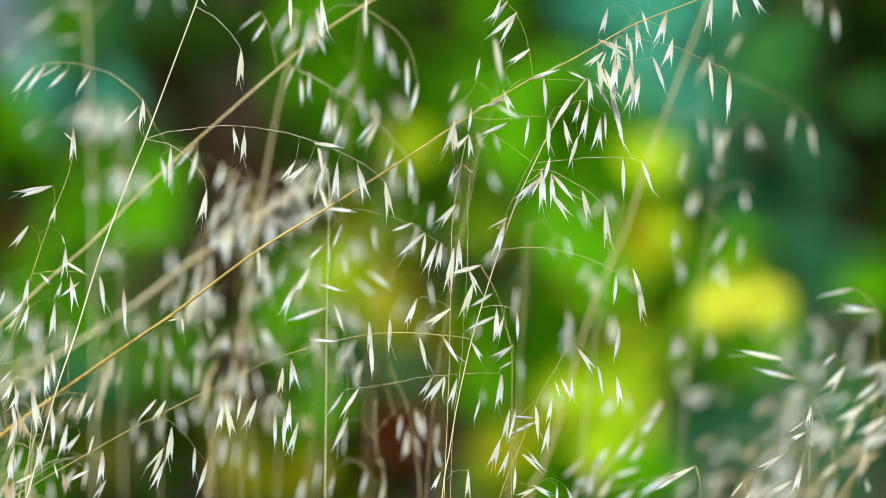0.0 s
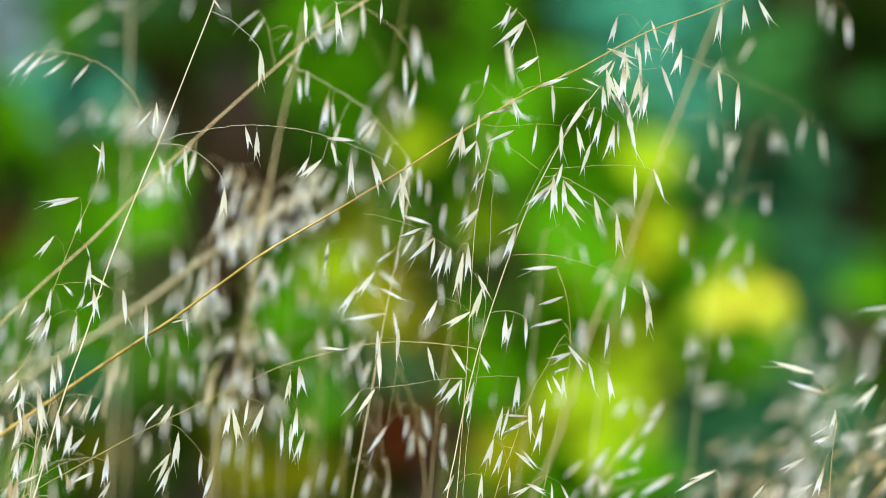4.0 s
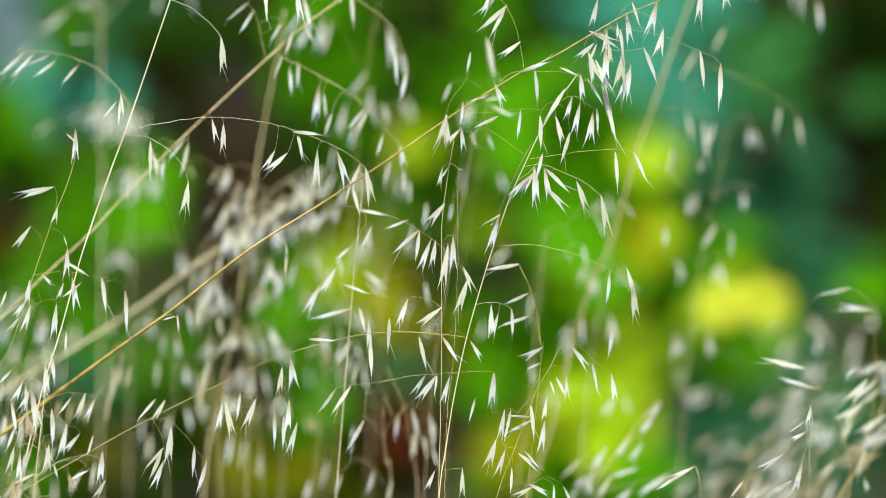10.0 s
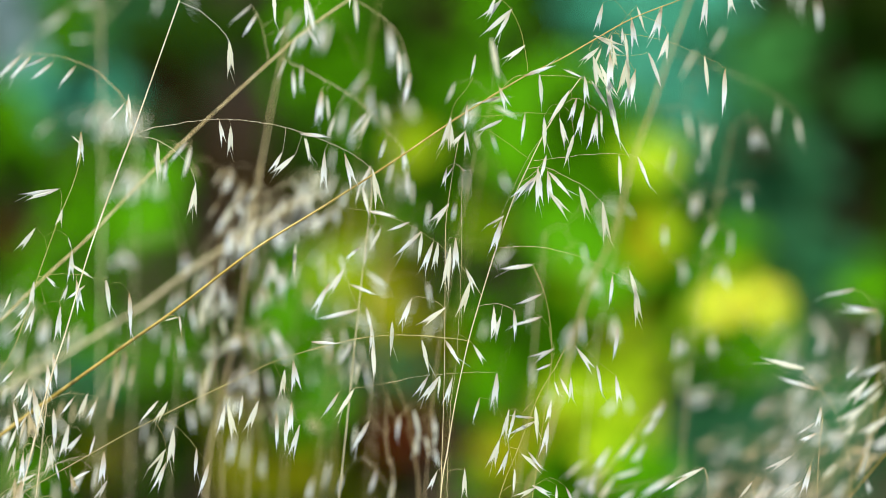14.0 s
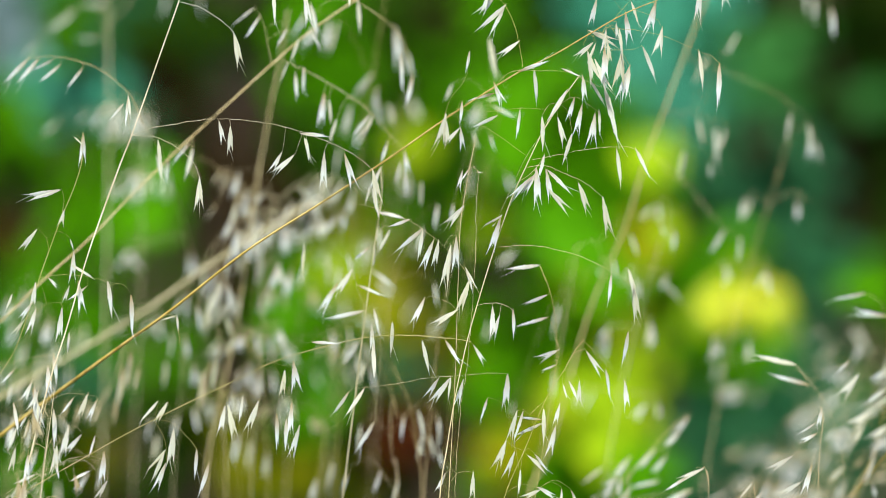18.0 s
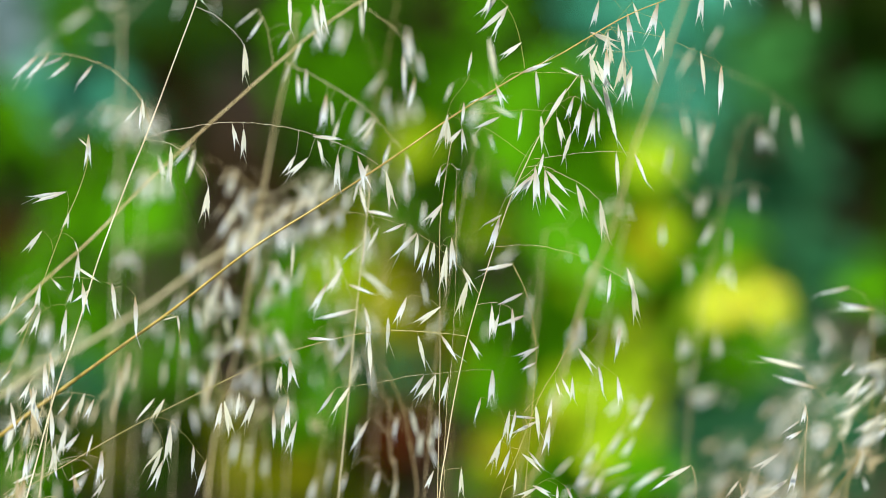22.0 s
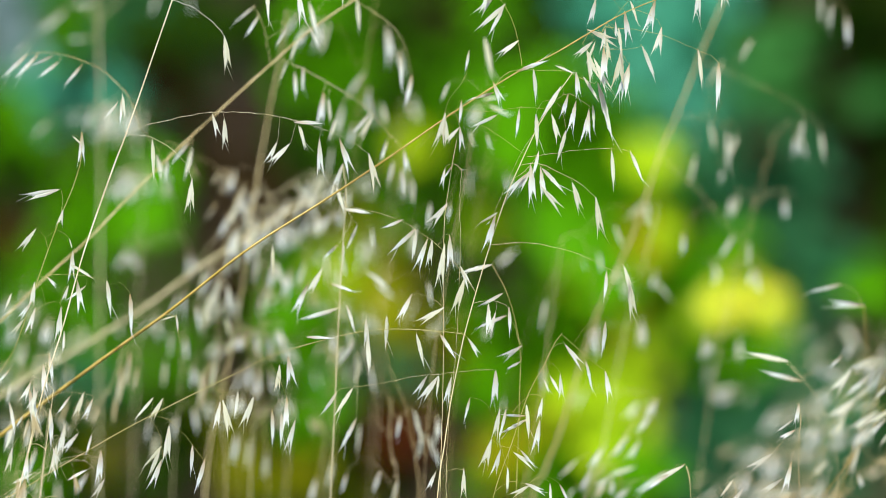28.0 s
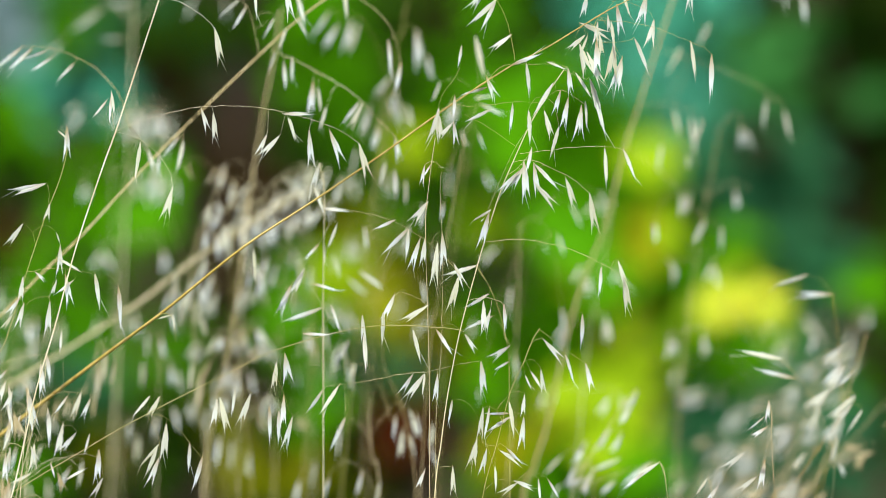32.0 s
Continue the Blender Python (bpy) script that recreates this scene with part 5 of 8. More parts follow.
oat_v.branch("v1", 0.17, 0.12, [(-21, 396.1), (-27.4, 413.3), (-36, 421.8)],
    [(-31.7, 424, -33.9, 404.7, 0), (-21, 428.3, -15.4, 405.5, 0), (-3.9, 417.5, -6, 396.1, 0), (-61.7, 464.7, -66, 447.5, 0), (-74.6, 477.6, -78.9, 464.7, 0), (-66, 481.8, -78.9, 460.4, 0), (-6, 400.4, -1.7, 383.2, 0)])
oat_v.branch("v2", 0.17, 0.12, [(-40.3, 460.4), (-44.6, 499), (-40.3, 524.7)],
    [(-57.4, 533.3, -40.3, 520.4, 0), (-76.7, 546.1, -72.4, 529, 0), (-53.2, 567.6, -51, 550.4, 0), (-21, 601.9, -21, 584.7, 0), (-36, 616.9, -40.3, 597.6, 0), (-18.9, 567.6, -23.1, 550.4, 0), (-8.1, 584.7, -10.3, 567.6, 0), (-10.3, 524.7, -8.1, 511.8, 0)])
oat_w = Oat("wild_oat", -10.6, 2.4714, "faint slender wild oat stalk with hanging seeds", "tan", "pale", (-36, 237))
oat_w.stem(0.52, 0.28, [(-10.6, -5), (42.5, 302.4), (58, 413.1), (62.5, 497.3), (66.9, 568.2)])
oat_w.branch("w1", 0.17, 0.12, [(66.9, 568.2), (78, 572.6), (89, 559.3)],
    [(84.6, 552.7, 86.8, 543.8, 0), (95.7, 559.3, 101, 541.6, 0), (58, 519.4, 55.8, 492.9, 0), (97.9, 501.7, 100.1, 479.6, 0), (106.8, 581.5, 115.6, 563.7, 0), (128.9, 592.5, 135.6, 581.5, 0), (31.5, 439.7, 31.5, 426.4, 0), (60.3, 466.3, 62.5, 444.1, 0)])
oat_x = Oat("wild_oat", -35.7, 2.3714, "hazy wild oat stalk with pale spikelets near the arching one", "tan", "pale", (-27.2, 227.4))
oat_x.stem(0.36, 0.20, [(-35.7, -5), (-10.2, 397.4), (6.8, 524.9), (19.6, 588.7), (28.1, 631.2)])
oat_x.branch("x1", 0.17, 0.12, [(28.1, 631.2), (36.6, 652.4), (40.8, 661)],
    [(38.7, 707.7, 45.1, 673.7, 0), (25.9, 637.6, 30.2, 624.8, 0), (36.6, 661, 51.4, 663.1, 0), (40.8, 656.7, 57.8, 648.2, 0), (11.1, 673.7, 6.8, 663.1, 0), (38.7, 635.4, 42.9, 622.7, 0), (11.1, 584.4, 8.9, 569.6, 0), (-25.1, 609.9, -23.8, 586.6, 0)])
oat_y = Oat("wild_oat", 38.9, 2.2614, "thin green wild oat stalk curling over at its tip", "green", "pale", (49.1, 262.6))
oat_y.stem(0.34, 0.20, [(38.9, -5), (47, 282.9), (49.1, 371.2), (49.5, 445), (49.1, 475.4), (44.2, 500.9), (36.9, 521.2), (27.6, 537.4)])
oat_y.branch("y1", 0.12, 0.08, [(36.9, 521.2), (31.6, 530.9), (26.8, 538.2)],
    [(26.8, 538.2, 2.4, 530.9, 0), (35.3, 518, 17.8, 507.4, 0)])
oat_y.branch("y2", 0.12, 0.08, [(47, 485.5), (44.2, 495.7), (38.9, 500.9)],
    [(38.1, 501.8, 17.8, 492, 0), (50.3, 480.7, 34.1, 469.3, 2), (49.1, 469.3, 38.9, 463.2, 0)])
oat_z = Oat("wild_oat", 203.7, 2.0814, "tawny wild oat stalk leaning out over the shade", "tan", "pale", (185, 210))
oat_z.stem(0.60, 0.32, [(203.7, -5), (244.8, 341.4), (263.4, 386.2), (278.3, 416.1), (293.3, 449.6), (308.2, 483.2)])
oat_z.branch("z1", 0.14, 0.10, [(278.3, 416.1), (280.2, 431), (274.6, 438.4)],
    [(272.7, 436.6, 263.4, 421.6, 1), (282.1, 427.2, 276.5, 410.5, 0), (259.7, 408.6, 248.5, 397.4, 1), (289.5, 457.1, 278.3, 445.9, 1)])
oat_n5 = Oat("wild_oat", 192.9, 2.2514, "slight wild oat stalk low before the shade", "straw", "pale", (134, 98))
oat_n5.stem(0.28, 0.16, [(192.9, -5), (188.1, 324.4), (184, 364.8), (183.2, 384.9), (180.8, 394.2)])
oat_n5.branch("n5", 0.12, 0.08, [(183.2, 384.9), (183.2, 391), (180.4, 394.2)],
    [(180, 393.8, 163, 384.9, 1), (168.7, 387.8, 153.8, 376.9, 0)])
oat_n6 = Oat("wild_oat", 226.4, 2.2514, "slight wild oat stalk low beside its neighbours", "straw", "pale", (169, 87))
oat_n6.stem(0.28, 0.16, [(226.4, -5), (220.4, 324.4), (217.1, 364.8), (215.5, 382.9)])
oat_n6.branch("n6", 0.12, 0.08, [(217.1, 368.8), (217.1, 376.9), (215.1, 382.5)],
    [(214.7, 383.3, 205.8, 372, 0), (222.4, 376.9, 212.3, 364.8, 1)])
soft_a = Oat("wild_oat", -360, 2.42, "soft straw wild oat bowed over a row of spikelets", "straw", "tan", (-330, 120))
soft_a.stem(0.45, 0.2, [(-360, -5), (-322, 351), (-298, 412), (-270, 442), (-259, 479)])
soft_a.branch("a1", 0.17, 0.1, [(-284, 427), (-292, 443), (-299, 437)],
    [(-299, 436, -303, 419, 0), (-283, 436, -286, 417, 0), (-291, 434, -295, 415, 0)])
soft_a.branch("a2", 0.17, 0.1, [(-265, 457), (-255, 480), (-247, 476)],
    [(-254, 475, -255, 442, 0), (-259, 464, -262, 428, 0), (-247, 464, -250, 442, 0)])
soft_a.branch("a3", 0.17, 0.1, [(-279, 432), (-271, 443), (-264, 439)],
    [(-264, 438, -265, 416, 0), (-276, 433, -282, 415, 0)])
soft_b = Oat("wild_oat", -225, 2.5, "soft pale wild oat with short hanging spikelets", "pale", "pale", (-220, 120))
soft_b.stem(0.45, 0.2, [(-225, -5), (-224, 344), (-222, 407), (-220, 461), (-218, 490)])
soft_b.branch("b1", 0.17, 0.1, [(-220, 456), (-227, 489), (-233, 484)],
    [(-229, 483, -230, 463, 0), (-219, 482, -215, 461, 0), (-233, 461, -234, 438, 0)])
soft_b.branch("b2", 0.17, 0.1, [(-222, 407), (-234, 425), (-244, 419)],
    [(-222, 418, -226, 398, 0), (-244, 416, -246, 394, 0), (-238, 403, -240, 378, 1)])
soft_b.branch("b3", 0.17, 0.1, [(-221, 447), (-212, 467), (-206, 462)],
    [(-211, 461, -210, 438, 1), (-206, 454, -204, 434, 0)])
soft_b.branch("b4", 0.17, 0.1, [(-222, 420), (-216, 430), (-211, 426)],
    [(-211, 425, -206, 405, 0)])
soft_c = Oat("wild_oat", -175, 2.45, "soft pale wild oat with clustered white spikelets", "straw", "pale", (-172, 120))
soft_c.stem(0.45, 0.2, [(-175, -5), (-178, 348), (-183, 410), (-189, 480), (-189, 537), (-183, 568)])
soft_c.branch("c1", 0.17, 0.1, [(-189, 528), (-196, 538), (-202, 534)],
    [(-202, 533, -206, 509, 0), (-190, 526, -194, 498, 1), (-196, 515, -199, 485, 1)])
soft_c.branch("c2", 0.17, 0.1, [(-189, 499), (-198, 512), (-206, 508)],
    [(-206, 507, -202, 485, 0)])
soft_c.branch("c3", 0.17, 0.1, [(-188, 463), (-188, 467), (-189, 464)],
    [(-189, 463, -191, 441, 0)])
soft_c.branch("c4", 0.17, 0.1, [(-185, 560), (-173, 574), (-164, 569)],
    [(-177, 568, -179, 546, 1), (-164, 568, -165, 546, 1), (-170, 564, -167, 538, 0)])
soft_c.branch("c5", 0.17, 0.1, [(-189, 518), (-186, 529), (-183, 525)],
    [(-183, 524, -179, 502, 0), (-183, 498, -178, 480, 0)])
soft_d = Oat("wild_oat", -150, 2.52, "soft pale wild oat crowded with white spikelets", "green", "pale", (-146, 120))
soft_d.stem(0.45, 0.2, [(-150, -5), (-149, 343), (-154, 406), (-160, 460), (-155, 494)])
soft_d.branch("d1", 0.17, 0.1, [(-157, 480), (-161, 490), (-164, 486)],
    [(-164, 485, -159, 464, 1), (-167, 460, -170, 431, 1)])
soft_d.branch("d2", 0.17, 0.1, [(-159, 447), (-167, 459), (-173, 454)],
    [(-173, 453, -179, 433, 0)])
soft_d.branch("d3", 0.17, 0.1, [(-154, 410), (-171, 431), (-184, 425)],
    [(-184, 424, -187, 401, 0), (-175, 402, -178, 373, 0), (-165, 397, -167, 370, 0)])
soft_d.branch("d4", 0.17, 0.1, [(-158, 471), (-150, 488), (-143, 484)],
    [(-154, 483, -150, 465, 0), (-143, 478, -137, 458, 0), (-160, 456, -161, 426, 1)])
soft_d.branch("d5", 0.17, 0.1, [(-159, 447), (-154, 458), (-151, 454)],
    [(-151, 453, -147, 433, 0)])
soft_d.branch("d6", 0.17, 0.1, [(-152, 385), (-152, 392), (-151, 389)],
    [(-151, 388, -152, 365, 1)])
soft_e = Oat("wild_oat", -105, 2.48, "soft pale wild oat with loose spikelets over green leaves", "green", "pale", (-100, 120))
soft_e.stem(0.45, 0.2, [(-105, -5), (-107, 346), (-103, 408), (-98, 470), (-96, 537)])
soft_e.branch("e1", 0.17, 0.1, [(-96, 526), (-112, 551), (-125, 545)],
    [(-108, 544, -106, 519, 0), (-125, 539, -131, 517, 0), (-99, 537, -99, 515, 0)])
soft_e.branch("e2", 0.17, 0.1, [(-96, 520), (-118, 544), (-136, 536)],
    [(-136, 535, -140, 506, 1)])
soft_e.branch("e3", 0.17, 0.1, [(-98, 482), (-100, 491), (-103, 487)],
    [(-103, 486, -98, 467, 1)])
soft_e.branch("e4", 0.17, 0.1, [(-106, 367), (-107, 375), (-109, 371)],
    [(-109, 370, -113, 350, 1)])
soft_e.branch("e5", 0.17, 0.1, [(-96, 515), (-81, 533), (-69, 527)],
    [(-69, 526, -54, 513, 0)])
soft_e.branch("e6", 0.17, 0.1, [(-98, 465), (-86, 495), (-76, 489)],
    [(-89, 488, -85, 468, 0), (-76, 477, -71, 459, 0), (-81, 470, -79, 450, 1)])
soft_e.branch("e7", 0.17, 0.1, [(-99, 450), (-84, 469), (-71, 463)],
    [(-71, 462, -66, 439, 0)])
soft_e.branch("e8", 0.17, 0.1, [(-105, 377), (-101, 386), (-97, 383)],
    [(-97, 382, -101, 359, 0)])
soft_f = Oat("wild_oat", -30, 2.4, "soft tawny wild oat low before the withered leaves", "straw", "pale", (-32, 120))
soft_f.stem(0.45, 0.2, [(-30, -5), (-44, 353), (-49, 387), (-52, 417), (-51, 436)])
soft_f.branch("f1", 0.17, 0.1, [(-51, 405), (-64, 420), (-75, 415)],
    [(-75, 414, -76, 395, 0)])
soft_f.branch("f2", 0.17, 0.1, [(-45, 364), (-66, 389), (-83, 381)],
    [(-58, 380, -63, 361, 0), (-83, 378, -87, 361, 0)])
soft_f.branch("f3", 0.17, 0.1, [(-51, 410), (-32, 432), (-16, 425)],
    [(-16, 424, -13, 404, 0), (-27, 411, -29, 389, 1), (-22, 408, -17, 391, 0)])
soft_f.branch("f4", 0.17, 0.1, [(-47, 373), (-45, 378), (-44, 375)],
    [(-44, 374, -48, 357, 0)])
soft_g = Oat("wild_oat", -345, 2.36, "soft pale wild oat low among its neighbours", "straw", "pale", (-340, 120))
soft_g.stem(0.45, 0.2, [(-345, -5), (-331, 356), (-326, 398), (-329, 440)])
soft_g.branch("g1", 0.17, 0.1, [(-329, 440), (-333, 454), (-336, 450)],
    [(-336, 449, -338, 432, 0), (-333, 426, -336, 398, 1)])
soft_g.branch("g2", 0.17, 0.1, [(-327, 391), (-311, 429), (-298, 422)],
    [(-321, 421, -324, 398, 0), (-315, 402, -320, 381, 0), (-298, 402, -304, 385, 0)])
soft_g.branch("g3", 0.17, 0.1, [(-329, 366), (-296, 401), (-268, 391)],
    [(-268, 390, -270, 373, 0), (-277, 385, -285, 371, 1)])
soft_g.branch("g4", 0.17, 0.1, [(-329, 370), (-321, 383), (-314, 378)],
    [(-314, 377, -323, 366, 0), (-327, 373, -335, 362, 0)])
soft_h = Oat("wild_oat", -480, 2.62, "soft pale wild oat leaning across the edge of the stand", "pale", "pale", (-400, 120))
soft_h.stem(1.1, 0.5, [(-480, -5), (-438, 381), (-398, 419), (-352, 454), (-311, 487)])
soft_h.branch("h1", 0.17, 0.1, [(-311, 487), (-346, 529), (-375, 519)],
    [(-363, 518, -367, 492, 1), (-375, 513, -379, 485, 1), (-353, 508, -357, 482, 0)])
soft_h.branch("h2", 0.17, 0.1, [(-331, 471), (-352, 505), (-370, 495)],
    [(-370, 494, -375, 466, 1), (-341, 494, -344, 471, 0)])
soft_h.branch("h3", 0.17, 0.1, [(-318, 482), (-319, 489), (-320, 486)],
    [(-320, 485, -324, 461, 0)])
soft_h.branch("h4", 0.17, 0.1, [(-345, 460), (-353, 484), (-360, 476)],
    [(-360, 475, -366, 452, 1), (-334, 475, -337, 452, 1), (-348, 466, -351, 442, 0)])
soft_h.branch("h5", 0.17, 0.1, [(-363, 445), (-369, 464), (-374, 458)],
    [(-374, 457, -377, 433, 0), (-363, 447, -368, 421, 0)])
soft_h.branch("h6", 0.17, 0.1, [(-314, 484), (-312, 491), (-311, 488)],
    [(-311, 487, -315, 464, 0)])
soft_h.branch("h7", 0.17, 0.1, [(-363, 445), (-341, 463), (-324, 458)],
    [(-324, 457, -327, 433, 0), (-337, 447, -341, 424, 1)])
oat_h = Oat("wild_oat", 150, 2.15, "leaning orange-brown wild oat stalk at the edge", "orange", "pale", (140, 60))
oat_h.stem(0.7, 0.4, [(150, -5), (239, 338), (269, 381), (302, 423), (310, 437)])
oat_h.branch("h1", 0.17, 0.1, [(305, 428), (308, 459), (311, 455)],
    [(314, 454, 302, 442, 0), (314, 437, 298, 425, 1), (311, 431, 297, 417, 1)])
oat_h.branch("h2", 0.17, 0.1, [(299, 420), (309, 433), (317, 428)],
    [(317, 427, 306, 412, 0)])
oat_i = Oat("wild_oat", 300, 2.78, "faint far wild oat with broad pale spikelets", "pale", "pale", (270, 120))
oat_i.stem(0.45, 0.2, [(300, -5), (323, 321), (311, 391), (290, 451), (264, 491)])
oat_i.branch("i1", 0.17, 0.1, [(302, 416), (252, 459), (212, 447)],
    [(212, 446, 208, 426, 0), (238, 426, 209, 415, 1)])
oat_i.branch("i2", 0.17, 0.1, [(310, 396), (269, 433), (236, 422)],
    [(251, 421, 244, 412, 0), (236, 419, 214, 412, 1)])
oat_i.branch("i3", 0.17, 0.1, [(277, 471), (289, 491), (299, 484)],
    [(299, 483, 287, 476, 0)])
oat_i.branch("i4", 0.17, 0.1, [(294, 441), (335, 491), (369, 477)],
    [(369, 476, 362, 451, 1)])
oat_i.branch("i5", 0.17, 0.1, [(284, 461), (298, 481), (310, 474)],
    [(310, 473, 296, 451, 1)])
oat_i.branch("i6", 0.17, 0.1, [(294, 441), (331, 485), (362, 472)],
    [(362, 471, 360, 446, 0), (340, 466, 322, 491, 1)])
left_tufts = []
for x, y, top_x, top_z, stem, tone, seed in (
        (-363, 2.52, -340, 496, "straw", "pale", 40),
        (-293, 2.17, -281, 434, "pale", "tan", 43),
        (-141, 2.59, -123, 574, "straw", "tan", 48),
        (-179, 2.60, -165, 569, "green", "pale", 50),
        (-269, 2.66, -274, 670, "pale", "pale", 51),
        (-70, 2.72, -46, 677, "straw", "pale", 52),
        (-11, 2.57, 30, 666, "green", "pale", 54),
        (-161, 2.46, -147, 590, "pale", "pale", 55),
        (-302, 2.21, -286, 452, "straw", "pale", 56),
        (-109, 2.70, -108, 604, "pale", "pale", 95)):
    left_tufts.append(tuft("wild_oat", x, y, top_x, top_z, "soft pale wild oat tuft with nodding spikelets" if tone == "pale" else "soft tawny wild oat tuft with withered spikelets", stem, tone, seed))
middle_tufts = []
for x, y, top_x, top_z, stem, tone, seed in (
        (115, 2.41, 119, 382, "tan", "pale", 69),
        (99, 2.55, 144, 587, "pale", "pale", 70),
        (182, 2.57, 233, 647, "straw", "pale", 71)):
    middle_tufts.append(tuft("wild_oat", x, y, top_x, top_z, "soft pale wild oat tuft with nodding spikelets" if tone == "pale" else "soft tawny wild oat tuft with withered spikelets", stem, tone, seed))
right_tufts = []
for x, y, top_x, top_z, stem, tone, seed in (
        (273, 2.75, 367, 492, "pale", "pale", 96),
        (249, 2.58, 322, 476, "pale", "pale", 97),
        (191, 2.00, 275, 479, "straw", "pale", 98),
        (207, 2.75, 323, 452, "pale", "pale", 100),
        (184, 2.60, 287, 420, "tan", "tan", 101),
        (133, 2.75, 254, 385, "pale", "tan", 102),
        (193, 2.45, 343, 423, "tan", "tan", 103),
        (165, 1.85, 228, 450, "pale", "pale", 104),
        (115, 1.85, 214, 424, "pale", "pale", 107),
        (54, 2.00, 196, 407, "straw", "pale", 109),
        (195, 2.62, 327, 376, "tan", "tan", 110),
        (137, 2.60, 222, 359, "pale", "pale", 111)):
    right_tufts.append(tuft("wild_oat", x, y, top_x, top_z, "soft pale wild oat tuft with nodding spikelets" if tone == "pale" else "soft tawny wild oat tuft with withered spikelets", stem, tone, seed, 4, 40, -0.9))


# ---- the wind ----
# degrees of lean, every half second within the four stretches of the clip
TIMES = [t / 2 for t in (*range(0, 8), *range(11, 30), *range(33, 52), *range(55, 65))]
LOW_BREEZE = [0.0, 0.6, 2.7, 3.6, 5.3, 5.2, 5.2, 3.8, 2.3, 4.0, 4.0, 3.4, 0.3, -1.4, 0.8, 1.1, 0.0, 0.0, 0.0, -0.3, -0.3, 1.1, 1.3, 0.7, 1.4, 1.2, 1.1, 1.4, 1.0, 2.7, 1.3, -1.5, 0.3, 1.2, 2.1, 1.6, 0.4, -1.4, -0.6, 0.6, 1.7, 2.9, 3.6, 4.5, 3.3, 0.8, -1.0, -1.4, -2.7, -5.1, -5.6, -3.4, -3.8, -2.6, -3.2, -4.9]
EDGE_BREEZE = [-0.0, 0.5, 2.8, 3.7, 5.9, 6.3, 5.7, 6.0, 2.7, 5.1, 4.9, 4.6, 0.3, -1.1, 1.4, 1.5, -0.1, -0.3, -0.3, -0.3, -0.0, -0.4, -0.0, 0.8, 0.7, 0.2, -0.0, 1.7, 1.1, 3.2, 1.6, -1.8, 0.3, 0.6, 1.1, 0.6, -1.6, -0.7, -0.5, 0.7, 1.2, 1.3, 4.0, 4.9, 3.7, 0.2, -1.2, -1.6, -3.2, -6.0, -6.6, -4.0, -4.4, -3.0, -3.7, -5.8]
FAR_BREEZE = [0.0, 3.8, 4.1, 4.9, -0.9, -0.3, 1.1, 1.5, 5.0, -4.2, -1.5, 1.5, 1.7, -0.6, -0.9, 1.1, 0.2, -0.1, -1.2, -0.7, 1.5, 3.5, 3.9, 2.7, 0.6, 0.3, 3.3, 4.0, 3.4, 5.1, 5.8, 6.1, 4.3, 1.6, 0.4, 1.4, -0.2, 0.4, 1.0, 2.8, 3.2, 3.5, 5.1, 4.9, 2.7, 2.0, 3.4, 4.4, 1.4, 0.2, -1.8, -2.5, -0.6, -0.7, -1.5, -0.9]
BACK_BREEZE = [-0.0, 1.3, 1.1, 1.5, 3.4, 4.4, 4.8, 3.9, 3.0, 2.3, 2.3, 3.2, 4.0, 4.3, 3.3, 0.6, 3.6, 1.1, 0.3, 1.4, 1.3, 0.9, 1.4, 2.5, 2.0, 1.1, 1.2, 2.4, 2.9, 4.0, 1.7, 2.7, 0.2, -0.8, 0.2, 0.6, 1.9, 0.5, 2.8, 3.3, 3.2, 2.7, 2.7, 3.7, 5.2, 5.9, 1.2, 0.9, 0.9, 0.8, -0.9, -3.0, -1.6, -0.5, 1.0, 3.7]
LEFT_BREEZE = [-0.0, 0.8, 2.4, 2.6, 2.9, 2.6, 0.9, 0.7, 2.3, 3.6, 4.1, 2.2, -0.6, 0.1, -0.8, -1.1, 1.4, 1.2, 0.5, -0.5, -0.4, 0.5, 1.6, 1.6, 2.1, 1.6, 0.5, 0.8, 1.6, 2.8, 2.3, 3.6, 3.5, 3.1, 2.6, 1.9, 1.0, 2.2, 2.1, 0.3, 0.3, 1.4, 2.1, 2.0, 2.1, 1.9, 1.4, 2.2, 1.9, 1.2, -0.2, 0.3, -0.7, 0.1, -0.7, -0.8]


def sway(oat, degrees):
    walk(oat.thing, [(t, oat.leant(a)) for t, a in zip(TIMES, degrees)])


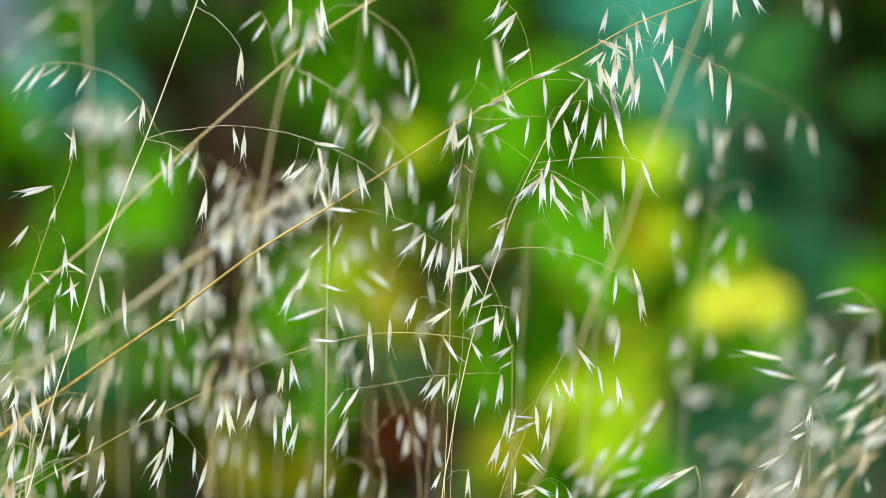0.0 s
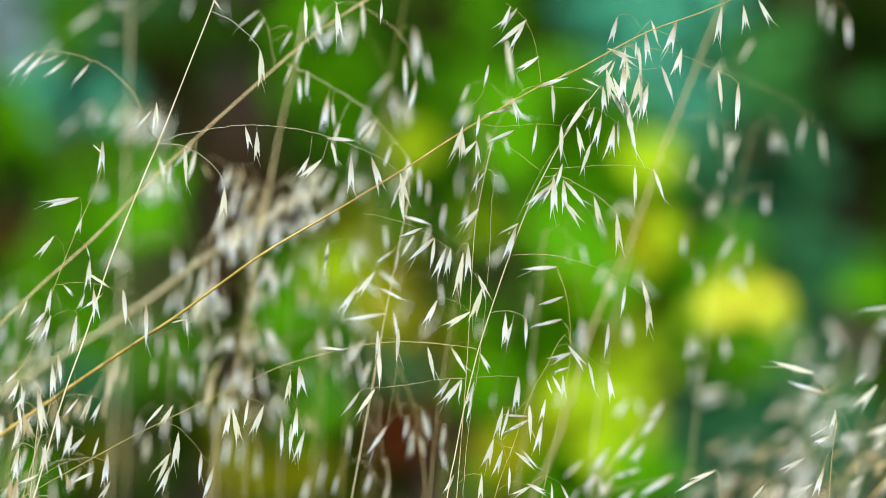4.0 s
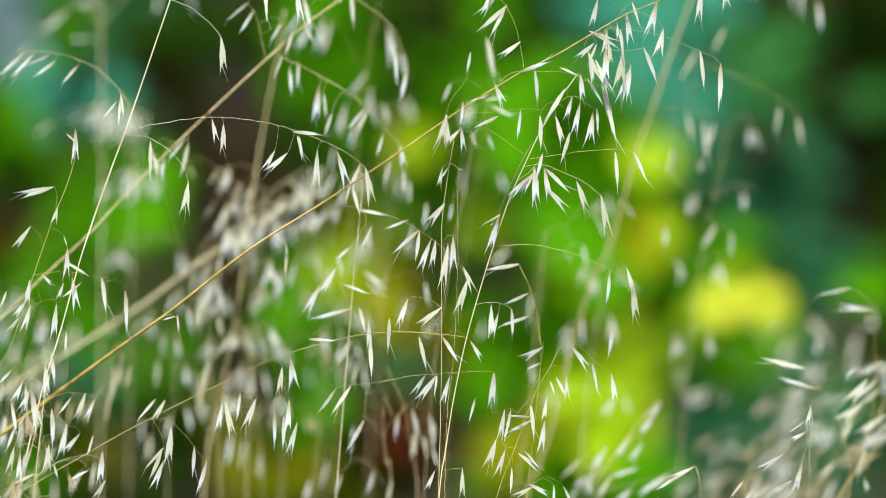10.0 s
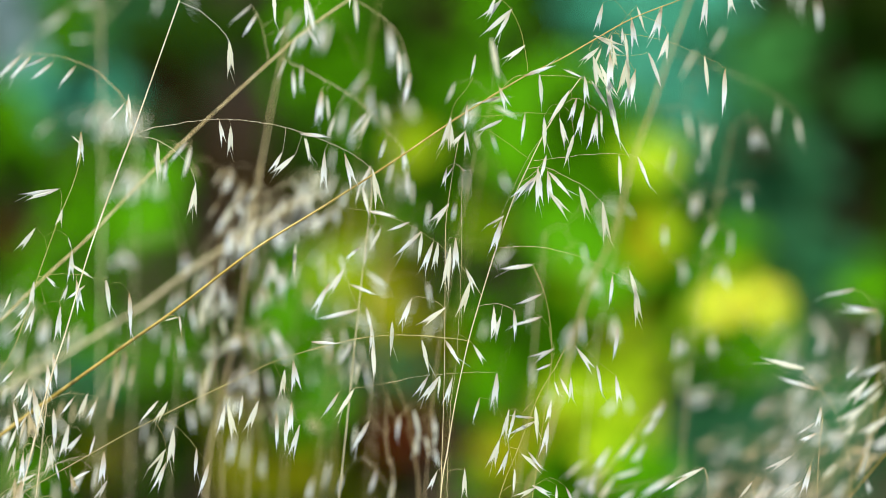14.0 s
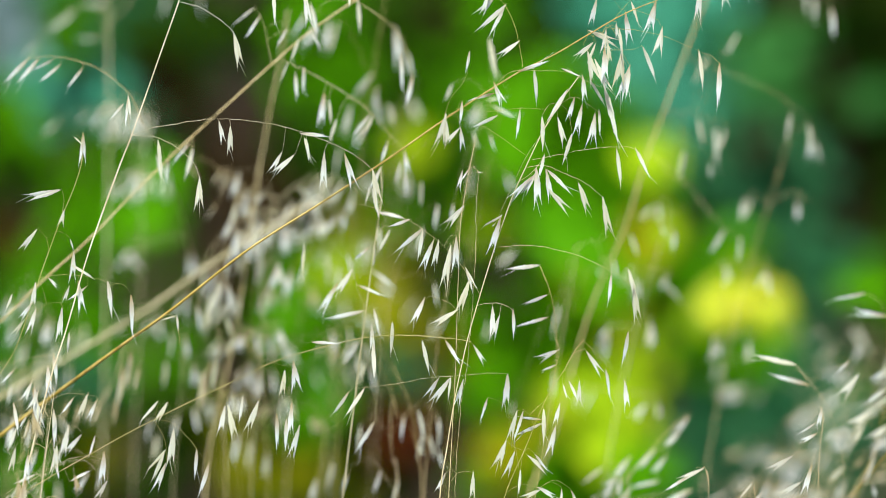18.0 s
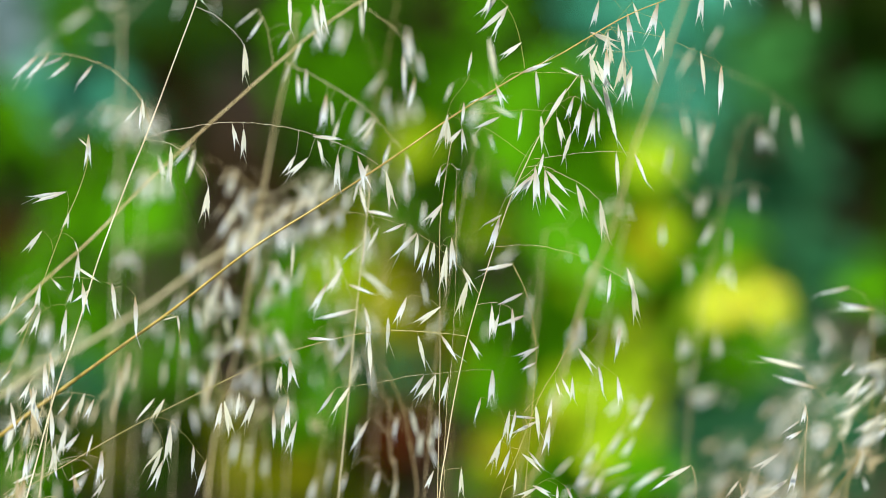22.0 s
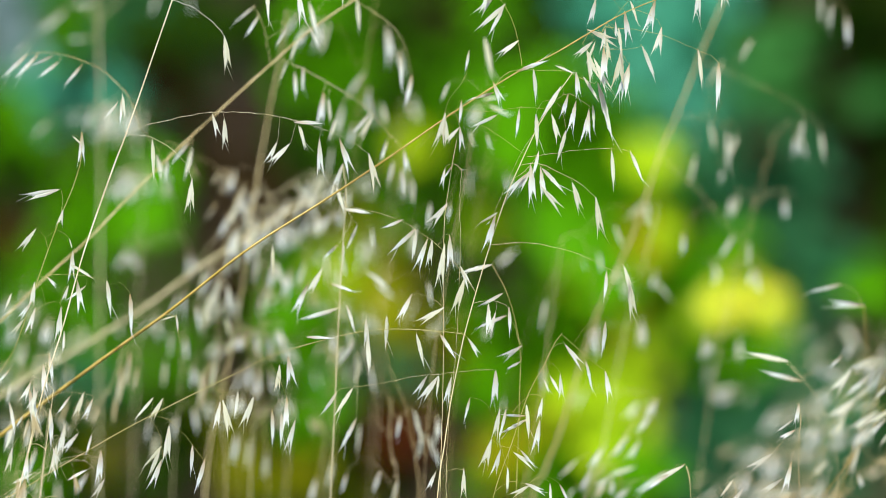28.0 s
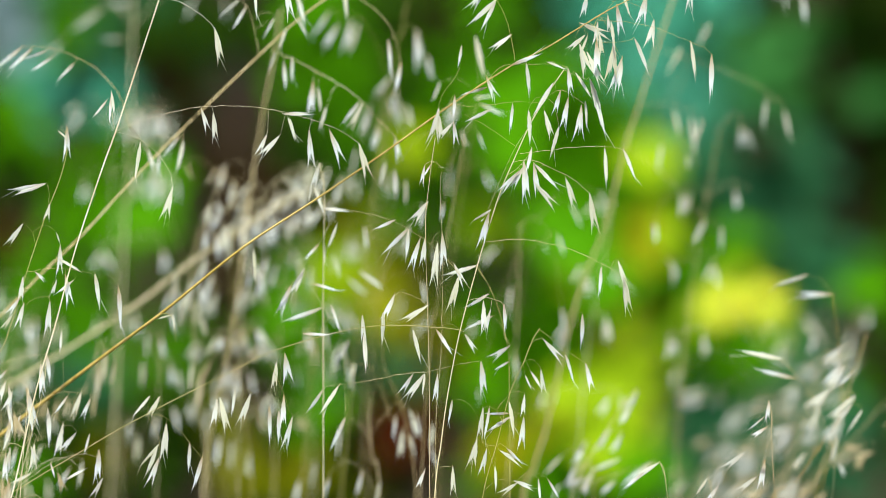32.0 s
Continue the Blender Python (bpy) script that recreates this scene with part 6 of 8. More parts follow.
def motions():
    lean = oat_a.leant
    walk(oat_a.thing, [(0, lean(0.00)), (0.5, lean(0.88)), (1, lean(1.76)), (1.5, lean(2.18)), (2, lean(2.39)), (2.5, lean(2.52)), (3, lean(1.99)), (3.5, lean(1.22)), (5.5, lean(0.93)), (6, lean(1.25)), (6.5, lean(0.29)), (7, lean(0.40)), (7.5, lean(0.27)), (8, lean(-1.25)), (8.5, lean(-3.06)), (9, lean(-2.37)), (9.5, lean(-2.25)), (10, lean(-1.67)), (10.5, lean(-0.84)), (11, lean(-0.98)), (11.5, lean(-2.13)), (12, lean(-2.34)), (12.5, lean(-2.18)), (13, lean(-1.11)), (13.5, lean(-1.29)), (14, lean(-1.09)), (14.5, lean(-2.23)), (16.5, lean(-0.98)), (17, lean(-0.79)), (17.5, lean(-1.58)), (18, lean(-1.11)), (18.5, lean(0.01)), (19, lean(-0.18)), (19.5, lean(0.60)), (20, lean(0.16)), (20.5, lean(0.52)), (21, lean(0.47)), (21.5, lean(0.25)), (22, lean(-0.03)), (22.5, lean(0.03)), (23, lean(0.12)), (23.5, lean(0.04)), (24, lean(0.15)), (24.5, lean(0.57)), (25, lean(0.53)), (25.5, lean(0.76)), (27.5, lean(-1.53)), (28, lean(-1.55)), (28.5, lean(-1.11)), (29, lean(-1.56)), (29.5, lean(-4.84)), (30, lean(-5.43)), (30.5, lean(-4.07)), (31, lean(-4.06)), (31.5, lean(-2.77)), (32, lean(-2.38))])
    lean = oat_b.leant
    walk(oat_b.thing, [(0, lean(0.00)), (0.5, lean(0.62)), (1, lean(1.32)), (1.5, lean(1.62)), (2, lean(1.74)), (2.5, lean(1.38)), (3, lean(1.04)), (3.5, lean(1.39)), (5.5, lean(0.77)), (6, lean(1.14)), (6.5, lean(0.78)), (7, lean(0.52)), (7.5, lean(0.19)), (8, lean(-1.41)), (8.5, lean(-1.09)), (9, lean(-0.72)), (9.5, lean(-0.74)), (10, lean(-0.78)), (10.5, lean(-0.76)), (11, lean(-0.99)), (11.5, lean(-1.38)), (12, lean(-1.45)), (12.5, lean(-1.03)), (13, lean(-0.07)), (13.5, lean(-0.25)), (14, lean(-0.39)), (14.5, lean(-0.58)), (16.5, lean(-0.95)), (17, lean(-1.18)), (17.5, lean(-0.54)), (18, lean(-0.58)), (18.5, lean(-0.34)), (19, lean(-0.30)), (19.5, lean(-0.12)), (20, lean(0.37)), (20.5, lean(0.19)), (21, lean(-0.23)), (21.5, lean(-0.48)), (22, lean(-0.68)), (22.5, lean(0.08)), (23, lean(0.05)), (23.5, lean(0.22)), (24, lean(0.60)), (24.5, lean(0.41)), (25, lean(1.10)), (25.5, lean(0.58)), (27.5, lean(-0.72)), (28, lean(-1.17)), (28.5, lean(-1.25)), (29, lean(-3.05)), (29.5, lean(-4.10)), (30, lean(-3.36)), (30.5, lean(-3.46)), (31, lean(-1.91)), (31.5, lean(-1.92)), (32, lean(-1.89))])
    lean = oat_c.leant
    walk(oat_c.thing, [(0, lean(0.00)), (0.5, lean(0.57)), (1, lean(1.28)), (1.5, lean(1.51)), (2, lean(1.47)), (2.5, lean(1.17)), (3, lean(0.76)), (3.5, lean(0.99)), (5.5, lean(0.73)), (6, lean(1.13)), (6.5, lean(0.82)), (7, lean(0.16)), (7.5, lean(-0.13)), (8, lean(-1.20)), (8.5, lean(-0.95)), (9, lean(-0.51)), (9.5, lean(-0.68)), (10, lean(-0.97)), (10.5, lean(-0.66)), (11, lean(-0.91)), (11.5, lean(-1.34)), (12, lean(-1.32)), (12.5, lean(-0.77)), (13, lean(-0.12)), (13.5, lean(-0.34)), (14, lean(-0.48)), (14.5, lean(-0.59)), (16.5, lean(-0.94)), (17, lean(-1.50)), (17.5, lean(-0.62)), (18, lean(-1.07)), (18.5, lean(-0.68)), (19, lean(-0.37)), (19.5, lean(-0.21)), (20, lean(0.18)), (20.5, lean(-0.05)), (21, lean(-0.44)), (21.5, lean(-0.49)), (22, lean(-0.86)), (22.5, lean(-0.23)), (23, lean(-0.10)), (23.5, lean(0.14)), (24, lean(0.39)), (24.5, lean(-0.05)), (25, lean(0.76)), (25.5, lean(0.16)), (27.5, lean(-0.87)), (28, lean(-1.14)), (28.5, lean(-1.18)), (29, lean(-2.88)), (29.5, lean(-4.20)), (30, lean(-3.08)), (30.5, lean(-2.92)), (31, lean(-1.89)), (31.5, lean(-1.73)), (32, lean(-1.91))])
    lean = oat_d.leant
    walk(oat_d.thing, [(0, lean(0.00)), (0.5, lean(1.14)), (1, lean(1.65)), (1.5, lean(2.82)), (2, lean(2.64)), (2.5, lean(1.61)), (3, lean(1.91)), (3.5, lean(2.60)), (5.5, lean(0.05)), (6, lean(1.70)), (6.5, lean(2.06)), (7, lean(1.84)), (7.5, lean(0.13)), (8, lean(-1.84)), (8.5, lean(-1.57)), (9, lean(-1.15)), (9.5, lean(-0.80)), (10, lean(-0.98)), (10.5, lean(-0.95)), (11, lean(-1.37)), (11.5, lean(-2.04)), (12, lean(-1.86)), (12.5, lean(-1.10)), (13, lean(-0.30)), (13.5, lean(-0.37)), (14, lean(-0.60)), (14.5, lean(-0.66)), (16.5, lean(-0.56)), (17, lean(-0.33)), (17.5, lean(0.85)), (18, lean(0.79)), (18.5, lean(0.23)), (19, lean(-0.24)), (19.5, lean(-0.21)), (20, lean(-0.05)), (20.5, lean(-0.09)), (21, lean(-0.49)), (21.5, lean(-1.21)), (22, lean(-1.16)), (22.5, lean(-0.40)), (23, lean(-0.47)), (23.5, lean(-0.03)), (24, lean(1.23)), (24.5, lean(2.04)), (25, lean(4.10)), (25.5, lean(3.60)), (27.5, lean(-0.17)), (28, lean(-0.75)), (28.5, lean(-0.67)), (29, lean(-2.98)), (29.5, lean(-3.93)), (30, lean(-2.76)), (30.5, lean(-3.46)), (31, lean(-1.70)), (31.5, lean(-1.13)), (32, lean(-2.55))])
    lean = oat_f.leant
    walk(oat_f.thing, [(0, lean(0.00)), (0.5, lean(0.26)), (1, lean(0.85)), (1.5, lean(1.00)), (2, lean(1.41)), (2.5, lean(1.17)), (3, lean(0.98)), (3.5, lean(1.08)), (5.5, lean(0.47)), (6, lean(0.85)), (6.5, lean(0.91)), (7, lean(0.85)), (7.5, lean(0.48)), (8, lean(-0.38)), (8.5, lean(-0.13)), (9, lean(0.21)), (9.5, lean(0.21)), (10, lean(-0.08)), (10.5, lean(-0.10)), (11, lean(-0.20)), (11.5, lean(-0.41)), (12, lean(-0.40)), (12.5, lean(0.11)), (13, lean(0.38)), (13.5, lean(0.32)), (14, lean(0.26)), (14.5, lean(0.17)), (16.5, lean(0.11)), (17, lean(0.20)), (17.5, lean(0.03)), (18, lean(0.28)), (18.5, lean(0.35)), (19, lean(0.09)), (19.5, lean(0.17)), (20, lean(0.58)), (20.5, lean(0.62)), (21, lean(0.36)), (21.5, lean(-0.07)), (22, lean(-0.20)), (22.5, lean(0.13)), (23, lean(0.26)), (23.5, lean(0.46)), (24, lean(0.84)), (24.5, lean(0.84)), (25, lean(1.15)), (25.5, lean(0.89)), (27.5, lean(-0.03)), (28, lean(-0.38)), (28.5, lean(-0.53)), (29, lean(-1.58)), (29.5, lean(-1.75)), (30, lean(-1.36)), (30.5, lean(-1.29)), (31, lean(-0.71)), (31.5, lean(-0.62)), (32, lean(-0.79))])
    lean = oat_k.leant
    walk(oat_k.thing, [(0, lean(0.00)), (0.5, lean(0.79)), (1, lean(1.76)), (1.5, lean(2.07)), (2, lean(2.47)), (2.5, lean(2.37)), (3, lean(2.63)), (3.5, lean(2.63)), (5.5, lean(1.58)), (6, lean(1.93)), (6.5, lean(1.81)), (7, lean(1.75)), (7.5, lean(1.62)), (8, lean(1.24)), (8.5, lean(0.17)), (9, lean(0.22)), (9.5, lean(0.28)), (10, lean(0.19)), (10.5, lean(0.48)), (11, lean(0.59)), (11.5, lean(0.11)), (12, lean(0.02)), (12.5, lean(0.16)), (13, lean(0.05)), (13.5, lean(0.69)), (14, lean(0.64)), (14.5, lean(0.47)), (16.5, lean(0.97)), (17, lean(0.91)), (17.5, lean(0.55)), (18, lean(0.82)), (18.5, lean(1.08)), (19, lean(0.94)), (19.5, lean(1.18)), (20, lean(1.65)), (20.5, lean(1.72)), (21, lean(1.59)), (21.5, lean(1.42)), (22, lean(1.28)), (22.5, lean(1.18)), (23, lean(1.28)), (23.5, lean(1.38)), (24, lean(1.58)), (24.5, lean(1.89)), (25, lean(2.02)), (25.5, lean(2.16)), (27.5, lean(1.15)), (28, lean(0.72)), (28.5, lean(0.75)), (29, lean(0.48)), (29.5, lean(-0.32)), (30, lean(-1.57)), (30.5, lean(-1.55)), (31, lean(-1.45)), (31.5, lean(-0.97)), (32, lean(-0.53))])
    sway(oat_l, [0.0, 0.59, 1.21, 0.91, 0.54, 0.13, -0.3, -0.42, -0.84, 0.75, -0.45, -1.26, -2.67, -2.62, -1.98, -1.74, -0.8, -1.22, -1.7, -1.56, -1.78, -1.26, -0.71, -0.42, -1.17, -1.33, -1.17, -1.07, -0.55, -1.02, -0.71, -0.54, 0.1, -0.43, -1.67, -0.57, -0.87, -0.16, -0.21, -0.67, -0.76, -0.26, -0.16, -0.55, -1.03, -0.91, -1.1, -0.95, -0.88, -1.12, -2.94, -3.06, -2.61, -2.33, -2.5, -1.64])
    walk(oat_l.parts["l1"], [(t, oat_l.swung("l1", a)) for t, a in zip(TIMES, [0.0, -1.3, -2.6, -0.7, 2.1, 5.2, 7.9, 7.7, 2.8, -2.5, -0.9, 12.6, 17.4, 15.4, 6.5, 6.0, 3.4, 8.1, 11.2, 10.4, 7.4, 5.0, 1.6, 2.1, 6.6, 6.8, 6.6, 5.3, 3.4, 4.4, 4.6, 8.5, 3.7, 5.1, 15.9, 3.8, 8.8, 4.7, 5.6, 7.7, 3.5, 1.0, 1.2, 5.4, 3.9, 5.7, 7.3, 7.1, 5.7, 8.3, 13.7, 13.5, 12.9, 13.5, 15.7, 11.8])])
    lean = oat_m.leant
    walk(oat_m.thing, [(0, lean(0.00)), (0.5, lean(0.32)), (1, lean(1.02)), (1.5, lean(1.20)), (2, lean(1.69)), (2.5, lean(1.41)), (3, lean(1.18)), (3.5, lean(1.30)), (5.5, lean(0.56)), (6, lean(1.02)), (6.5, lean(1.10)), (7, lean(1.02)), (7.5, lean(0.57)), (8, lean(-0.46)), (8.5, lean(-0.15)), (9, lean(0.25)), (9.5, lean(0.25)), (10, lean(-0.10)), (10.5, lean(-0.12)), (11, lean(-0.24)), (11.5, lean(-0.49)), (12, lean(-0.48)), (12.5, lean(0.14)), (13, lean(0.46)), (13.5, lean(0.39)), (14, lean(0.32)), (14.5, lean(0.21)), (16.5, lean(0.13)), (17, lean(0.24)), (17.5, lean(0.03)), (18, lean(0.34)), (18.5, lean(0.42)), (19, lean(0.10)), (19.5, lean(0.20)), (20, lean(0.69)), (20.5, lean(0.74)), (21, lean(0.43)), (21.5, lean(-0.08)), (22, lean(-0.24)), (22.5, lean(0.16)), (23, lean(0.31)), (23.5, lean(0.55)), (24, lean(1.01)), (24.5, lean(1.00)), (25, lean(1.38)), (25.5, lean(1.07)), (27.5, lean(-0.04)), (28, lean(-0.46)), (28.5, lean(-0.63)), (29, lean(-1.90)), (29.5, lean(-2.10)), (30, lean(-1.63)), (30.5, lean(-1.55)), (31, lean(-0.85)), (31.5, lean(-0.75)), (32, lean(-0.94))])
    lean = oat_j.leant
    walk(oat_j.thing, [(0, lean(0.00)), (0.5, lean(0.40)), (1, lean(2.04)), (1.5, lean(3.06)), (2, lean(1.80)), (2.5, lean(-0.19)), (3, lean(0.29)), (3.5, lean(-1.98)), (5.5, lean(1.24)), (6, lean(3.39)), (6.5, lean(4.70)), (7, lean(-0.10)), (7.5, lean(-6.72)), (8, lean(-8.84)), (8.5, lean(-3.98)), (9, lean(-2.05)), (9.5, lean(-1.73)), (10, lean(-1.14)), (10.5, lean(-1.35)), (11, lean(-3.70)), (11.5, lean(-3.49)), (12, lean(-2.25)), (12.5, lean(-1.44)), (13, lean(1.27)), (13.5, lean(0.43)), (14, lean(-0.19)), (14.5, lean(-0.62)), (16.5, lean(-0.69)), (17, lean(1.00)), (17.5, lean(3.57)), (18, lean(1.63)), (18.5, lean(1.67)), (19, lean(2.73)), (19.5, lean(-3.17)), (20, lean(-2.03)), (20.5, lean(-1.33)), (21, lean(-0.57)), (21.5, lean(-0.64)), (22, lean(0.13)), (22.5, lean(-0.66)), (23, lean(-1.94)), (23.5, lean(-0.01)), (24, lean(0.04)), (24.5, lean(2.77)), (25, lean(4.22)), (25.5, lean(4.23)), (27.5, lean(0.04)), (28, lean(-2.41)), (28.5, lean(-3.17)), (29, lean(-7.61)), (29.5, lean(-9.69)), (30, lean(-8.01)), (30.5, lean(-5.86)), (31, lean(-1.79)), (31.5, lean(-4.03)), (32, lean(-6.40))])
    sway(oat_n, LOW_BREEZE)
    sway(oat_n2, [-0.0, 1.1, 0.6, 4.7, 5.4, 6.7, 6.3, 5.5, 2.4, 3.9, 5.1, 5.8, 3.5, 2.7, 2.5, 4.9, 2.7, 3.1, 2.6, 2.5, 2.5, 3.5, 3.1, 2.9, 2.7, 3.2, 2.7, 4.4, 4.8, 5.0, 1.9, -0.5, 0.9, 3.6, 3.3, 3.6, 2.6, 2.5, 2.7, 3.7, 4.8, 4.4, 6.1, 7.3, 5.7, 2.1, -0.0, 0.8, 0.4, -3.2, -4.2, -1.3, -0.4, 0.4, 0.1, -0.0])
    sway(oat_n3, EDGE_BREEZE)
    lean = oat_o.leant
    walk(oat_o.thing, [(0, lean(0.00)), (0.5, lean(0.76)), (1, lean(1.53)), (1.5, lean(1.66)), (2, lean(1.80)), (2.5, lean(0.45)), (3, lean(-0.90)), (3.5, lean(-0.62)), (5.5, lean(0.52)), (6, lean(0.80)), (6.5, lean(0.02)), (7, lean(-0.76)), (7.5, lean(-1.41)), (8, lean(-2.06)), (8.5, lean(-2.28)), (9, lean(-2.51)), (9.5, lean(-2.10)), (10, lean(-1.70)), (10.5, lean(-1.79)), (11, lean(-1.88)), (11.5, lean(-1.84)), (12, lean(-1.79)), (12.5, lean(-1.45)), (13, lean(-1.12)), (13.5, lean(-1.16)), (14, lean(-1.21)), (14.5, lean(-1.16)), (16.5, lean(-0.95)), (17, lean(-0.90)), (17.5, lean(-0.87)), (18, lean(-0.84)), (18.5, lean(-0.44)), (19, lean(-0.04)), (19.5, lean(-0.49)), (20, lean(-0.94)), (20.5, lean(-0.81)), (21, lean(-0.67)), (21.5, lean(-0.58)), (22, lean(-0.49)), (22.5, lean(-0.72)), (23, lean(-0.94)), (23.5, lean(-0.60)), (24, lean(-0.26)), (24.5, lean(-1.12)), (25, lean(-1.97)), (25.5, lean(-1.80)), (27.5, lean(-1.11)), (28, lean(-0.94)), (28.5, lean(-1.18)), (29, lean(-1.43)), (29.5, lean(-4.07)), (30, lean(-4.57)), (30.5, lean(-3.80)), (31, lean(-3.04)), (31.5, lean(-2.77)), (32, lean(-2.59))])
    sway(oat_p, [0.0, 0.5, 1.7, 2.0, 2.2, 2.0, 0.7, 0.7, 1.8, 2.9, 2.5, 1.3, -0.2, 0.1, 0.6, 0.2, 1.3, 0.8, 0.6, 0.2, 0.4, 0.9, 1.1, 1.3, 1.4, 1.0, 0.7, 0.9, 1.4, 1.7, 1.9, 2.0, 2.1, 2.0, 2.0, 1.7, 1.4, 1.5, 1.4, 0.7, 0.8, 1.2, 1.7, 1.9, 1.5, 1.3, 0.9, 1.4, 1.4, 0.9, -0.1, 0.2, -1.0, -0.3, -0.2, 0.2])
    lean = oat_q.leant
    walk(oat_q.thing, [(0, lean(0.00)), (0.5, lean(4.06)), (1, lean(8.13)), (1.5, lean(9.01)), (2, lean(9.90)), (2.5, lean(10.83)), (3, lean(11.77)), (3.5, lean(10.90)), (5.5, lean(7.43)), (6, lean(6.56)), (6.5, lean(7.71)), (7, lean(8.85)), (7.5, lean(5.94)), (8, lean(3.02)), (8.5, lean(3.96)), (9, lean(4.90)), (9.5, lean(4.48)), (10, lean(4.06)), (10.5, lean(4.27)), (11, lean(4.48)), (11.5, lean(4.17)), (12, lean(3.85)), (12.5, lean(4.58)), (13, lean(5.31)), (13.5, lean(5.31)), (14, lean(5.31)), (14.5, lean(5.35)), (16.5, lean(5.49)), (17, lean(5.52)), (17.5, lean(6.04)), (18, lean(6.56)), (18.5, lean(4.69)), (19, lean(2.81)), (19.5, lean(3.75)), (20, lean(4.69)), (20.5, lean(4.48)), (21, lean(4.27)), (21.5, lean(4.64)), (22, lean(5.00)), (22.5, lean(5.36)), (23, lean(5.73)), (23.5, lean(6.41)), (24, lean(7.08)), (24.5, lean(9.84)), (25, lean(12.61)), (25.5, lean(10.85)), (27.5, lean(3.84)), (28, lean(2.08)), (28.5, lean(2.08)), (29, lean(-0.94)), (29.5, lean(-3.33)), (30, lean(-6.15)), (30.5, lean(-4.79)), (31, lean(-2.29)), (31.5, lean(-1.25)), (32, lean(-0.63))])
    lean = oat_r.leant
    walk(oat_r.thing, [(0, lean(0.00)), (0.5, lean(1.21)), (1, lean(1.50)), (1.5, lean(0.80)), (2, lean(1.69)), (2.5, lean(0.55)), (3, lean(-0.15)), (3.5, lean(0.41)), (5.5, lean(2.76)), (6, lean(1.95)), (6.5, lean(0.62)), (7, lean(-0.70)), (7.5, lean(-0.71)), (8, lean(0.34)), (8.5, lean(-2.56)), (9, lean(-0.93)), (9.5, lean(0.28)), (10, lean(-1.50)), (10.5, lean(-2.99)), (11, lean(-1.55)), (11.5, lean(-1.40)), (12, lean(-0.57)), (12.5, lean(-1.00)), (13, lean(-0.18)), (13.5, lean(-0.59)), (14, lean(-1.58)), (14.5, lean(-1.71)), (16.5, lean(-0.18)), (17, lean(-0.66)), (17.5, lean(-0.43)), (18, lean(-0.24)), (18.5, lean(0.12)), (19, lean(0.43)), (19.5, lean(1.60)), (20, lean(1.64)), (20.5, lean(0.95)), (21, lean(-0.42)), (21.5, lean(-1.39)), (22, lean(-1.91)), (22.5, lean(-1.74)), (23, lean(-0.50)), (23.5, lean(0.96)), (24, lean(1.47)), (24.5, lean(-0.18)), (25, lean(-0.30)), (25.5, lean(0.30)), (27.5, lean(0.81)), (28, lean(1.18)), (28.5, lean(0.58)), (29, lean(-2.00)), (29.5, lean(-3.43)), (30, lean(-3.92)), (30.5, lean(-4.16)), (31, lean(-3.49)), (31.5, lean(-1.88)), (32, lean(-2.98))])
    sway(oat_s, BACK_BREEZE)
    lean = oat_t.leant
    walk(oat_t.thing, [(0, lean(0.00)), (0.5, lean(0.09)), (1, lean(0.53)), (1.5, lean(0.92)), (2, lean(1.11)), (2.5, lean(1.21)), (3, lean(1.21)), (3.5, lean(0.92)), (5.5, lean(0.50)), (6, lean(0.50)), (6.5, lean(0.53)), (7, lean(0.16)), (7.5, lean(0.19)), (8, lean(-0.02)), (8.5, lean(-0.81)), (9, lean(-1.46)), (9.5, lean(-1.17)), (10, lean(-1.07)), (10.5, lean(-0.75)), (11, lean(-0.43)), (11.5, lean(-0.60)), (12, lean(-1.09)), (12.5, lean(-1.15)), (13, lean(-0.98)), (13.5, lean(-0.58)), (14, lean(-0.63)), (14.5, lean(-0.66)), (16.5, lean(-0.62)), (17, lean(-0.47)), (17.5, lean(-0.47)), (18, lean(-0.74)), (18.5, lean(-0.44)), (19, lean(-0.02)), (19.5, lean(-0.01)), (20, lean(0.26)), (20.5, lean(0.12)), (21, lean(0.25)), (21.5, lean(0.21)), (22, lean(0.10)), (22.5, lean(-0.01)), (23, lean(0.02)), (23.5, lean(0.05)), (24, lean(0.03)), (24.5, lean(0.12)), (25, lean(0.28)), (25.5, lean(0.29)), (27.5, lean(-0.54)), (28, lean(-0.77)), (28.5, lean(-0.73)), (29, lean(-0.60)), (29.5, lean(-1.11)), (30, lean(-2.48)), (30.5, lean(-2.58)), (31, lean(-2.03)), (31.5, lean(-1.90)), (32, lean(-1.35))])
    sway(oat_u, [0.0, 5.2, 5.2, 6.6, 7.7, 2.4, -5.9, -2.1, 3.2, 7.3, 4.8, -5.0, -6.1, -2.6, 0.4, -0.5, 0.1, -0.3, -1.8, -2.4, -0.0, 1.3, 2.2, 3.2, 2.4, 0.4, 0.4, 7.4, 6.6, 6.4, 5.1, 5.1, 2.9, 1.9, 1.8, 0.3, 3.2, 2.2, -2.2, -1.3, 1.1, 2.7, 3.1, 5.5, 5.5, 1.0, -0.6, -0.9, -5.9, -7.1, -6.0, -9.2, -8.1, -9.1, -5.5, -4.7])
    lean = oat_v.leant
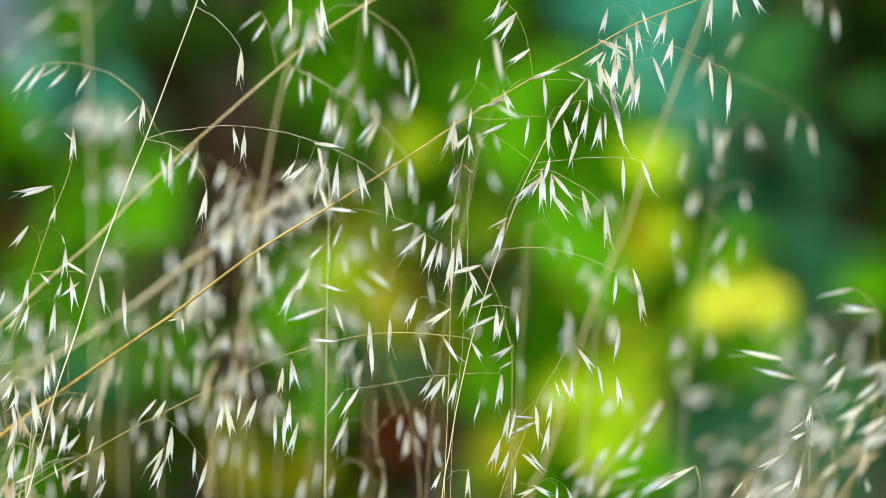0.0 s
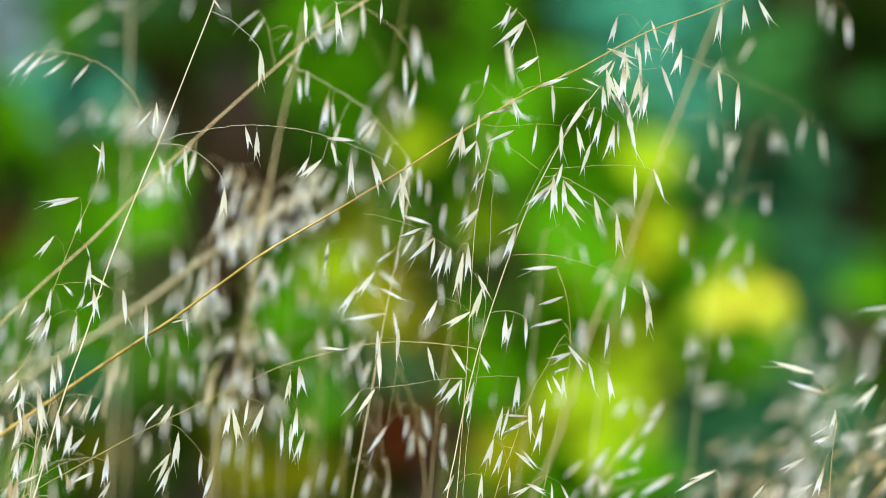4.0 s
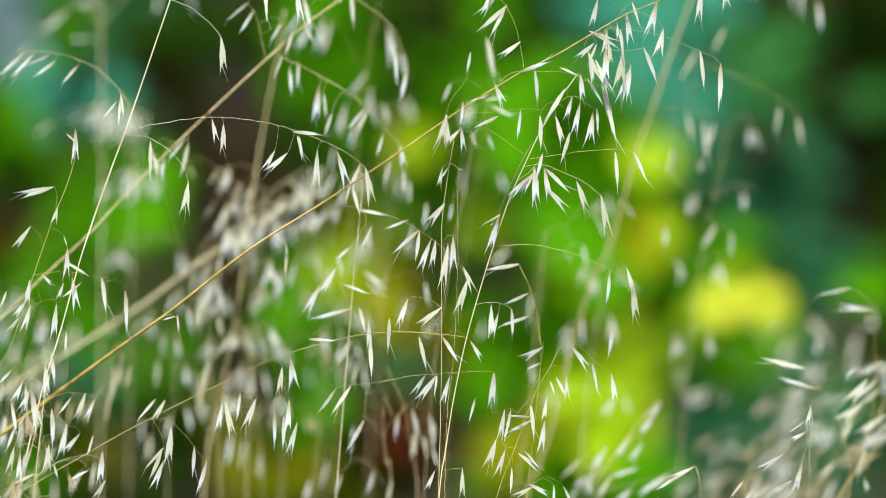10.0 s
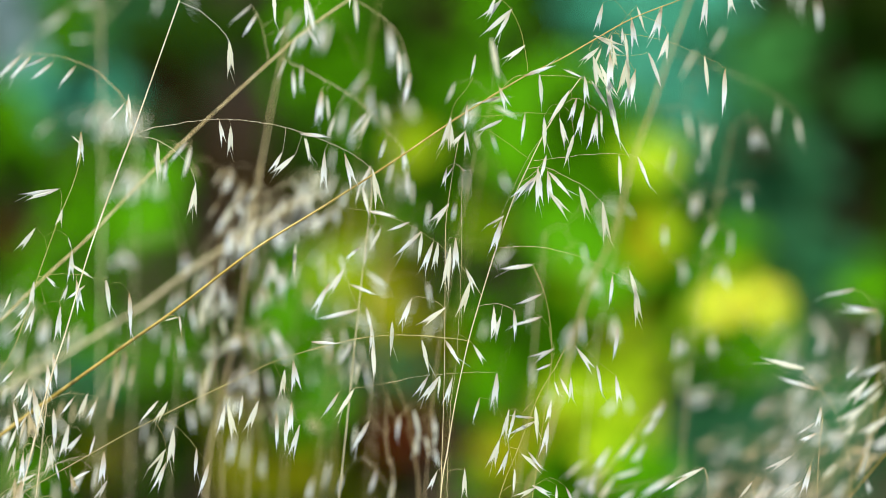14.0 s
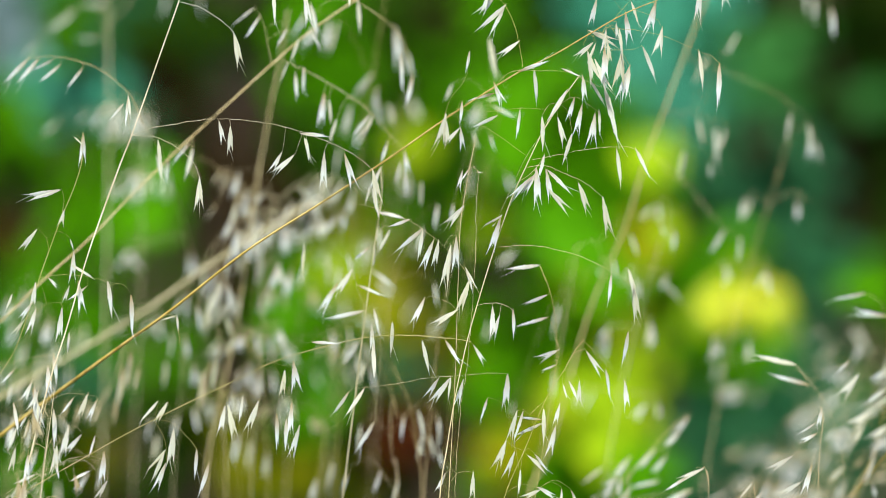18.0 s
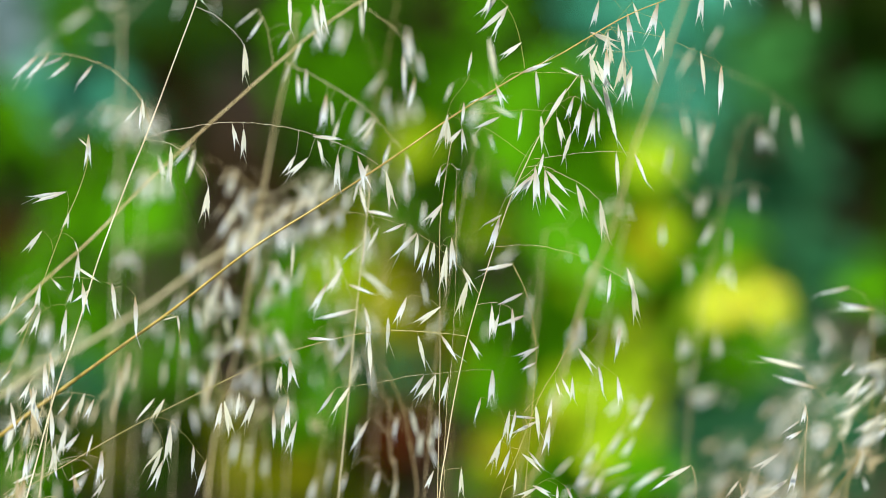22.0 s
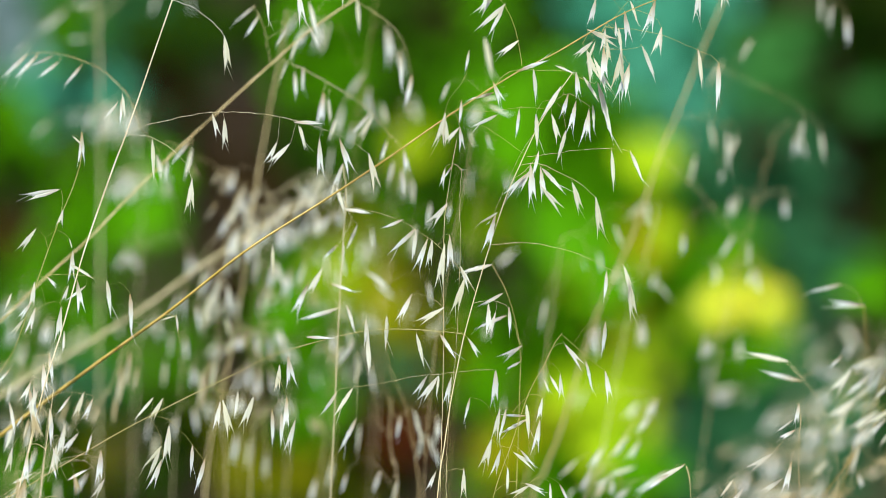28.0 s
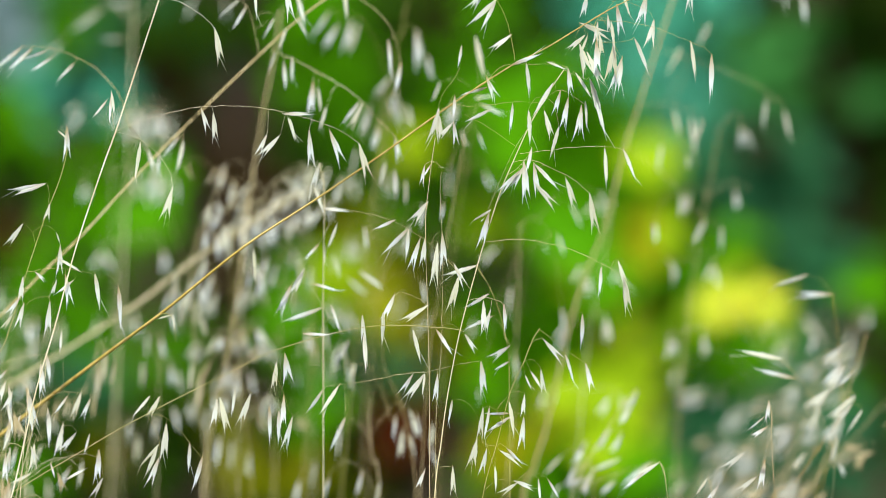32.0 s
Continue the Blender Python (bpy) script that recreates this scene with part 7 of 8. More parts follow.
    walk(oat_v.thing, [(0, lean(0.00)), (0.5, lean(0.18)), (1, lean(1.00)), (1.5, lean(1.51)), (2, lean(2.23)), (2.5, lean(1.94)), (3, lean(1.34)), (3.5, lean(1.64)), (5.5, lean(0.45)), (6, lean(0.31)), (6.5, lean(1.42)), (7, lean(1.61)), (7.5, lean(1.20)), (8, lean(-0.21)), (8.5, lean(-1.43)), (9, lean(-1.19)), (9.5, lean(-0.87)), (10, lean(-0.67)), (10.5, lean(-0.78)), (11, lean(-0.83)), (11.5, lean(-1.21)), (12, lean(-1.61)), (12.5, lean(-1.37)), (13, lean(-0.75)), (13.5, lean(-0.25)), (14, lean(-0.34)), (14.5, lean(-0.49)), (16.5, lean(-0.46)), (17, lean(-0.41)), (17.5, lean(-0.08)), (18, lean(0.67)), (18.5, lean(0.54)), (19, lean(0.11)), (19.5, lean(-0.19)), (20, lean(-0.14)), (20.5, lean(-0.05)), (21, lean(-0.13)), (21.5, lean(-0.51)), (22, lean(-0.96)), (22.5, lean(-0.81)), (23, lean(-0.33)), (23.5, lean(-0.31)), (24, lean(0.18)), (24.5, lean(1.11)), (25, lean(1.96)), (25.5, lean(3.20)), (27.5, lean(0.47)), (28, lean(-0.23)), (28.5, lean(-0.59)), (29, lean(-0.91)), (29.5, lean(-2.54)), (30, lean(-2.96)), (30.5, lean(-2.32)), (31, lean(-2.49)), (31.5, lean(-1.27)), (32, lean(-1.13))])
    sway(oat_w, [-0.0, 2.2, 5.4, 6.0, 5.8, 4.6, 0.7, 1.6, 6.2, 9.3, 7.3, 2.4, -1.0, 2.0, 0.2, -0.3, 3.7, 2.4, 1.3, -1.6, 0.3, 2.8, 3.8, 3.7, 4.2, 2.4, 1.6, 3.1, 5.2, 5.8, 6.9, 6.9, 7.3, 6.7, 5.9, 4.3, 3.4, 4.2, 2.3, 1.0, 2.7, 4.2, 5.3, 4.8, 4.2, 2.7, 2.6, 4.7, 4.6, 1.6, -1.2, -1.9, -2.8, -1.0, -1.3, -1.0])
    lean = oat_x.leant
    walk(oat_x.thing, [(0, lean(0.00)), (0.5, lean(0.34)), (1, lean(0.94)), (1.5, lean(1.35)), (2, lean(1.53)), (2.5, lean(1.37)), (3, lean(1.06)), (3.5, lean(1.12)), (5.5, lean(0.75)), (6, lean(0.89)), (6.5, lean(0.83)), (7, lean(0.56)), (7.5, lean(0.29)), (8, lean(-0.69)), (8.5, lean(-1.10)), (9, lean(-0.78)), (9.5, lean(-0.66)), (10, lean(-0.69)), (10.5, lean(-0.69)), (11, lean(-0.81)), (11.5, lean(-1.10)), (12, lean(-1.28)), (12.5, lean(-1.08)), (13, lean(-0.41)), (13.5, lean(-0.16)), (14, lean(-0.30)), (14.5, lean(-0.45)), (16.5, lean(-0.82)), (17, lean(-0.98)), (17.5, lean(-0.71)), (18, lean(-0.51)), (18.5, lean(-0.39)), (19, lean(-0.28)), (19.5, lean(-0.17)), (20, lean(0.16)), (20.5, lean(0.24)), (21, lean(-0.05)), (21.5, lean(-0.34)), (22, lean(-0.54)), (22.5, lean(-0.20)), (23, lean(0.05)), (23.5, lean(0.14)), (24, lean(0.40)), (24.5, lean(0.43)), (25, lean(0.74)), (25.5, lean(0.71)), (27.5, lean(-0.53)), (28, lean(-0.89)), (28.5, lean(-1.10)), (29, lean(-2.10)), (29.5, lean(-3.31)), (30, lean(-3.29)), (30.5, lean(-3.08)), (31, lean(-2.28)), (31.5, lean(-1.73)), (32, lean(-1.71))])
    sway(oat_y, [0.0, 4.7, 9.3, 10.1, 11.0, 11.4, 11.8, 11.6, 10.6, 10.4, 10.5, 10.6, 7.8, 4.7, 4.7, 5.9, 6.1, 5.7, 5.7, 5.1, 4.5, 4.8, 5.4, 7.0, 6.2, 7.8, 7.0, 7.0, 8.4, 8.3, 8.8, 6.1, 6.6, 7.0, 7.1, 7.1, 6.3, 4.9, 4.8, 6.2, 7.1, 7.7, 10.4, 12.1, 12.6, 8.3, 3.8, 1.7, 0.6, -0.4, -0.3, -0.2, -0.1, 0.0, -0.3, -0.6])
    sway(oat_z, EDGE_BREEZE)
    sway(oat_n5, LOW_BREEZE)
    sway(oat_n6, LOW_BREEZE)
    swing = oat_c.swung
    walk(oat_c.parts["c1"], [(0, swing("c1", 0.0)), (0.5, swing("c1", -0.4)), (1, swing("c1", -0.4)), (1.5, swing("c1", -1.4)), (2, swing("c1", -1.8)), (2.5, swing("c1", -2.2)), (3, swing("c1", -2.3)), (3.5, swing("c1", -1.2)), (5.5, swing("c1", 0.1)), (6, swing("c1", 1.2)), (6.5, swing("c1", -0.4)), (7, swing("c1", -2.0)), (7.5, swing("c1", -1.6)), (8, swing("c1", 1.8)), (8.5, swing("c1", 1.4)), (9, swing("c1", 1.6)), (9.5, swing("c1", 1.7)), (10, swing("c1", 0.1)), (10.5, swing("c1", 0.6)), (11, swing("c1", 0.3)), (11.5, swing("c1", 1.5)), (12, swing("c1", 2.3)), (12.5, swing("c1", 2.7)), (13, swing("c1", 0.9)), (13.5, swing("c1", 0.1)), (14, swing("c1", 0.4)), (14.5, swing("c1", 0.6)), (16.5, swing("c1", 0.6)), (17, swing("c1", 0.6)), (17.5, swing("c1", 0.6)), (18, swing("c1", 0.6)), (18.5, swing("c1", 0.6)), (19, swing("c1", 0.6)), (19.5, swing("c1", 0.6)), (20, swing("c1", 0.6)), (20.5, swing("c1", 0.6)), (21, swing("c1", 0.6)), (21.5, swing("c1", 0.6)), (22, swing("c1", 0.6)), (22.5, swing("c1", 0.6)), (23, swing("c1", 0.6)), (23.5, swing("c1", 0.6)), (24, swing("c1", 0.6)), (24.5, swing("c1", 0.6)), (25, swing("c1", 0.6)), (25.5, swing("c1", 0.6)), (27.5, swing("c1", 0.6)), (28, swing("c1", 0.6)), (28.5, swing("c1", 0.6)), (29, swing("c1", 0.6)), (29.5, swing("c1", 0.6)), (30, swing("c1", 0.6)), (30.5, swing("c1", 0.6)), (31, swing("c1", 0.6)), (31.5, swing("c1", 0.6)), (32, swing("c1", 0.6))])
    swing = oat_a.swung
    walk(oat_a.parts["a1"], [(0, swing("a1", 0.0)), (0.5, swing("a1", -1.9)), (1, swing("a1", -2.8)), (1.5, swing("a1", -2.8)), (2, swing("a1", -3.2)), (2.5, swing("a1", -3.5)), (3, swing("a1", -4.7)), (3.5, swing("a1", -4.4)), (5.5, swing("a1", -3.2)), (6, swing("a1", -2.9)), (6.5, swing("a1", -2.5)), (7, swing("a1", -2.2)), (7.5, swing("a1", -1.9)), (8, swing("a1", -1.6)), (8.5, swing("a1", -1.3)), (9, swing("a1", -1.0)), (9.5, swing("a1", -0.6)), (10, swing("a1", -0.3)), (10.5, swing("a1", -0.0)), (11, swing("a1", 0.3)), (11.5, swing("a1", 0.6)), (12, swing("a1", 0.9)), (12.5, swing("a1", 1.2)), (13, swing("a1", -0.4)), (13.5, swing("a1", -0.4)), (14, swing("a1", -0.8)), (14.5, swing("a1", -0.6)), (16.5, swing("a1", -0.7)), (17, swing("a1", -0.8)), (17.5, swing("a1", -0.8)), (18, swing("a1", -0.9)), (18.5, swing("a1", -0.9)), (19, swing("a1", 1.1)), (19.5, swing("a1", -2.3)), (20, swing("a1", -0.5)), (20.5, swing("a1", -1.8)), (21, swing("a1", -2.1)), (21.5, swing("a1", -1.5)), (22, swing("a1", -2.2)), (22.5, swing("a1", -2.5)), (23, swing("a1", -0.4)), (23.5, swing("a1", 1.2)), (24, swing("a1", 0.6)), (24.5, swing("a1", -2.2)), (25, swing("a1", -2.6)), (25.5, swing("a1", -3.0)), (27.5, swing("a1", -4.5)), (28, swing("a1", -3.8)), (28.5, swing("a1", -2.7)), (29, swing("a1", -3.1)), (29.5, swing("a1", -6.3)), (30, swing("a1", -3.4)), (30.5, swing("a1", -0.6)), (31, swing("a1", -2.1)), (31.5, swing("a1", -5.0)), (32, swing("a1", -4.9))])
    swing = oat_a.swung
    walk(oat_a.parts["a2"], [(0, swing("a2", 0.0)), (0.5, swing("a2", -2.4)), (1, swing("a2", -2.9)), (1.5, swing("a2", -3.6)), (2, swing("a2", -4.1)), (2.5, swing("a2", -4.1)), (3, swing("a2", -7.2)), (3.5, swing("a2", -7.2)), (5.5, swing("a2", -3.5)), (6, swing("a2", -0.2)), (6.5, swing("a2", 3.1)), (7, swing("a2", -6.2)), (7.5, swing("a2", -7.6)), (8, swing("a2", -1.0)), (8.5, swing("a2", 3.3)), (9, swing("a2", -0.4)), (9.5, swing("a2", -1.2)), (10, swing("a2", -1.0)), (10.5, swing("a2", -2.9)), (11, swing("a2", -2.8)), (11.5, swing("a2", -3.1)), (12, swing("a2", -1.9)), (12.5, swing("a2", -0.2)), (13, swing("a2", -2.1)), (13.5, swing("a2", 0.0)), (14, swing("a2", -1.7)), (14.5, swing("a2", -1.9)), (16.5, swing("a2", -0.5)), (17, swing("a2", -3.4)), (17.5, swing("a2", -6.5)), (18, swing("a2", -7.1)), (18.5, swing("a2", -6.4)), (19, swing("a2", -2.4)), (19.5, swing("a2", -3.5)), (20, swing("a2", -3.0)), (20.5, swing("a2", -3.5)), (21, swing("a2", -4.0)), (21.5, swing("a2", -3.4)), (22, swing("a2", -2.4)), (22.5, swing("a2", -3.0)), (23, swing("a2", -0.0)), (23.5, swing("a2", 1.7)), (24, swing("a2", 1.2)), (24.5, swing("a2", -4.5)), (25, swing("a2", -3.7)), (25.5, swing("a2", -7.4)), (27.5, swing("a2", -5.2)), (28, swing("a2", -3.7)), (28.5, swing("a2", -2.8)), (29, swing("a2", -2.2)), (29.5, swing("a2", 1.2)), (30, swing("a2", 6.7)), (30.5, swing("a2", 7.3)), (31, swing("a2", 7.3)), (31.5, swing("a2", 7.3)), (32, swing("a2", 7.3))])
    swing = oat_b.swung
    walk(oat_b.parts["b4"], [(0, swing("b4", 0.0)), (0.5, swing("b4", -1.5)), (1, swing("b4", -1.6)), (1.5, swing("b4", -1.1)), (2, swing("b4", -1.1)), (2.5, swing("b4", -4.3)), (3, swing("b4", -2.9)), (3.5, swing("b4", -0.6)), (5.5, swing("b4", 0.3)), (6, swing("b4", -0.0)), (6.5, swing("b4", -1.3)), (7, swing("b4", -2.5)), (7.5, swing("b4", -2.7)), (8, swing("b4", -0.5)), (8.5, swing("b4", 0.5)), (9, swing("b4", -1.3)), (9.5, swing("b4", -1.8)), (10, swing("b4", -2.1)), (10.5, swing("b4", -0.4)), (11, swing("b4", -0.6)), (11.5, swing("b4", -1.4)), (12, swing("b4", -1.6)), (12.5, swing("b4", -0.4)), (13, swing("b4", 0.2)), (13.5, swing("b4", -1.4)), (14, swing("b4", -0.9)), (14.5, swing("b4", -1.2)), (16.5, swing("b4", -0.7)), (17, swing("b4", -3.5)), (17.5, swing("b4", -2.1)), (18, swing("b4", -4.9)), (18.5, swing("b4", -0.4)), (19, swing("b4", -0.0)), (19.5, swing("b4", -0.3)), (20, swing("b4", -2.2)), (20.5, swing("b4", -2.7)), (21, swing("b4", -2.7)), (21.5, swing("b4", -0.4)), (22, swing("b4", -1.2)), (22.5, swing("b4", -0.4)), (23, swing("b4", -0.2)), (23.5, swing("b4", -0.4)), (24, swing("b4", -1.4)), (24.5, swing("b4", -4.4)), (25, swing("b4", -3.3)), (25.5, swing("b4", -3.8)), (27.5, swing("b4", 1.2)), (28, swing("b4", -1.1)), (28.5, swing("b4", -1.9)), (29, swing("b4", 0.6)), (29.5, swing("b4", -0.2)), (30, swing("b4", -0.2)), (30.5, swing("b4", -0.3)), (31, swing("b4", -0.3)), (31.5, swing("b4", -0.1)), (32, swing("b4", 0.4))])
    swing = oat_b.swung
    walk(oat_b.parts["e1"], [(0, swing("e1", 0.0)), (0.5, swing("e1", -0.0)), (1, swing("e1", 0.6)), (1.5, swing("e1", -0.3)), (2, swing("e1", -1.3)), (2.5, swing("e1", -1.2)), (3, swing("e1", 0.5)), (3.5, swing("e1", -0.8)), (5.5, swing("e1", -1.4)), (6, swing("e1", 0.4)), (6.5, swing("e1", -1.2)), (7, swing("e1", 0.1)), (7.5, swing("e1", 1.4)), (8, swing("e1", -2.5)), (8.5, swing("e1", -2.3)), (9, swing("e1", -0.7)), (9.5, swing("e1", -2.4)), (10, swing("e1", 0.5)), (10.5, swing("e1", -1.7)), (11, swing("e1", 0.2)), (11.5, swing("e1", -3.0)), (12, swing("e1", -3.4)), (12.5, swing("e1", -3.1)), (13, swing("e1", -1.0)), (13.5, swing("e1", -0.6)), (14, swing("e1", -0.2)), (14.5, swing("e1", -0.1)), (16.5, swing("e1", -0.5)), (17, swing("e1", 1.1)), (17.5, swing("e1", 0.3)), (18, swing("e1", 2.0)), (18.5, swing("e1", 1.3)), (19, swing("e1", 0.9)), (19.5, swing("e1", 0.9)), (20, swing("e1", -1.4)), (20.5, swing("e1", -0.3)), (21, swing("e1", -0.6)), (21.5, swing("e1", -1.8)), (22, swing("e1", -1.9)), (22.5, swing("e1", 0.2)), (23, swing("e1", -0.8)), (23.5, swing("e1", -0.8)), (24, swing("e1", 0.2)), (24.5, swing("e1", -1.1)), (25, swing("e1", 2.3)), (25.5, swing("e1", 1.7)), (27.5, swing("e1", -0.4)), (28, swing("e1", 0.3)), (28.5, swing("e1", -0.6)), (29, swing("e1", -3.7)), (29.5, swing("e1", -3.5)), (30, swing("e1", -3.2)), (30.5, swing("e1", -3.7)), (31, swing("e1", -1.7)), (31.5, swing("e1", -0.6)), (32, swing("e1", -1.2))])
    swing = oat_d.swung
    walk(oat_d.parts["h2"], [(0, swing("h2", 0.0)), (0.5, swing("h2", -2.9)), (1, swing("h2", -1.4)), (1.5, swing("h2", -4.2)), (2, swing("h2", -3.5)), (2.5, swing("h2", -2.7)), (3, swing("h2", -4.1)), (3.5, swing("h2", -3.5)), (5.5, swing("h2", -0.4)), (6, swing("h2", -2.1)), (6.5, swing("h2", -3.1)), (7, swing("h2", -3.2)), (7.5, swing("h2", -3.6)), (8, swing("h2", -2.1)), (8.5, swing("h2", 2.1)), (9, swing("h2", -1.8)), (9.5, swing("h2", -0.9)), (10, swing("h2", 0.5)), (10.5, swing("h2", -0.9)), (11, swing("h2", -0.4)), (11.5, swing("h2", -0.8)), (12, swing("h2", -0.2)), (12.5, swing("h2", -1.0)), (13, swing("h2", -1.9)), (13.5, swing("h2", -3.0)), (14, swing("h2", 0.6)), (14.5, swing("h2", -2.3)), (16.5, swing("h2", -2.3)), (17, swing("h2", -2.2)), (17.5, swing("h2", -2.1)), (18, swing("h2", -2.2)), (18.5, swing("h2", -4.1)), (19, swing("h2", -5.5)), (19.5, swing("h2", -10.2)), (20, swing("h2", 0.1)), (20.5, swing("h2", -2.1)), (21, swing("h2", -0.8)), (21.5, swing("h2", -3.9)), (22, swing("h2", -1.2)), (22.5, swing("h2", -1.9)), (23, swing("h2", -1.4)), (23.5, swing("h2", -0.7)), (24, swing("h2", -3.0)), (24.5, swing("h2", -6.5)), (25, swing("h2", -2.3)), (25.5, swing("h2", -2.1)), (27.5, swing("h2", -6.2)), (28, swing("h2", -2.3)), (28.5, swing("h2", -4.1)), (29, swing("h2", -3.1)), (29.5, swing("h2", -6.7)), (30, swing("h2", -0.2)), (30.5, swing("h2", -3.2)), (31, swing("h2", -0.5)), (31.5, swing("h2", 1.1)), (32, swing("h2", -7.9))])
    swing = oat_j.swung
    walk(oat_j.parts["j3"], [(0, swing("j3", 0.0)), (0.5, swing("j3", -0.4)), (1, swing("j3", -0.3)), (1.5, swing("j3", 1.3)), (2, swing("j3", -0.4)), (2.5, swing("j3", 7.5)), (3, swing("j3", 5.7)), (3.5, swing("j3", 3.9)), (5.5, swing("j3", 5.6)), (6, swing("j3", -6.1)), (6.5, swing("j3", -0.8)), (7, swing("j3", 3.6)), (7.5, swing("j3", 6.1)), (8, swing("j3", 2.6)), (8.5, swing("j3", 0.1)), (9, swing("j3", -2.4)), (9.5, swing("j3", 2.6)), (10, swing("j3", 0.1)), (10.5, swing("j3", 3.5)), (11, swing("j3", 4.2)), (11.5, swing("j3", 4.4)), (12, swing("j3", 2.2)), (12.5, swing("j3", 4.4)), (13, swing("j3", -5.1)), (13.5, swing("j3", 3.9)), (14, swing("j3", 1.3)), (14.5, swing("j3", 0.4)), (16.5, swing("j3", -1.9)), (17, swing("j3", 4.2)), (17.5, swing("j3", -0.7)), (18, swing("j3", 2.9)), (18.5, swing("j3", 4.4)), (19, swing("j3", -0.5)), (19.5, swing("j3", -0.6)), (20, swing("j3", 1.2)), (20.5, swing("j3", 1.4)), (21, swing("j3", -0.0)), (21.5, swing("j3", 0.0)), (22, swing("j3", -1.0)), (22.5, swing("j3", -3.1)), (23, swing("j3", -1.3)), (23.5, swing("j3", -0.8)), (24, swing("j3", 1.1)), (24.5, swing("j3", -1.6)), (25, swing("j3", 3.5)), (25.5, swing("j3", 2.6)), (27.5, swing("j3", 2.6)), (28, swing("j3", 2.6)), (28.5, swing("j3", 2.6)), (29, swing("j3", 2.6)), (29.5, swing("j3", 2.6)), (30, swing("j3", 2.6)), (30.5, swing("j3", 2.6)), (31, swing("j3", 2.6)), (31.5, swing("j3", 2.6)), (32, swing("j3", 2.6))])
    swing = oat_a.swung
    walk(oat_a.parts["a3"], [(0, swing("a3", 0.0)), (0.5, swing("a3", -1.5)), (1, swing("a3", -3.8)), (1.5, swing("a3", -3.9)), (2, swing("a3", -4.9)), (2.5, swing("a3", -5.7)), (3, swing("a3", -6.1)), (3.5, swing("a3", -6.9)), (5.5, swing("a3", -1.3)), (6, swing("a3", -1.0)), (6.5, swing("a3", 3.5)), (7, swing("a3", -9.5)), (7.5, swing("a3", -7.0)), (8, swing("a3", -2.4)), (8.5, swing("a3", 1.5)), (9, swing("a3", -2.0)), (9.5, swing("a3", -3.7)), (10, swing("a3", -4.8)), (10.5, swing("a3", -3.6)), (11, swing("a3", -6.3)), (11.5, swing("a3", -7.1)), (12, swing("a3", -5.9)), (12.5, swing("a3", -5.2)), (13, swing("a3", -5.0)), (13.5, swing("a3", 0.4)), (14, swing("a3", -4.4)), (14.5, swing("a3", -5.4)), (16.5, swing("a3", -6.4)), (17, swing("a3", -6.3)), (17.5, swing("a3", -10.7)), (18, swing("a3", -12.5)), (18.5, swing("a3", -12.1)), (19, swing("a3", -6.7)), (19.5, swing("a3", -8.5)), (20, swing("a3", -5.7)), (20.5, swing("a3", -7.6)), (21, swing("a3", -7.3)), (21.5, swing("a3", -6.7)), (22, swing("a3", -4.9)), (22.5, swing("a3", -6.7)), (23, swing("a3", -2.6)), (23.5, swing("a3", -1.1)), (24, swing("a3", 0.8)), (24.5, swing("a3", -4.4)), (25, swing("a3", -8.9)), (25.5, swing("a3", -10.8)), (27.5, swing("a3", -9.1)), (28, swing("a3", -7.1)), (28.5, swing("a3", -8.3)), (29, swing("a3", -8.6)), (29.5, swing("a3", -12.5)), (30, swing("a3", -2.3)), (30.5, swing("a3", -2.1)), (31, swing("a3", -4.2)), (31.5, swing("a3", -12.5)), (32, swing("a3", -10.8))])
    swing = oat_b.swung
    walk(oat_b.parts["b2"], [(0, swing("b2", 0.0)), (0.5, swing("b2", -1.8)), (1, swing("b2", -3.0)), (1.5, swing("b2", -1.9)), (2, swing("b2", -3.0)), (2.5, swing("b2", -3.8)), (3, swing("b2", -3.5)), (3.5, swing("b2", -0.9)), (5.5, swing("b2", -1.3)), (6, swing("b2", -3.0)), (6.5, swing("b2", -5.0)), (7, swing("b2", -4.9)), (7.5, swing("b2", -3.5)), (8, swing("b2", -0.2)), (8.5, swing("b2", 0.3)), (9, swing("b2", -0.7)), (9.5, swing("b2", -1.6)), (10, swing("b2", -5.2)), (10.5, swing("b2", -1.7)), (11, swing("b2", -2.6)), (11.5, swing("b2", -1.8)), (12, swing("b2", -0.4)), (12.5, swing("b2", 0.7)), (13, swing("b2", -1.0)), (13.5, swing("b2", -1.9)), (14, swing("b2", -1.7)), (14.5, swing("b2", -2.2)), (16.5, swing("b2", 0.4)), (17, swing("b2", -5.3)), (17.5, swing("b2", -3.6)), (18, swing("b2", -5.0)), (18.5, swing("b2", -2.2)), (19, swing("b2", -3.8)), (19.5, swing("b2", -3.3)), (20, swing("b2", -1.5)), (20.5, swing("b2", -2.5)), (21, swing("b2", -3.0)), (21.5, swing("b2", -1.6)), (22, swing("b2", -1.9)), (22.5, swing("b2", -0.9)), (23, swing("b2", 1.0)), (23.5, swing("b2", -0.3)), (24, swing("b2", -0.7)), (24.5, swing("b2", -0.6)), (25, swing("b2", -4.7)), (25.5, swing("b2", -3.4)), (27.5, swing("b2", -3.2)), (28, swing("b2", -2.0)), (28.5, swing("b2", -3.9)), (29, swing("b2", -1.6)), (29.5, swing("b2", -2.4)), (30, swing("b2", -2.8)), (30.5, swing("b2", -0.8)), (31, swing("b2", -4.3)), (31.5, swing("b2", -2.7)), (32, swing("b2", -2.2))])
    swing = oat_b.swung
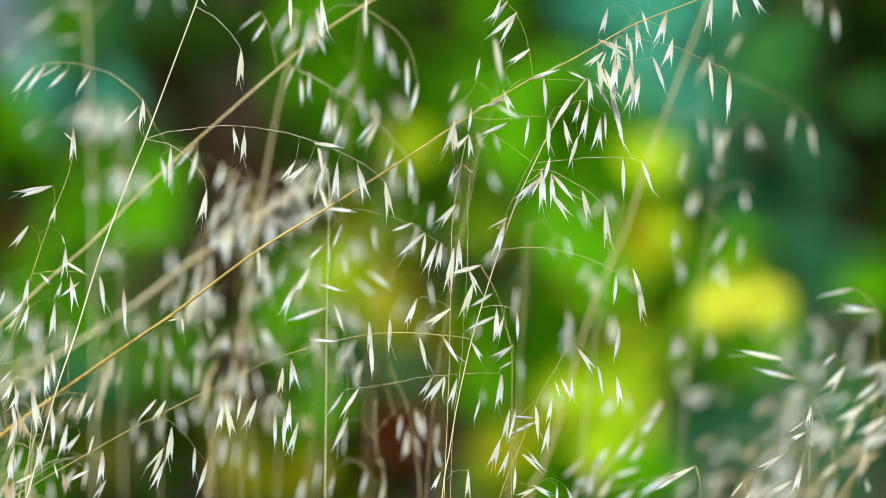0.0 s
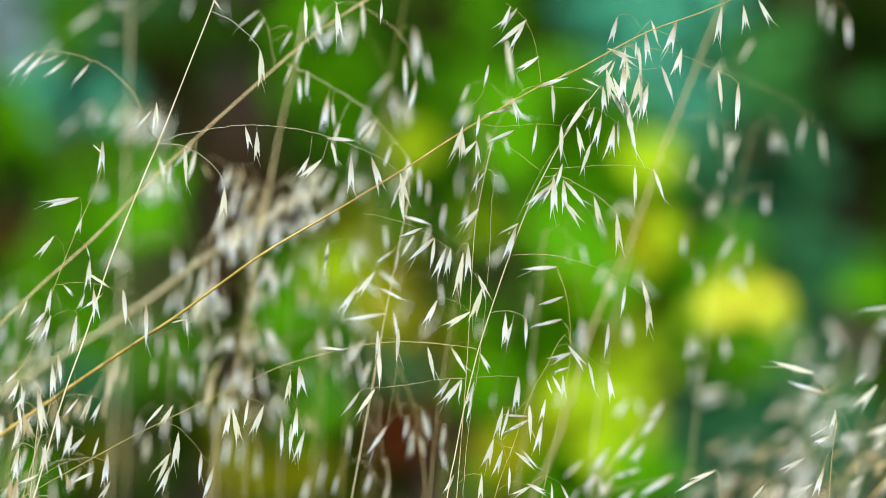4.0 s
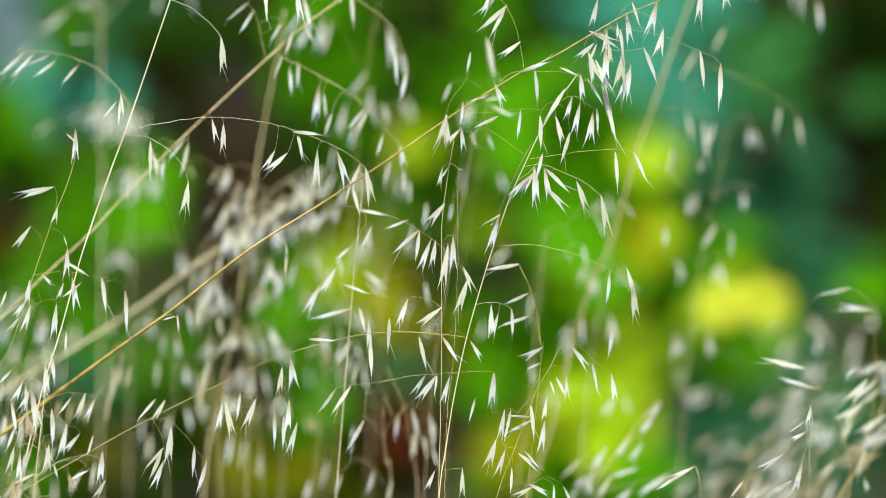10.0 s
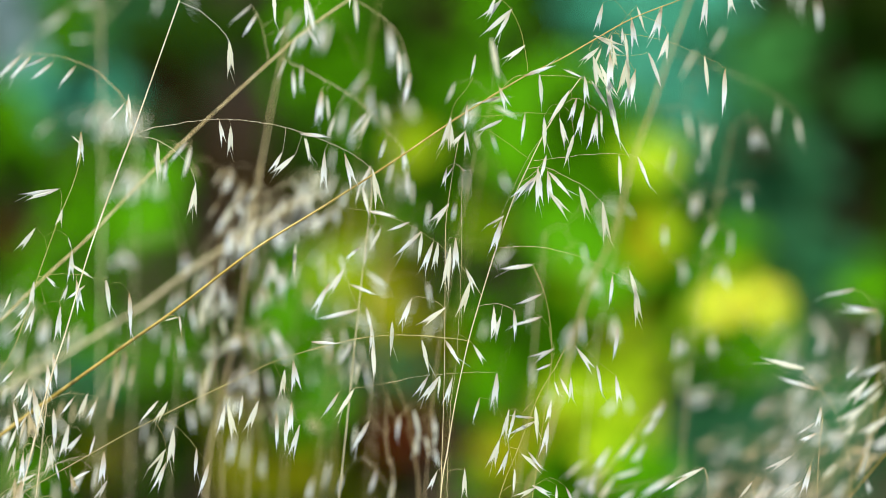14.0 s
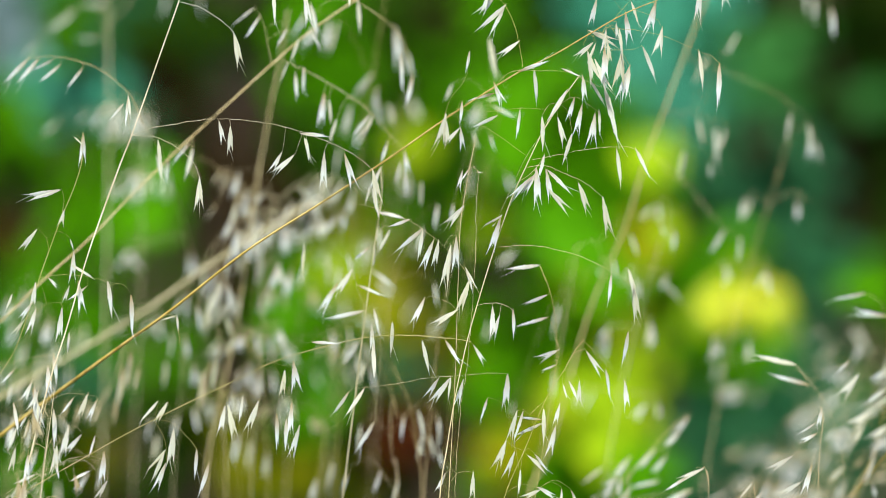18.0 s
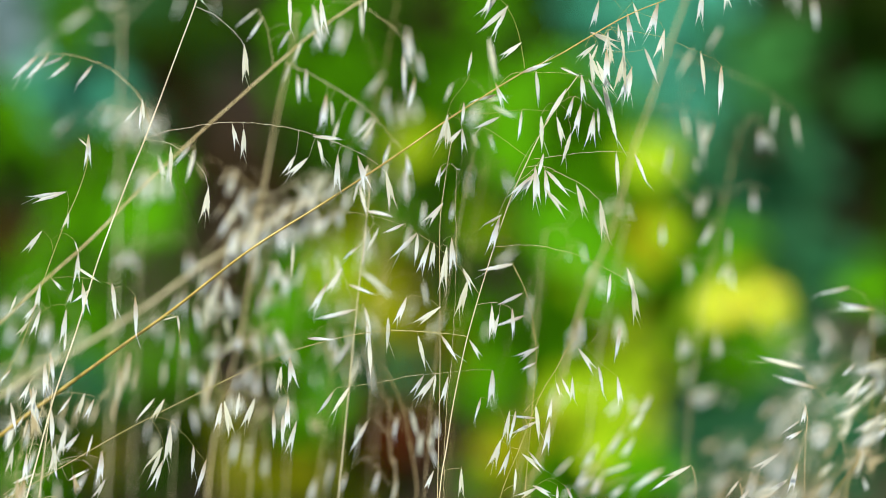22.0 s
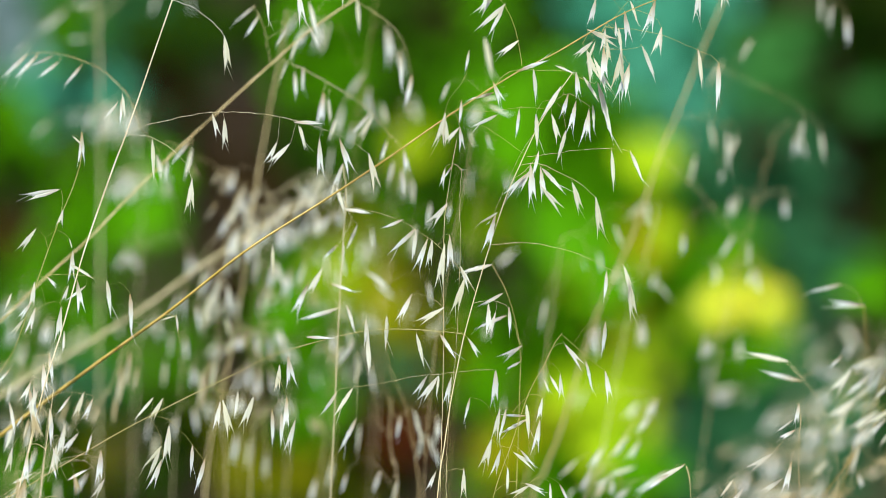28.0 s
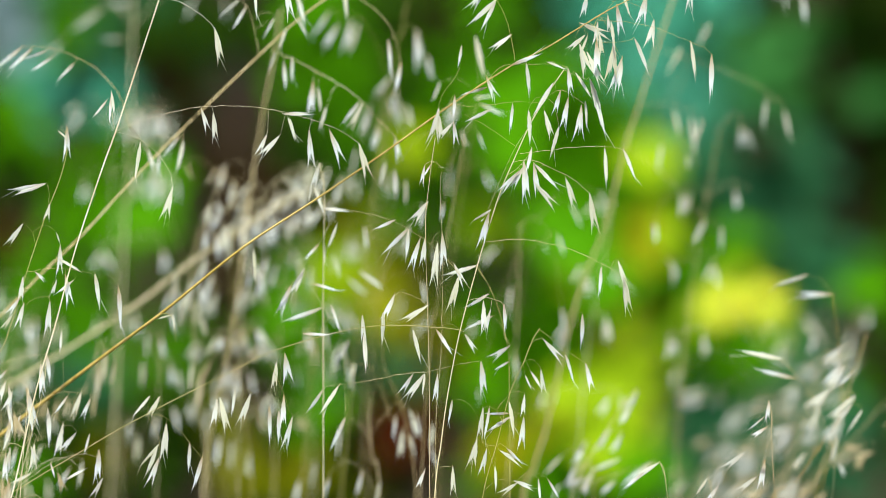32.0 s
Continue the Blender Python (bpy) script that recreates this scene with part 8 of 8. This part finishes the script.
    walk(oat_b.parts["b1"], [(0, swing("b1", 0.0)), (0.5, swing("b1", -1.3)), (1, swing("b1", 1.2)), (1.5, swing("b1", 3.7)), (2, swing("b1", -3.5)), (2.5, swing("b1", -3.6)), (3, swing("b1", 0.6)), (3.5, swing("b1", 1.2)), (5.5, swing("b1", 3.8)), (6, swing("b1", 4.6)), (6.5, swing("b1", 2.9)), (7, swing("b1", -1.2)), (7.5, swing("b1", 2.0)), (8, swing("b1", 5.5)), (8.5, swing("b1", 5.8)), (9, swing("b1", 4.4)), (9.5, swing("b1", 1.6)), (10, swing("b1", 1.6)), (10.5, swing("b1", 1.6)), (11, swing("b1", 1.6)), (11.5, swing("b1", 1.6)), (12, swing("b1", 1.6)), (12.5, swing("b1", 1.6)), (13, swing("b1", 1.6)), (13.5, swing("b1", 1.6)), (14, swing("b1", 1.6)), (14.5, swing("b1", 1.6)), (16.5, swing("b1", 1.6)), (17, swing("b1", 1.6)), (17.5, swing("b1", 1.6)), (18, swing("b1", 1.6)), (18.5, swing("b1", 1.6)), (19, swing("b1", 1.6)), (19.5, swing("b1", 1.6)), (20, swing("b1", 1.6)), (20.5, swing("b1", 1.6)), (21, swing("b1", 1.6)), (21.5, swing("b1", 1.6)), (22, swing("b1", 1.6)), (22.5, swing("b1", 1.6)), (23, swing("b1", 1.6)), (23.5, swing("b1", 1.6)), (24, swing("b1", 1.6)), (24.5, swing("b1", 1.6)), (25, swing("b1", 1.6)), (25.5, swing("b1", 1.6)), (27.5, swing("b1", 1.6)), (28, swing("b1", 1.6)), (28.5, swing("b1", 1.6)), (29, swing("b1", 1.6)), (29.5, swing("b1", 1.6)), (30, swing("b1", 1.6)), (30.5, swing("b1", 1.6)), (31, swing("b1", 1.6)), (31.5, swing("b1", 1.6)), (32, swing("b1", 1.6))])
    swing = oat_d.swung
    walk(oat_d.parts["i1"], [(0, swing("i1", 0.0)), (0.5, swing("i1", -0.0)), (1, swing("i1", 2.0)), (1.5, swing("i1", 2.0)), (2, swing("i1", 4.4)), (2.5, swing("i1", 3.6)), (3, swing("i1", 3.2)), (3.5, swing("i1", 2.9)), (5.5, swing("i1", 1.5)), (6, swing("i1", 3.3)), (6.5, swing("i1", 3.7)), (7, swing("i1", 5.9)), (7.5, swing("i1", 1.2)), (8, swing("i1", 1.7)), (8.5, swing("i1", -0.5)), (9, swing("i1", 1.6)), (9.5, swing("i1", -0.7)), (10, swing("i1", -1.2)), (10.5, swing("i1", 1.7)), (11, swing("i1", 2.4)), (11.5, swing("i1", 0.6)), (12, swing("i1", 0.8)), (12.5, swing("i1", 1.5)), (13, swing("i1", 1.0)), (13.5, swing("i1", 0.9)), (14, swing("i1", -0.5)), (14.5, swing("i1", 0.7)), (16.5, swing("i1", -0.5)), (17, swing("i1", 2.3)), (17.5, swing("i1", 4.0)), (18, swing("i1", 2.4)), (18.5, swing("i1", 1.5)), (19, swing("i1", 0.9)), (19.5, swing("i1", 2.3)), (20, swing("i1", 1.2)), (20.5, swing("i1", 2.9)), (21, swing("i1", 0.7)), (21.5, swing("i1", 2.5)), (22, swing("i1", 1.4)), (22.5, swing("i1", -0.3)), (23, swing("i1", 2.1)), (23.5, swing("i1", 0.0)), (24, swing("i1", 1.4)), (24.5, swing("i1", 4.0)), (25, swing("i1", 5.0)), (25.5, swing("i1", 5.4)), (27.5, swing("i1", 5.4)), (28, swing("i1", 5.4)), (28.5, swing("i1", 5.4)), (29, swing("i1", 5.4)), (29.5, swing("i1", 5.4)), (30, swing("i1", 5.4)), (30.5, swing("i1", 5.4)), (31, swing("i1", 5.4)), (31.5, swing("i1", 5.4)), (32, swing("i1", 5.4))])
    swing = oat_d.swung
    walk(oat_d.parts["h1"], [(0, swing("h1", 0.0)), (0.5, swing("h1", 0.2)), (1, swing("h1", -0.6)), (1.5, swing("h1", -2.6)), (2, swing("h1", -1.0)), (2.5, swing("h1", -1.2)), (3, swing("h1", 1.9)), (3.5, swing("h1", -0.3)), (5.5, swing("h1", 0.9)), (6, swing("h1", -0.6)), (6.5, swing("h1", -0.1)), (7, swing("h1", 0.8)), (7.5, swing("h1", 1.0)), (8, swing("h1", 0.4)), (8.5, swing("h1", -1.3)), (9, swing("h1", 0.1)), (9.5, swing("h1", -0.3)), (10, swing("h1", 1.9)), (10.5, swing("h1", -0.5)), (11, swing("h1", 1.4)), (11.5, swing("h1", 0.9)), (12, swing("h1", -0.1)), (12.5, swing("h1", -1.1)), (13, swing("h1", 0.5)), (13.5, swing("h1", 0.8)), (14, swing("h1", 0.0)), (14.5, swing("h1", 2.0)), (16.5, swing("h1", 0.0)), (17, swing("h1", 0.7)), (17.5, swing("h1", -1.5)), (18, swing("h1", 0.2)), (18.5, swing("h1", 0.5)), (19, swing("h1", 1.8)), (19.5, swing("h1", 0.5)), (20, swing("h1", -0.2)), (20.5, swing("h1", 1.2)), (21, swing("h1", 1.2)), (21.5, swing("h1", 1.0)), (22, swing("h1", 1.4)), (22.5, swing("h1", 1.0)), (23, swing("h1", 0.6)), (23.5, swing("h1", -0.5)), (24, swing("h1", 0.2)), (24.5, swing("h1", -1.2)), (25, swing("h1", -0.7)), (25.5, swing("h1", -2.4)), (27.5, swing("h1", 3.1)), (28, swing("h1", 0.7)), (28.5, swing("h1", 0.9)), (29, swing("h1", 2.9)), (29.5, swing("h1", 1.4)), (30, swing("h1", 1.2)), (30.5, swing("h1", 1.3)), (31, swing("h1", 0.7)), (31.5, swing("h1", 5.0)), (32, swing("h1", 2.7))])
    sway(oat_h, LOW_BREEZE)
    sway(oat_i, FAR_BREEZE)
    for oat in (soft_a, soft_b, soft_c, soft_d, soft_e, soft_f, soft_g, soft_h):
        sway(oat, LEFT_BREEZE)
    sway(oat_g, [0.9 * a for a in BACK_BREEZE])
    for i, oat in enumerate(left_tufts):
        sway(oat, [(0.6 + 0.13 * (i % 5)) * a for a in LEFT_BREEZE])
    for i, oat in enumerate(right_tufts + middle_tufts):
        sway(oat, [(0.8 + 0.1 * (i % 4)) * a for a in (LOW_BREEZE if oat.base.y < 2.2 else FAR_BREEZE)])


motions()
